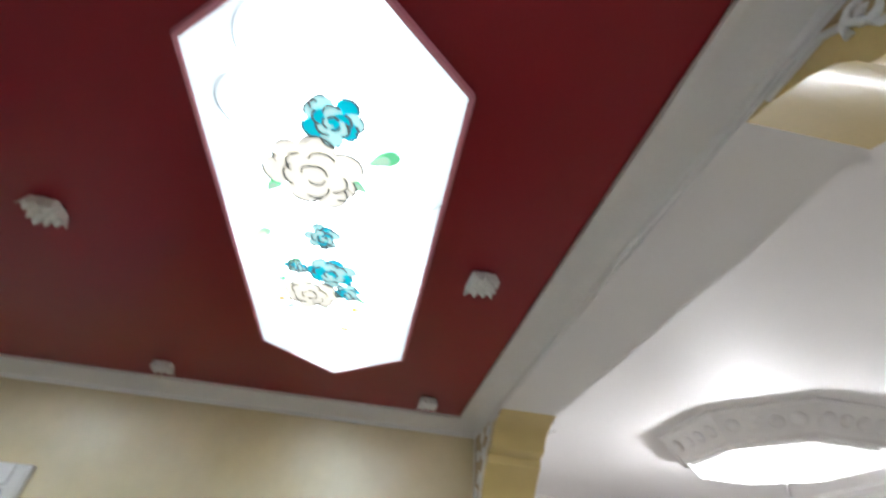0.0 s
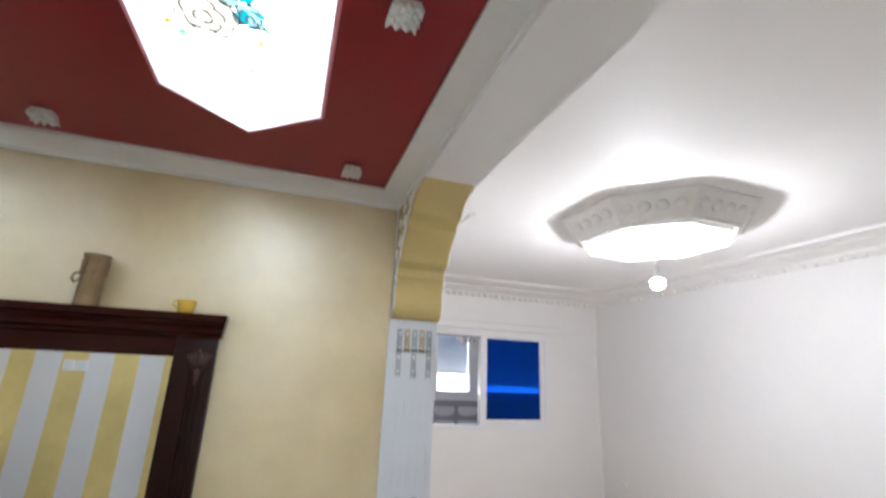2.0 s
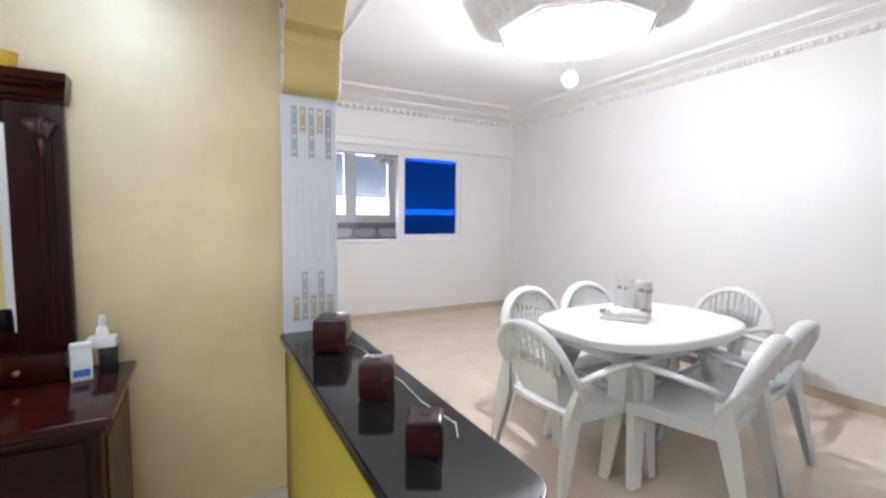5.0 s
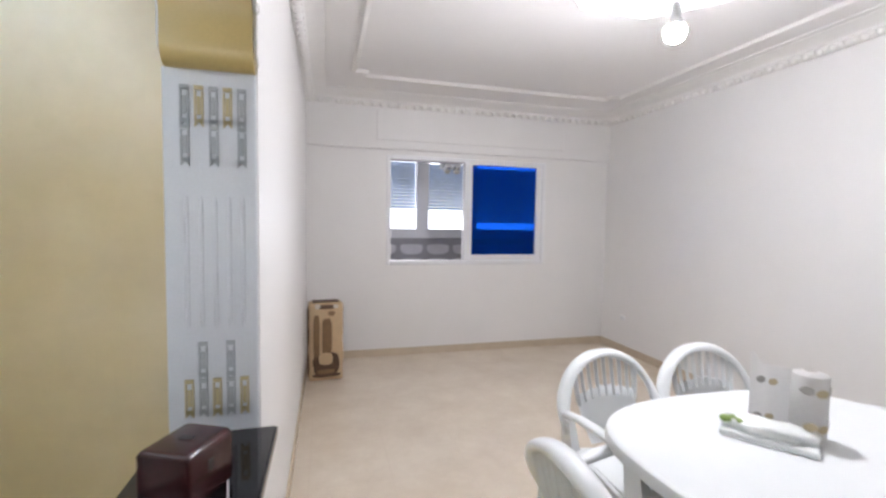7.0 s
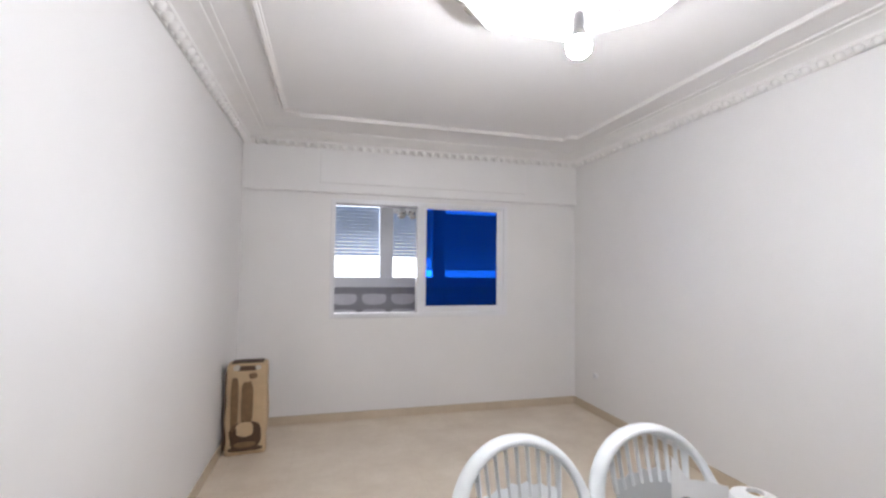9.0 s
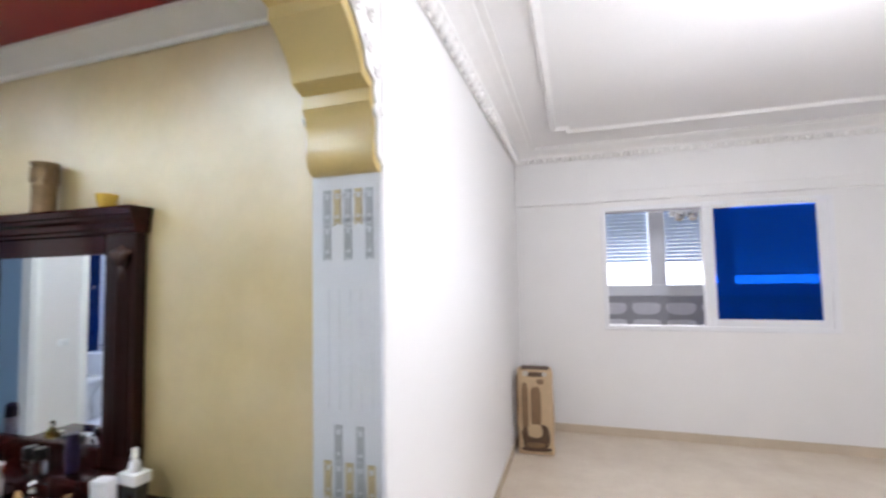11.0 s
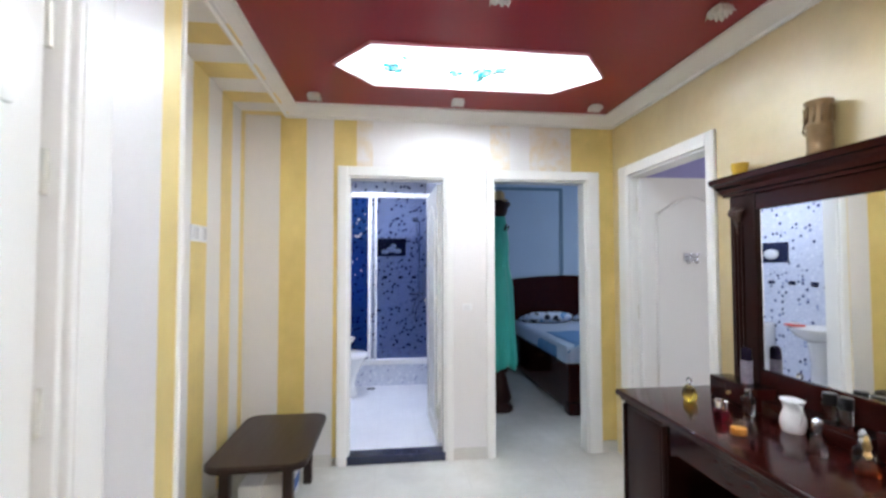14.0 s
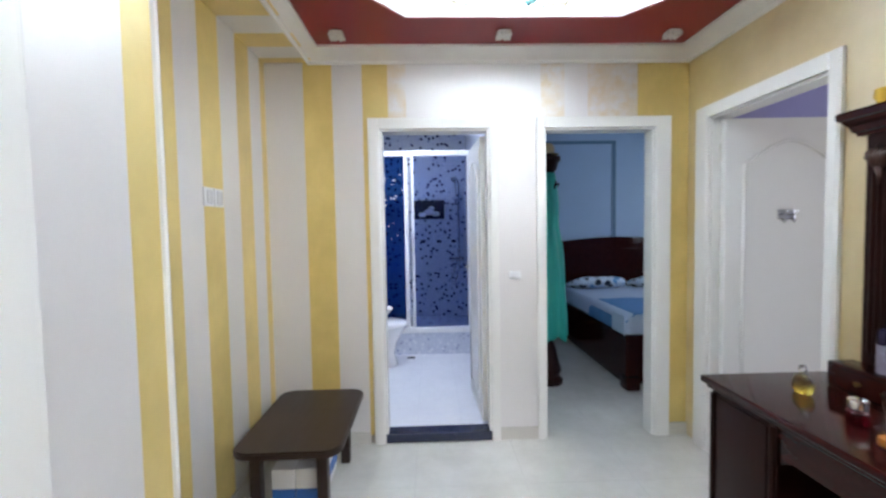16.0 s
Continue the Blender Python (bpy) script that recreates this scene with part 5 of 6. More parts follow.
case = red_case()
case.matrix_basis = pose(0.690, 1.435, 0.80, 0, 0, -25) @ Matrix.Diagonal((1.07, 0.74, 1.12, 1))
tagged(copy_thing(case, pose(0.690, 0.935, 0.80, 0, 0, -24) @ Matrix.Diagonal((0.80, 0.66, 0.80, 1))), "middle one of three dark red lacquered rounded cases")
tagged(copy_thing(case, pose(0.682, 0.598, 0.80, 0, 0, -30) @ Matrix.Diagonal((0.65, 0.58, 0.60, 1))), "smallest of three dark red lacquered rounded cases")
ob = thing("thin_cable", "thin white cable lying along the counter", "cable")
bm = bmesh.new()
tube(bm, [(0.72, 1.62, 0.8035), (0.76, 1.50, 0.8035), (0.79, 1.35, 0.8035), (0.775, 1.15, 0.8035), (0.79, 0.98, 0.8035), (0.78, 0.82, 0.8035), (0.80, 0.66, 0.8035), (0.77, 0.60, 0.8035)], 0.002, 6)
part("cable", bm, M["pvc"], ob, smooth=True)


# ---- hall: dresser with mirror ----
def dresser():
    ob = thing("dressing_table", "dark mahogany dressing table with a knee hole and moulded top", "dressing table")
    x0, x1, y0, y1 = -1.25, -0.02, 1.25, YM - 0.004
    bm = rbox(x0 - 0.03, x1 + 0.03, y0 - 0.035, y1, 0.732, 0.760, 0.009, 3)
    part("top", bm, M["mahogany"], ob, smooth=True)
    part("moulding", rbox(x0 - 0.014, x1 + 0.014, y0 - 0.018, y1, 0.712, 0.733, 0.008, 3), M["mahogany"], ob, smooth=True)
    for a, b, s in ((x0, x0 + 0.33, 1), (x1 - 0.33, x1, -1)):
        body = part("pedestal", rbox(a, b, y0, y1, 0.07, 0.713, 0.004, 1), M["mahogany_up_shaded"], ob)
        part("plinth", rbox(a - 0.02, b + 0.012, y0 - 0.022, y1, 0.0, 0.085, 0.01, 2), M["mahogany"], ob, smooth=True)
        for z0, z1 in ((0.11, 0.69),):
            d = part("door", rbox(a + 0.035, b - 0.035, y0 - 0.007, y0 + 0.002, z0, z1, 0.005, 2), M["mahogany_up_shaded"], body, smooth=True)
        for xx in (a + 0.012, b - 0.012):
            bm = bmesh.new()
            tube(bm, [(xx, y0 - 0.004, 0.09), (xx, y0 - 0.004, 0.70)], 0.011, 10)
            part("corner_post", bm, M["mahogany_up_shaded"], body, smooth=True)
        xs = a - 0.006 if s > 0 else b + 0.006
        part("side_panel", rbox(min(xs, a if s > 0 else b), max(xs, a if s > 0 else b), y0 + 0.05, y1 - 0.05, 0.12, 0.67, 0.003, 1), M["mahogany_up_shaded"], body)
    # arched apron over the knee hole
    a, b = x0 + 0.33, x1 - 0.33
    pts = [(a, 0.713), (b, 0.713), (b, 0.57), (b - 0.03, 0.59), (b - 0.06, 0.605), (a + 0.06, 0.605), (a + 0.03, 0.59), (a, 0.57)]
    bm = bmesh.new()
    prism(bm, pts, "y", y0 + 0.004, y0 + 0.026)
    part("apron", bm, M["mahogany"], ob)
    part("back", boxes((a, b, y1 - 0.02, y1, 0.07, 0.712)), M["mahogany"], ob)
    part("foot_shelf", rbox(a, b, y0 + 0.10, y1 - 0.02, 0.05, 0.085, 0.005, 1), M["mahogany"], ob)
    return ob


dresser()


def mirror_stand():
    ob = thing("dresser_mirror", "tall mahogany framed mirror with a heavy cornice on the dresser", "mirror")
    yb, yf = YM - 0.004, 1.725
    mx0, mx1, mz0, mz1 = -0.962, -0.318, 0.915, 1.624
    fx0, fx1 = -1.105, -0.165
    for a, b in ((fx0, mx0), (mx1, fx1)):
        p = part("stile", rbox(a, b, yf - 0.004, yb, 0.762, 1.70, 0.006, 2), M["mahogany_up_shaded"], ob, smooth=True)
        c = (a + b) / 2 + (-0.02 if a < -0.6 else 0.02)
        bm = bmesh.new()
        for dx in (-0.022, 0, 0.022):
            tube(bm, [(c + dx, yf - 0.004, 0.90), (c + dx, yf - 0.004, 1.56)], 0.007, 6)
        part("fluting", bm, M["mahogany_up_shaded"], p, smooth=True)
        bm = bmesh.new()
        for k in range(7):
            ang = math.pi * k / 6
            tube(bm, [(c + 0.012 * math.cos(ang), yf - 0.008, 1.575), (c + 0.03 * math.cos(ang), yf - 0.022, 1.62), (c + 0.042 * math.cos(ang), yf - 0.012, 1.655 - 0.02 * abs(math.cos(ang)))], [0.006, 0.012, 0.006], 6)
        tube(bm, [(c, yf - 0.006, 1.50), (c, yf - 0.012, 1.58)], [0.002, 0.012], 6)
        part("carved_capital", bm, M["carved"], p, "carved bronzed leaf capital", smooth="all")
    part("bottom_rail", rbox(mx0, mx1, yf - 0.002, yb, 0.762, mz0, 0.005, 2), M["mahogany"], ob)
    part("top_rail", rbox(mx0, mx1, yf - 0.002, yb, mz1, 1.70, 0.005, 2), M["mahogany"], ob)
    part("backing", boxes((mx0 - 0.01, mx1 + 0.01, yb - 0.012, yb - 0.002, mz0 - 0.01, mz1 + 0.01)), M["wenge"], ob)
    glassy = part("mirror_glass", boxes((mx0 - 0.008, mx1 + 0.008, yf + 0.012, yf + 0.016, mz0 - 0.008, mz1 + 0.008)), M["mirror"], ob, "clear silvered mirror")
    prof = [(yb, 1.70), (yf - 0.012, 1.70), (yf - 0.014, 1.712), (yf - 0.022, 1.718), (yf - 0.026, 1.738), (yf - 0.036, 1.75), (yf - 0.040, 1.762), (yf - 0.048, 1.766), (yf - 0.050, 1.788), (yf - 0.046, 1.795), (yb, 1.795)]
    bm = bmesh.new()
    n = len(prof)
    la = [bm.verts.new((fx0 - 1.4 * (yf - y) - 0.012 if y < yf else fx0 - 0.014, y, z)) for y, z in prof]
    lb = [bm.verts.new((fx1 + 0.4 * (yf - y) + 0.004 if y < yf else fx1 + 0.006, y, z)) for y, z in prof]
    for i in (0, n - 1):
        la[i].co.x, lb[i].co.x = la[1 if i == 0 else n - 2].co.x, lb[1 if i == 0 else n - 2].co.x
    for i in range(n):
        bm.faces.new((la[i], la[(i + 1) % n], lb[(i + 1) % n], lb[i]))
    bm.faces.new(la), bm.faces.new(lb)
    bmesh.ops.recalc_face_normals(bm, faces=bm.faces[:])
    part("cornice", bm, M["mahogany"], ob)
    return ob


mirror_stand()
for a, b in ((-1.13, -0.86), (-0.84, -0.43), (-0.41, -0.17)):
    ob = thing("jewellery_drawer", "low mahogany drawer box at the foot of the mirror", "drawer box", "drawer boxes on the dresser")
    hgt = 0.095 if a != -0.84 else 0.06
    part("body", rbox(a, b, 1.615, 1.718, 0.761, 0.761 + hgt, 0.006, 2), M["mahogany"], ob, smooth=True)
    part("drawer_front", rbox(a + 0.014, b - 0.014, 1.606, 1.616, 0.770, 0.761 + hgt - 0.012, 0.004, 2), M["mahogany"], ob, smooth=True)
    bm = bmesh.new()
    lathe(bm, [(0, -0.01), (0.008, -0.008), (0.005, 0), (0.009, 0.006), (0, 0.009)], 10)
    bm.transform(Matrix.Translation(((a + b) / 2, 1.600, 0.761 + hgt * 0.5)) @ Matrix.Rotation(radians(90), 4, "X"))
    part("knob", bm, M["brass"], ob, "small brass knob", smooth=True)

M["perfume_gold"] = glass("amber_yellow_perfume", (0.95, 0.72, 0.12))
M["perfume_red"] = glass("dark_red_perfume", (0.45, 0.02, 0.05))
M["perfume_orange"] = glass("orange_red_perfume", (0.85, 0.20, 0.06))
M["wax"] = surface("orange_wax", (0.80, 0.32, 0.04), 0.4, var=0.1)
M["white_pack"] = surface("white_printed_card", (0.80, 0.80, 0.82), 0.4, var=0.03)
M["blue_print"] = surface("blue_print", (0.03, 0.14, 0.50), 0.4)
M["can_print"] = surface("lilac_grey_printed_can", (0.36, 0.34, 0.44), 0.3, 0.3, var=0.45, scale=45)
M["violet"] = surface("dark_violet_lacquer", (0.03, 0.02, 0.06), 0.25, 0.3)
M["yellow_pot"] = surface("glazed_yellow_pottery", (0.72, 0.45, 0.06), 0.25, var=0.12, scale=30)


def bottle(name, label, x, y, body, liquid, cap, cap_mat, z=0.76, flat=1.0, turn=0):
    """A small flask: body and cap are profiles of (radius, height)."""
    ob = thing(name, label, "bottle", m=pose(x, y, z, 0, 0, turn))
    bm = bmesh.new()
    lathe(bm, body, 18, sy=flat)
    part("flask", bm, M[liquid], ob, smooth=True)
    bm = bmesh.new()
    lathe(bm, cap, 14, sy=flat if flat < 0.9 else 1)
    part("cap", bm, M[cap_mat], ob, smooth=True)
    return ob


bottle("perfume_bottle", "squat yellow perfume bottle with a clear stopper", -1.055, 1.455, [(0, 0.002), (0.030, 0.0), (0.038, 0.008), (0.043, 0.026), (0.038, 0.048), (0.022, 0.066), (0.012, 0.072), (0, 0.072)], "perfume_gold",
       [(0.012, 0.072), (0.010, 0.078), (0.018, 0.086), (0.014, 0.100), (0, 0.107)], "glass", flat=0.55)
bottle("perfume_bottle", "dark red perfume bottle with a wide silver cap", -0.80, 1.405, [(0, 0.0), (0.028, 0.0), (0.03, 0.006), (0.028, 0.042), (0.02, 0.05), (0, 0.05)], "perfume_red", [(0.022, 0.05), (0.026, 0.054), (0.026, 0.078), (0.018, 0.084), (0, 0.084)], "chrome")
bottle("candle_jar", "small orange candle in a clear low glass", -0.662, 1.36, [(0, 0.005), (0.025, 0.005), (0.026, 0.008), (0.026, 0.026), (0, 0.025)], "wax", [(0, 0.0), (0.029, 0.0), (0.031, 0.004), (0.033, 0.048), (0.030, 0.048), (0.0275, 0.004), (0, 0.004)], "glass")
bottle("perfume_bottle", "tall clear glass perfume bottle with a chrome sprayer", -0.47, 1.475, [(0, 0.0), (0.022, 0.0), (0.026, 0.01), (0.02, 0.06), (0.009, 0.075), (0, 0.075)], "glass", [(0.009, 0.075), (0.014, 0.08), (0.016, 0.11), (0.008, 0.118), (0, 0.118)], "chrome")
bottle("perfume_bottle", "orange-red perfume bottle with a tall gilt stopper", -0.33, 1.485, [(0, 0.0), (0.026, 0.0), (0.030, 0.012), (0.026, 0.035), (0.012, 0.052), (0, 0.052)], "perfume_orange", [(0.008, 0.052), (0.012, 0.06), (0.007, 0.072), (0.012, 0.085), (0.004, 0.115), (0, 0.118)], "brass")
bottle("perfume_bottle", "clear glass perfume flask with a chrome cap", -0.415, 1.575, [(0, 0.0), (0.026, 0.0), (0.030, 0.014), (0.026, 0.04), (0.012, 0.055), (0, 0.055)], "glass", [(0.009, 0.055), (0.013, 0.062), (0.009, 0.075), (0.011, 0.088), (0, 0.10)], "chrome")
bottle("deodorant_can", "slim violet and white deodorant can with a dark cap", -0.965, 1.665, [(0, 0.0), (0.022, 0.0), (0.023, 0.004), (0.023, 0.10), (0, 0.10)], "can_print", [(0.022, 0.10), (0.023, 0.104), (0.021, 0.15), (0.012, 0.158), (0, 0.158)], "violet", z=0.856)
bottle("deodorant_can", "slim dark deodorant can with a white collar", -0.37, 1.665, [(0, 0.0), (0.022, 0.0), (0.023, 0.004), (0.023, 0.08), (0, 0.08)], "violet", [(0.022, 0.08), (0.023, 0.084), (0.022, 0.10), (0.018, 0.128), (0, 0.132)], "violet", z=0.856)
bottle("clear_bottle", "clear tapered glass flask with a chrome neck", -0.835, 1.555, [(0, 0.0), (0.017, 0.0), (0.019, 0.004), (0.029, 0.070), (0.025, 0.078), (0.012, 0.082), (0, 0.082)], "glass", [(0.012, 0.082), (0.014, 0.086), (0.013, 0.108), (0, 0.111)], "chrome")
bottle("nail_varnish", "small square bottle with a wide black cap before the mirror", -0.605, 1.672, [(0, 0.0), (0.017, 0.0), (0.019, 0.003), (0.019, 0.052), (0, 0.052)], "glass", [(0, 0.052), (0.021, 0.052), (0.022, 0.054), (0.022, 0.092), (0.020, 0.094), (0, 0.094)], "black", z=0.822)
bottle("nail_varnish", "small square bottle with a wide black cap before the mirror", -0.548, 1.672, [(0, 0.0), (0.017, 0.0), (0.019, 0.003), (0.019, 0.052), (0, 0.052)], "glass", [(0, 0.052), (0.021, 0.052), (0.022, 0.054), (0.022, 0.092), (0.020, 0.094), (0, 0.094)], "black", z=0.822)

ob = thing("milk_jug", "small white porcelain jug with a flared rim on the dresser", "jug", m=pose(-0.665, 1.585, 0.76, 0, 0, -20))
bm = bmesh.new()
lathe(bm, [(0, 0.0), (0.034, 0.0), (0.037, 0.005), (0.042, 0.025), (0.041, 0.048), (0.033, 0.072), (0.030, 0.086), (0.034, 0.104), (0.040, 0.114), (0.037, 0.115), (0.029, 0.10), (0.026, 0.086), (0.036, 0.05), (0.034, 0.012), (0, 0.008)], 24)
for v in bm.verts:
    if v.co.z > 0.09 and v.co.x < -0.02:
        v.co.x -= (v.co.z - 0.09) * 0.5
part("body", bm, M["porcelain"], ob, smooth=True)
bm = bmesh.new()
tube(bm, [(0.033, 0, 0.102), (0.052, 0, 0.104), (0.062, 0, 0.088), (0.060, 0, 0.062), (0.039, 0, 0.036)], 0.0045, 8)
part("handle", bm, M["porcelain"], ob, smooth="all")

def pack(name, label, x, y, w, d, h, mat, z=0.76, turn=0, band=None):
    ob = thing(name, label, "box", m=pose(x, y, z, 0, 0, turn))
    part("box", rbox(-w / 2, w / 2, -d / 2, d / 2, 0, h, 0.004, 2), M[mat], ob, smooth=True)
    part("lid", rbox(-w / 2 - 0.001, w / 2 + 0.001, -d / 2 - 0.001, d / 2 + 0.001, h * 0.86, h + 0.001, 0.004, 2), M[mat], ob, smooth=True)
    if band:
        part("label", rbox(-w / 2 + 0.006, w / 2 - 0.006, -d / 2 - 0.0018, -d / 2 + 0.001, h * 0.12, h * 0.32, 0.0005, 1), M[band], ob, "printed blue band")
    return ob


pack("lotion_box", "small white lotion box with a blue printed band", -0.125, 1.60, 0.058, 0.045, 0.125, "white_pack", turn=10, band="blue_print")
pack("black_box", "small upright glossy black box", -0.060, 1.655, 0.055, 0.05, 0.09, "black", turn=10)
pack("folded_carton", "flat white carton lying on the black box", -0.075, 1.665, 0.085, 0.06, 0.035, "white_pack", z=0.8515, turn=-5)
bottle("pump_bottle", "white pump bottle standing on a carton", -0.075, 1.665, [(0, 0.0), (0.018, 0.0), (0.02, 0.006), (0.017, 0.03), (0.008, 0.04), (0, 0.04)], "white_pack", [(0.006, 0.04), (0.012, 0.046), (0.010, 0.075), (0, 0.078)], "white_pack", z=0.888)

for x in (-1.03, -0.305):
    ob = thing("yellow_cup", "small yellow glazed pottery cup on the mirror cornice", "cup", "cups on the mirror", m=pose(x, 1.715, 1.795))
    bm = bmesh.new()
    lathe(bm, [(0, 0.0), (0.024, 0.0), (0.030, 0.01), (0.036, 0.052), (0.033, 0.053), (0.028, 0.014), (0, 0.008)], 20)
    part("bowl", bm, M["yellow_pot"], ob, smooth=True)
    bm = bmesh.new()
    tube(bm, [(-0.034, 0, 0.045), (-0.046, 0, 0.052), (-0.048, 0, 0.034), (-0.034, 0, 0.02)], 0.004, 6)
    part("handle", bm, M["yellow_pot"], ob, smooth="all")
ob = thing("brass_vase", "tall dull bronze mortar vase with a ring handle", "vase", m=pose(-0.647, 1.715, 1.795))
bm = bmesh.new()
lathe(bm, [(0, 0.0), (0.040, 0.0), (0.043, 0.006), (0.041, 0.016), (0.040, 0.10), (0.042, 0.104), (0.042, 0.112), (0.040, 0.116), (0.041, 0.185), (0.046, 0.195), (0.046, 0.202), (0.038, 0.202), (0.036, 0.02), (0, 0.015)], 24)
M["bronze"] = surface("dull_aged_bronze", (0.26, 0.17, 0.085), 0.45, 0.55, var=0.35, scale=22, relief=0.3)
part("body", bm, M["bronze"], ob, smooth=True)
bm = bmesh.new()
for k in range(10):
    a = 2 * math.pi * k / 10
    tube(bm, [(0.042 * math.cos(a), 0.042 * math.sin(a), 0.12), (0.043 * math.cos(a + 0.15), 0.043 * math.sin(a + 0.15), 0.18)], 0.005, 5)
part("ribs", bm, M["bronze"], ob, smooth="all")
bm = bmesh.new()
tube(bm, [(-0.044, 0, 0.13), (-0.062, 0, 0.125), (-0.068, 0, 0.105), (-0.058, 0, 0.09), (-0.045, 0, 0.10)], 0.005, 6)
part("ring_handle", bm, M["bronze"], ob, smooth="all")

# ---- hall: bench, bottles, switches ----
ob = thing("low_bench", "dark brown wooden low table with rounded corners", "low table", m=pose(-1.82, -0.56, 0))
bm = bmesh.new()
pts = []
for cx, cy, a0 in ((0.30, 0.16, 0), (-0.30, 0.16, 90), (-0.30, -0.17, 180), (0.30, -0.17, 270)):
    for k in range(7):
        a = radians(a0 + 15 * k)
        pts.append((cx + 0.085 * math.cos(a), cy + 0.085 * math.sin(a)))
prism(bm, pts, "z", 0.365, 0.40)
bmesh.ops.bevel(bm, geom=[e for e in bm.edges if abs(e.verts[0].co.z - e.verts[1].co.z) < 1e-4], offset=0.007, segments=2, affect="EDGES")
part("top", bm, M["wenge"], ob, smooth=True)
for sx in (-0.27, 0.27):
    for sy in (-0.17, 0.14):
        part("leg", rbox(sx - 0.028, sx + 0.028, sy - 0.026, sy + 0.026, 0, 0.366, 0.008, 2), M["wenge"], ob, smooth=True)
part("rail", rbox(-0.25, 0.25, 0.125, 0.150, 0.315, 0.366, 0.004, 1), M["wenge"], ob)
part("rail", rbox(-0.25, 0.25, -0.185, -0.160, 0.315, 0.366, 0.004, 1), M["wenge"], ob)
ob = thing("bottle_pack", "shrink-wrapped pack of white and blue cartons under the bench", "bottle pack", m=pose(-1.84, -0.60, 0))
for i in range(3):
    for j in range(2):
        c = part("carton", rbox(-0.20 + i * 0.133, -0.07 + i * 0.133, -0.10 + j * 0.12, 0.017 + j * 0.12, 0.0, 0.21, 0.008, 2), M["white_pack"], ob, smooth=True)
        part("label", rbox(-0.201 + i * 0.133, -0.069 + i * 0.133, -0.101 + j * 0.12, 0.018 + j * 0.12, 0.04, 0.115, 0.006, 1), M["blue_print"], c, "blue printed label")
ob = thing("light_switches", "pair of white square light switches on the striped wall", "light switch", m=pose(-1.59, YS, 1.545))
for dx in (-0.047, 0.047):
    p = part("plate", rbox(dx - 0.043, dx + 0.043, 0.0, 0.010, -0.043, 0.043, 0.004, 2), M["pvc"], ob, smooth=True)
    part("rocker", rbox(dx - 0.024, dx + 0.024, 0.009, 0.016, -0.030, 0.030, 0.003, 2), M["porcelain"], p, smooth=True)


# ---- doors ----
def panel_door(name, label, w, h, m, hook=False):
    """A white leaf with a tall arched raised panel on both faces; hinge at its local origin, leaf along +x."""
    ob = thing(name, label, "door", kind="structure", m=m)
    part("leaf", rbox(0, w, -0.02, 0.02, 0.012, h, 0.003, 1), M["door"], ob)
    arch = [(0.11, 0.14), (w - 0.11, 0.14)] + [(w - 0.11 - (w - 0.22) * k / 14, h - 0.26 + 0.13 * math.sin(math.pi * k / 14) ** 1.4) for k in range(15)]
    for s in (-1, 1):
        bm = bmesh.new()
        loop = [(x, s * 0.021, z) for x, z in arch]
        tube(bm, loop + [loop[0]], 0.011, 6)
        part("panel_moulding", bm, M["door"], ob, smooth="all")
        bm = bmesh.new()
        tube(bm, [(w - 0.06, s * 0.02, 1.02), (w - 0.06, s * 0.055, 1.02), (w - 0.075, s * 0.06, 1.02), (w - 0.17, s * 0.06, 1.02)], 0.009, 8)
        part("door_handle", bm, M["chrome"], ob, "chrome lever handle", smooth="all")
    for z in (0.25, 1.05, 1.8):
        bm = bmesh.new()
        tube(bm, [(-0.002, 0.022, z - 0.05), (-0.002, 0.022, z + 0.05)], 0.007, 8)
        part("hinge", bm, M["hinge"], ob)
    if hook:
        hk = part("hook_plate", rbox(w * 0.40, w * 0.40 + 0.10, -0.032, -0.02, 1.40, 1.46, 0.005, 2), M["chrome"], ob, "chrome coat hook")
        bm = bmesh.new()
        for dx in (0.02, 0.08):
            tube(bm, [(w * 0.40 + dx, -0.03, 1.43), (w * 0.40 + dx, -0.06, 1.43), (w * 0.40 + dx, -0.075, 1.455)], 0.006, 6)
            tube(bm, [(w * 0.40 + dx, -0.03, 1.41), (w * 0.40 + dx, -0.05, 1.385), (w * 0.40 + dx, -0.065, 1.40)], 0.006, 6)
        part("hook", bm, M["chrome"], hk, smooth="all")
    return ob


panel_door("door_1", "white glossy panelled door standing open with a coat hook", 0.76, 1.985, pose(-2.030, YM + 0.045, 0.0, 0, 0, 89), hook=True)
panel_door("door_2", "white glossy panelled bathroom door standing open", 0.63, 1.925, pose(XB - 0.115, 0.462, 0.058, 0, 0, 182))


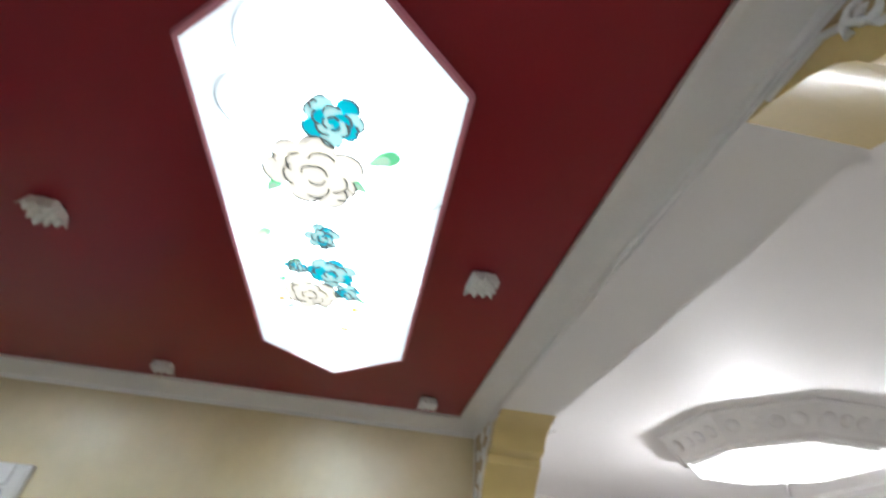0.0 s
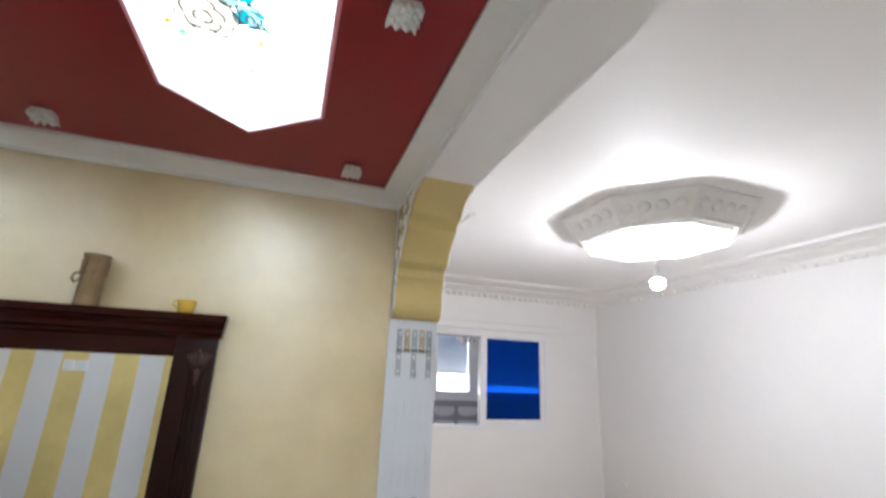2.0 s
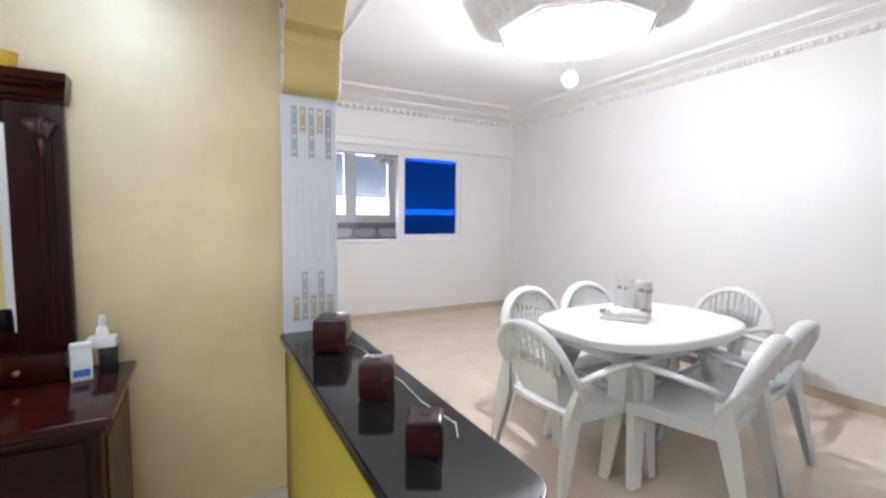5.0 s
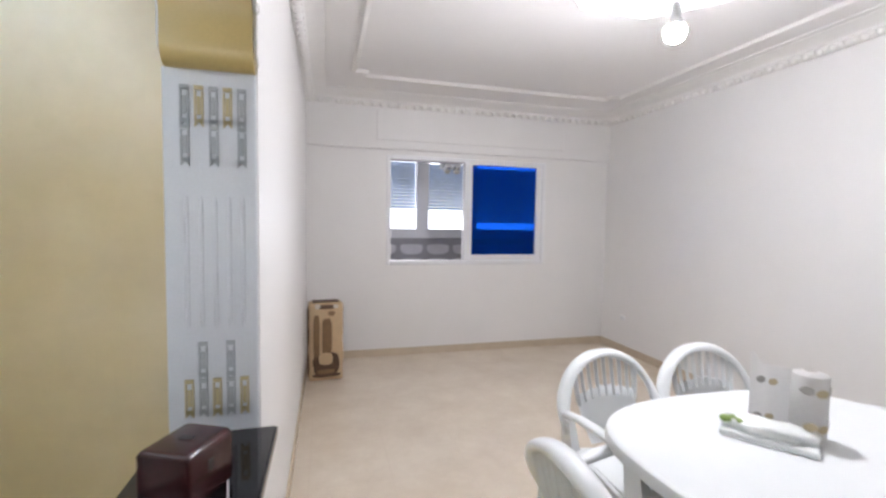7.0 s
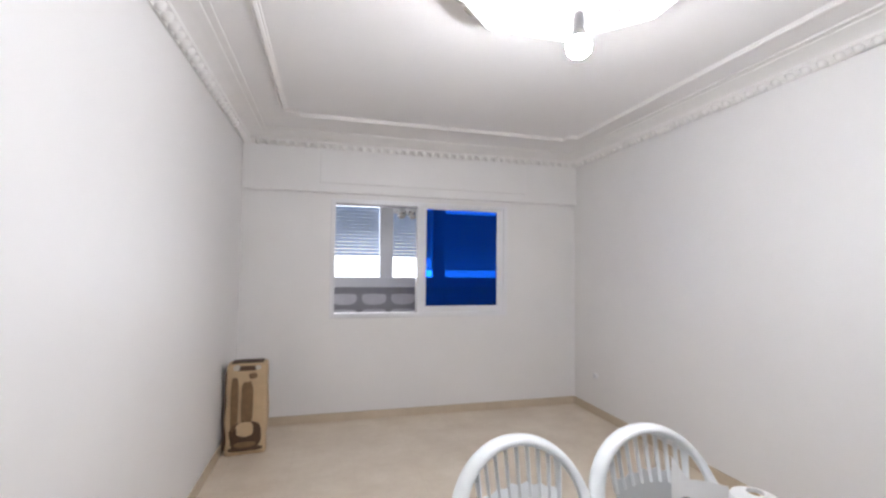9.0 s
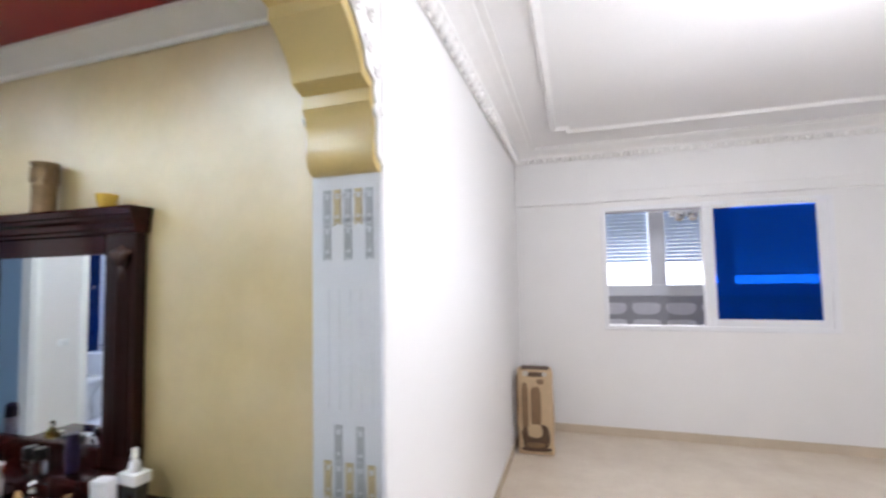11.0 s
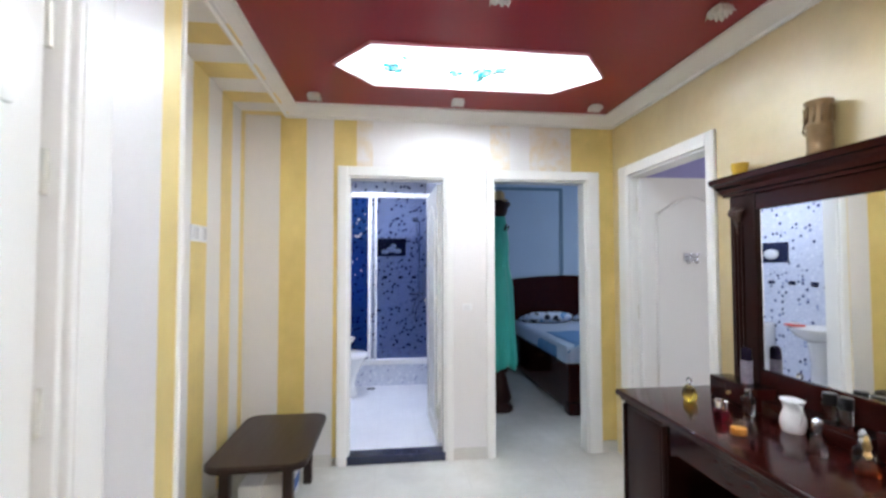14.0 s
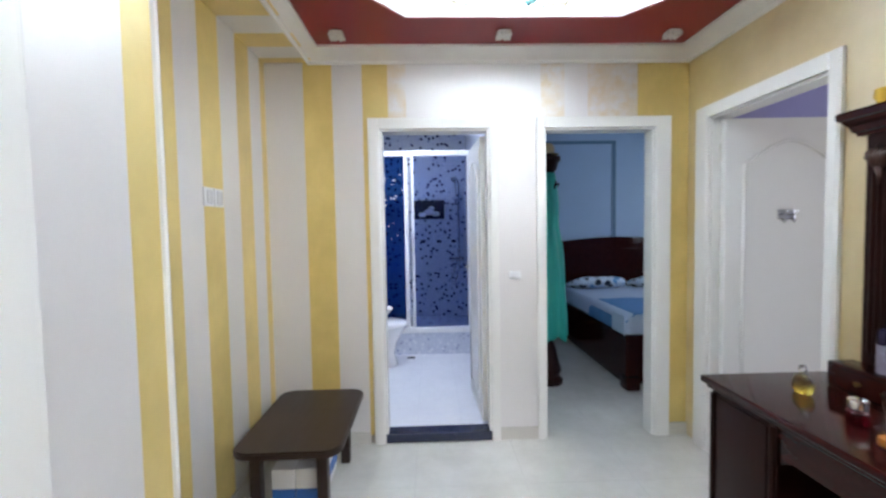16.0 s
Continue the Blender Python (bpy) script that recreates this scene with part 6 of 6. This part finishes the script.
def kitchen_door():
    """White leaf with small glass panes and applied pilaster, closed."""
    x0, x1, y = DOORK[0] + 0.024, DOORK[1] - 0.020, YP - 0.045
    ob = thing("door_3", "white glossy kitchen door with glazed panes", "door", kind="structure")
    zs = ((0.20, 0.62), (0.66, 0.975), (1.0, 1.22), (1.265, 1.485), (1.525, 1.73), (1.77, 1.93))
    g0 = x0 + 0.145
    part("stile", rbox(x0, g0, y - 0.02, y + 0.02, 0.01, 2.005, 0.004, 1), M["door"], ob)
    part("stile", rbox(x1 - 0.10, x1, y - 0.02, y + 0.02, 0.01, 2.005, 0.004, 1), M["door"], ob)
    prev = 0.01
    for a, b in zs + ((2.005, 2.005),):
        part("rail", rbox(g0, x1 - 0.10, y - 0.018, y + 0.018, prev, a, 0.003, 1), M["door"], ob)
        prev = b
    for a, b in zs:
        part("pane", boxes((g0, x1 - 0.10, y - 0.004, y + 0.002, a, b)), M["pane"], ob, "clear glass pane").visible_shadow = False
    part("pilaster", rbox(g0 - 0.05, g0 - 0.012, y + 0.016, y + 0.03, 0.99, 1.66, 0.005, 2), M["door"], ob, smooth=True)
    part("pilaster_cap", rbox(g0 - 0.065, g0 + 0.003, y + 0.016, y + 0.036, 1.66, 1.70, 0.008, 2), M["door"], ob, smooth=True)
    for z in (0.3, 1.1, 1.56, 1.85):
        bm = bmesh.new()
        tube(bm, [(x0 - 0.004, y + 0.022, z - 0.045), (x0 - 0.004, y + 0.022, z + 0.045)], 0.008, 8)
        part("hinge", bm, M["hinge"], ob, smooth=True)
    return ob


kitchen_door()

# ---- kitchen things behind the glazed door ----
ob = thing("kitchen_shelf", "white kitchen shelf rack with red and grey jars", "shelf", m=pose(0.25, -1.75, 0))
for z in (0.95, 1.25, 1.55):
    part("board", rbox(-0.45, 0.30, -0.15, 0.15, z - 0.02, z, 0.003, 1), M["door"], ob)
for dx in (-0.45, 0.28):
    part("side", rbox(dx, dx + 0.02, -0.15, 0.15, 0, 1.85, 0.003, 1), M["door"], ob)
for i, (x, z, ma) in enumerate(((0.15, 1.55, "perfume_red"), (0.02, 1.55, "white_pack"), (0.12, 1.25, "lino"), (-0.02, 1.25, "chrome"), (0.13, 0.95, "green"), (-0.04, 0.95, "lino"))):
    j = thing("storage_jar", "small coloured storage jar on the kitchen shelf", "jar", "jars on the kitchen shelf", m=pose(0.25 + x, -1.72, z))
    bm = bmesh.new()
    lathe(bm, [(0, 0), (0.045, 0), (0.05, 0.01), (0.05, 0.11), (0.04, 0.13), (0, 0.13)], 16)
    part("body", bm, M[ma], j, smooth=True)
    bm = bmesh.new()
    lathe(bm, [(0.042, 0.13), (0.044, 0.132), (0.044, 0.155), (0, 0.158)], 16)
    part("lid", bm, M["chrome"], j, smooth=True)


# ---- bathroom ----
SX = -4.07
part_step = thing("shower_enclosure", "white framed shower enclosure with blue glass on tiled base", "shower")
part("base", boxes((BX0, SX, -0.85, 0.56, 0.055, 0.285)), M["mosaic"], part_step, "pebble-tiled base")
part("sill", rbox(SX - 0.05, SX + 0.012, -0.85, 0.56, 0.283, 0.345, 0.006, 2), M["pvc"], part_step)
part("top_rail", rbox(SX - 0.035, SX + 0.005, -0.85, 0.56, 2.13, 2.185, 0.006, 1), M["pvc"], part_step)
for y0, y1 in ((-0.155, -0.115), (-0.085, -0.055), (0.50, 0.555)):
    part("post", rbox(SX - 0.035, SX + 0.008, y0, y1, 0.345, 2.13, 0.006, 1), M["pvc"], part_step)
part("pane", boxes((SX - 0.02, SX - 0.014, -0.85, -0.155, 0.345, 2.13)), M["shower_pane"], part_step, "deep blue starry glass")
part("sliding_pane", boxes((SX - 0.026, SX - 0.021, -0.055, 0.50, 0.345, 2.13)), M["shower_clear"], part_step, "pale bluish glass")
bm = bmesh.new()
rng = random.Random(3)
for k in range(60):
    y, z, r = rng.uniform(-0.8, -0.17), 2.08 - abs(rng.gauss(0, 0.45)), rng.uniform(0.004, 0.012)
    if 0.4 < z:
        prism(bm, [(y + r * math.cos(i * math.pi / 3), z + r * math.sin(i * math.pi / 3)) for i in range(6)], "x", SX - 0.0138, SX - 0.0125)
tagged(part("frosted_dots", bm, M["pvc"], part_step, "scattered white frosted dots"), kind="stuff")
bm = bmesh.new()
tube(bm, [(SX + 0.02, -0.07, 1.15), (SX + 0.045, -0.07, 1.15), (SX + 0.045, -0.07, 1.32), (SX + 0.02, -0.07, 1.32)], 0.007, 8)
part("handle", bm, M["chrome"], part_step, smooth="all")

ob = thing("shell_niche", "dark framed picture tile with white seashells", "tile picture")
part("frame", rbox(BX0, BX0 + 0.012, -0.085, 0.29, 1.495, 1.725, 0.003, 1), M["navy"], ob)
for y, z, r in ((0.02, 1.55, 0.05), (0.10, 1.58, 0.065), (0.18, 1.56, 0.055), (0.13, 1.63, 0.04)):
    bm = bmesh.new()
    bmesh.ops.create_icosphere(bm, subdivisions=2, radius=1)
    for v in bm.verts:
        v.co = Vector((BX0 + 0.012 + max(0, v.co.x) * 0.02, y + v.co.y * r * (1 + 0.2 * noise.noise(v.co * 3)), z + v.co.z * r * 0.6))
    part("shell", bm, M["porcelain"], ob, "white shell", smooth="all")
for y in (0.02, 0.22, 0.40):
    o = thing("accent_tile", "dark navy accent tile in the shower wall", "tile", "accent tiles")
    part("tile", rbox(BX0, BX0 + 0.008, y - 0.03, y + 0.03, 1.20, 1.235, 0.002, 1), M["navy"], o)
for x in (-3.6, -3.35, -3.1):
    o = thing("accent_tile", "dark navy accent tile in the bathroom wall", "tile", "accent tiles")
    part("tile", rbox(x - 0.04, x + 0.04, -0.85, -0.842, 1.16, 1.20, 0.002, 1), M["navy"], o)
ob = thing("shell_picture", "small dark picture tile with pale seashells", "tile picture")
part("frame", rbox(-3.80, -3.38, -0.85, -0.838, 1.40, 1.62, 0.003, 1), M["navy"], ob)
bm = bmesh.new()
bmesh.ops.create_icosphere(bm, subdivisions=2, radius=1)
for v in bm.verts:
    v.co = Vector((-3.59 + v.co.x * 0.10, -0.838 + max(0, v.co.y) * 0.02, 1.49 + v.co.z * 0.06))
part("shell", bm, M["porcelain"], ob, "pale shell", smooth="all")
ob = thing("shower_set", "chrome shower rail with hand shower and mixer tap", "shower set")
bm = bmesh.new()
tube(bm, [(BX0 + 0.05, 0.47, 0.95), (BX0 + 0.05, 0.47, 1.95)], 0.011, 8)
part("rail", bm, M["chrome"], ob, smooth=True)
bm = bmesh.new()
tube(bm, [(BX0 + 0.05, 0.47, 1.93), (BX0 + 0.15, 0.42, 1.99), (BX0 + 0.20, 0.40, 1.96)], [0.012, 0.014, 0.035], 10)
part("hand_shower", bm, M["chrome"], ob, smooth="all")
bm = bmesh.new()
tube(bm, [(BX0 + 0.05, 0.36, 1.0), (BX0 + 0.05, 0.52, 1.0)], 0.028, 10)
tube(bm, [(BX0, 0.44, 1.0), (BX0 + 0.05, 0.44, 1.0)], 0.02, 8)
part("mixer", bm, M["chrome"], ob, smooth=True)
bm = bmesh.new()
tube(bm, [(BX0 + 0.06, 0.44, 0.98), (BX0 + 0.11, 0.36, 0.75), (BX0 + 0.13, 0.40, 0.68), (BX0 + 0.10, 0.46, 0.9), (BX0 + 0.10, 0.45, 1.6), (BX0 + 0.14, 0.42, 1.95)], 0.008, 8)
part("hose", bm, M["chrome"], ob, smooth="all")

ob = thing("toilet", "white porcelain toilet with closed lid", "toilet", m=pose(-3.74, -0.40, 0.055))
bm = bmesh.new()
lathe(bm, [(0, 0), (0.12, 0), (0.125, 0.02), (0.10, 0.12), (0.12, 0.22), (0.17, 0.34), (0.185, 0.385), (0.0, 0.385)], 24, sy=1.35)
part("bowl", bm, M["porcelain"], ob, smooth=True)
bm = bmesh.new()
lathe(bm, [(0, 0.388), (0.19, 0.388), (0.196, 0.40), (0.19, 0.425), (0.17, 0.435), (0, 0.44)], 28, sy=1.4)
part("lid", bm, M["porcelain"], ob, smooth=True)
part("tank", rbox(-0.18, 0.18, -0.445, -0.19, 0.40, 0.68, 0.025, 3), M["porcelain"], ob, smooth=True)
part("tank_base", rbox(-0.11, 0.11, -0.445, -0.10, 0.0, 0.40, 0.02, 2), M["porcelain"], ob, smooth=True)
ob = thing("washbasin", "white porcelain washbasin on a pedestal with red soap dish", "washbasin", m=pose(-2.68, -0.44, 0.055, 0, 0, 90) @ Matrix.Diagonal((1, 1, 0.87, 1)))
bm = bmesh.new()
lathe(bm, [(0, 0.72), (0.10, 0.72), (0.20, 0.78), (0.26, 0.85), (0.265, 0.865), (0.245, 0.865), (0.18, 0.80), (0, 0.77)], 28, sy=0.8)
part("bowl", bm, M["porcelain"], ob, smooth=True)
bm = bmesh.new()
lathe(bm, [(0, 0), (0.10, 0), (0.09, 0.1), (0.075, 0.5), (0.10, 0.73)], 18)
part("pedestal", bm, M["porcelain"], ob, smooth=True)
bm = bmesh.new()
tube(bm, [(0, -0.19, 0.86), (0, -0.19, 0.97), (0, -0.12, 0.98), (0, -0.08, 0.95)], 0.013, 8)
part("tap", bm, M["chrome"], ob, smooth="all")
M["red_plastic"] = surface("red_plastic", (0.70, 0.05, 0.04), 0.35)
o = thing("soap_dish", "flat red plastic soap dish on the basin rim", "soap dish", m=pose(-2.83, -0.33, 0.809))
part("dish", rbox(-0.07, 0.07, -0.045, 0.045, 0, 0.018, 0.008, 2), M["red_plastic"], o, smooth=True)
part("soap", rbox(-0.04, 0.04, -0.025, 0.025, 0.016, 0.036, 0.009, 2), M["porcelain"], o, smooth=True)
ob = thing("floor_drain", "small dark square floor drain", "drain")
part("grate", rbox(-3.99, -3.93, -0.15, -0.07, 0.0545, 0.059, 0.001, 1), M["navy"], ob)
ob = thing("bathroom_downlight", "lit round bathroom ceiling lamp", "ceiling light", m=pose(-3.45, -0.10, 2.55))
bm = bmesh.new()
lathe(bm, [(0.13, 0.0), (0.135, -0.015), (0.12, -0.03), (0.115, -0.02)], 24)
part("ring", bm, M["chrome"], ob, smooth=True)
bm = bmesh.new()
lathe(bm, [(0.115, -0.02), (0.08, -0.035), (0, -0.042)], 24)
part("diffuser", bm, M["bath_lamp"], ob, "glowing diffuser", smooth="all")

# ---- bedroom ----
ob = thing("bed", "dark wooden double bed with pale blue linen and a blue blanket", "bed")
HX = -5.14
bm = bmesh.new()
prism(bm, [(1.60, 0.0), (3.45, 0.0), (3.45, 1.12)] + [(3.45 - 1.85 * k / 10, 1.16 + 0.07 * math.sin(math.pi * k / 10)) for k in range(11)] + [(1.60, 1.12)], "x", HX - 0.05, HX + 0.04)
part("headboard", bm, M["mahogany"], ob)
part("headboard_panel", rbox(HX + 0.038, HX + 0.052, 1.72, 3.33, 0.62, 1.08, 0.006, 2), M["mahogany"], ob)
part("side_board", rbox(HX, -3.10, 1.72, 1.76, 0.04, 0.46, 0.008, 2), M["mahogany"], ob)
part("side_board", rbox(HX, -3.10, 3.27, 3.31, 0.10, 0.40, 0.008, 2), M["mahogany"], ob)
part("footboard", rbox(-3.13, -3.06, 1.72, 3.33, 0.05, 0.46, 0.02, 3), M["mahogany"], ob, smooth=True)
for y in (1.77, 3.28):
    part("foot", rbox(-3.17, -3.03, y - 0.06, y + 0.06, 0.0, 0.12, 0.02, 2), M["mahogany"], ob, smooth=True)
bm = rbox(HX + 0.05, -3.14, 1.76, 3.29, 0.38, 0.62, 0.06, 4)
part("mattress", bm, M["sheet"], ob, "pale blue sheet", smooth=True)
bm = bmesh.new()
nx, ny = 24, 30
grid = []
for i in range(nx + 1):
    row = []
    for j in range(ny + 1):
        x, u = -3.95 + 0.80 * i / nx, j / ny
        y = 1.735 + 1.60 * u
        drop = max(0, 0.055 - min(u, 1 - u)) / 0.055
        y2 = 1.735 if u < 0.055 else y
        z = 0.628 - 0.22 * drop + 0.008 * noise.noise(Vector((x * 7, y * 7, 0)))
        row.append(bm.verts.new((x, y2 - 0.008 * math.sin(x * 30) * drop, z)))
    grid.append(row)
for i in range(nx):
    for j in range(ny):
        bm.faces.new((grid[i][j], grid[i + 1][j], grid[i + 1][j + 1], grid[i][j + 1]))
bmesh.ops.recalc_face_normals(bm, faces=bm.faces[:])
bmesh.ops.solidify(bm, geom=bm.faces[:], thickness=0.008)
part("blanket", bm, M["blanket"], ob, "blue woven blanket", smooth="all")
bm = rbox(-3.35, -3.10, 1.722, 1.732, 0.32, 0.62, 0.003, 1)
part("blanket_edge", bm, M["sheet"], ob, "pale turned-down sheet edge")
ma, nt, b = base("blue_black_spotted_cotton")
vo = nt.nodes.new("ShaderNodeTexVoronoi")
vo.inputs["Scale"].default_value = 10
co = nt.nodes.new("ShaderNodeTexCoord")
nt.links.new(co.outputs["Object"], vo.inputs[0])
nt.links.new(ramp(nt, vo.outputs["Distance"], [(0.36, (0.012, 0.016, 0.03)), (0.42, (0.62, 0.70, 0.78)), (0.66, (0.64, 0.72, 0.80)), (0.74, (0.10, 0.30, 0.55))]).outputs[0], b.inputs["Base Color"])
b.inputs["Roughness"].default_value = 0.85
M["spotted"] = ma
for y in (2.14, 2.90):
    o = thing("pillow", "plump pillow with black and blue spots on white", "pillow", "pillows on the bed", m=pose(-4.82, y, 0.595, 0, -14, 0))
    bm = bmesh.new()
    bmesh.ops.create_icosphere(bm, subdivisions=4, radius=1)
    for v in bm.verts:
        q = [math.copysign(abs(c) ** 0.6, c) for c in v.co]
        v.co = Vector((q[0] * 0.24, q[1] * 0.34, 0.07 + q[2] * 0.075 * (1 - 0.5 * max(abs(q[0]), abs(q[1])) ** 4)))
    part("cushion", bm, M["spotted"], o, smooth="all")
ob = thing("nightstand", "small dark wooden nightstand beside the bed", "nightstand", m=pose(-4.88, 1.42, 0))
part("body", rbox(-0.2, 0.2, -0.16, 0.16, 0.0, 0.58, 0.006, 2), M["mahogany"], ob)
part("top", rbox(-0.215, 0.215, -0.175, 0.175, 0.58, 0.61, 0.006, 2), M["mahogany"], ob)
for z in (0.12, 0.35):
    dd = part("drawer", rbox(0.198, 0.212, -0.14, 0.14, z, z + 0.19, 0.005, 2), M["mahogany"], ob)
    part("handle", rbox(0.21, 0.225, -0.04, 0.04, z + 0.09, z + 0.105, 0.003, 1), M["brass"], dd)
o = thing("photo_frame", "small pale photo frame on the nightstand", "photo frame", m=pose(-4.80, 1.52, 0.61, 0, 0, 90))
part("frame", rbox(-0.07, 0.07, -0.01, 0.01, 0, 0.19, 0.004, 2), M["pvc"], o)
part("picture", rbox(-0.052, 0.052, -0.0125, -0.009, 0.02, 0.17, 0.001, 1), M["light_concrete"], o, "faded grey print")
setting("wall_panel_trim", boxes((-5.2, -5.19, 2.50, 2.55, 1.15, 2.48), (-5.2, -5.19, 1.2, 2.50, 2.44, 2.48)), M["blue_line"], "slate blue painted lines on the bedroom wall", "trim")
ob = thing("coat_stand", "carved dark wooden coat stand", "coat stand", m=pose(-3.32, 1.13, 0))
bm = bmesh.new()
lathe(bm, [(0, 0), (0.13, 0), (0.135, 0.03), (0.10, 0.07), (0.12, 0.12), (0.09, 0.22), (0.075, 0.30), (0.04, 0.40), (0.035, 1.2), (0.045, 1.55), (0.05, 1.83), (0.085, 1.87), (0.10, 1.93), (0.12, 1.95), (0.12, 1.98), (0.05, 1.99), (0.03, 2.05), (0, 2.06)], 18)
part("post", bm, M["mahogany_up_shaded"], ob, smooth=True)
bm = bmesh.new()
for k in range(4):
    a = math.pi / 2 * k + 0.4
    tube(bm, [(0.03 * math.cos(a), 0.03 * math.sin(a), 1.72), (0.10 * math.cos(a), 0.10 * math.sin(a), 1.70), (0.13 * math.cos(a), 0.13 * math.sin(a), 1.76)], 0.010, 6)
part("pegs", bm, M["mahogany_up_shaded"], ob, smooth=True)
ob = thing("turquoise_dress", "long turquoise chiffon dress hanging on the coat stand", "dress", m=pose(-3.30, 1.13, 0))
bm = bmesh.new()
rings = []
N = 48
for j in range(22):
    z = 1.84 - 1.42 * j / 21
    f = j / 21
    w = 0.07 + 0.05 * math.sin(min(1, f * 2.2) * math.pi * 0.5) - 0.03 * math.exp(-((f - 0.32) / 0.1) ** 2) + 0.05 * f
    rings.append([bm.verts.new(((w + 0.016 * f * math.sin(k * 2 * math.pi / N * 9 + 0.6 * math.sin(j * 0.4)) + 0.012 * noise.noise(Vector((k * 0.4, j * 0.3, 1)))) * math.cos(2 * math.pi * k / N),
                                (w + 0.016 * f * math.sin(k * 2 * math.pi / N * 9 + 0.6 * math.sin(j * 0.4))) * 0.95 * math.sin(2 * math.pi * k / N), z + 0.03 * f * math.sin(k * 0.8))) for k in range(N)])
for a, b2 in zip(rings, rings[1:]):
    for k in range(N):
        bm.faces.new((a[k], a[(k + 1) % N], b2[(k + 1) % N], b2[k]))
bmesh.ops.recalc_face_normals(bm, faces=bm.faces[:])
bmesh.ops.solidify(bm, geom=bm.faces[:], thickness=0.003)
part("skirt", bm, M["teal"], ob, smooth="all")
ob = thing("straw_hat", "straw hat on top of the coat stand", "hat", m=pose(-3.32, 1.13, 2.0))
M["straw"] = surface("woven_straw", (0.50, 0.38, 0.20), 0.8, var=0.2, scale=60, relief=0.5)
bm = bmesh.new()
lathe(bm, [(0.10, 0.0), (0.105, 0.004), (0.07, 0.012), (0.065, 0.07), (0.045, 0.095), (0, 0.10)], 20)
part("crown", bm, M["straw"], ob, smooth=True)
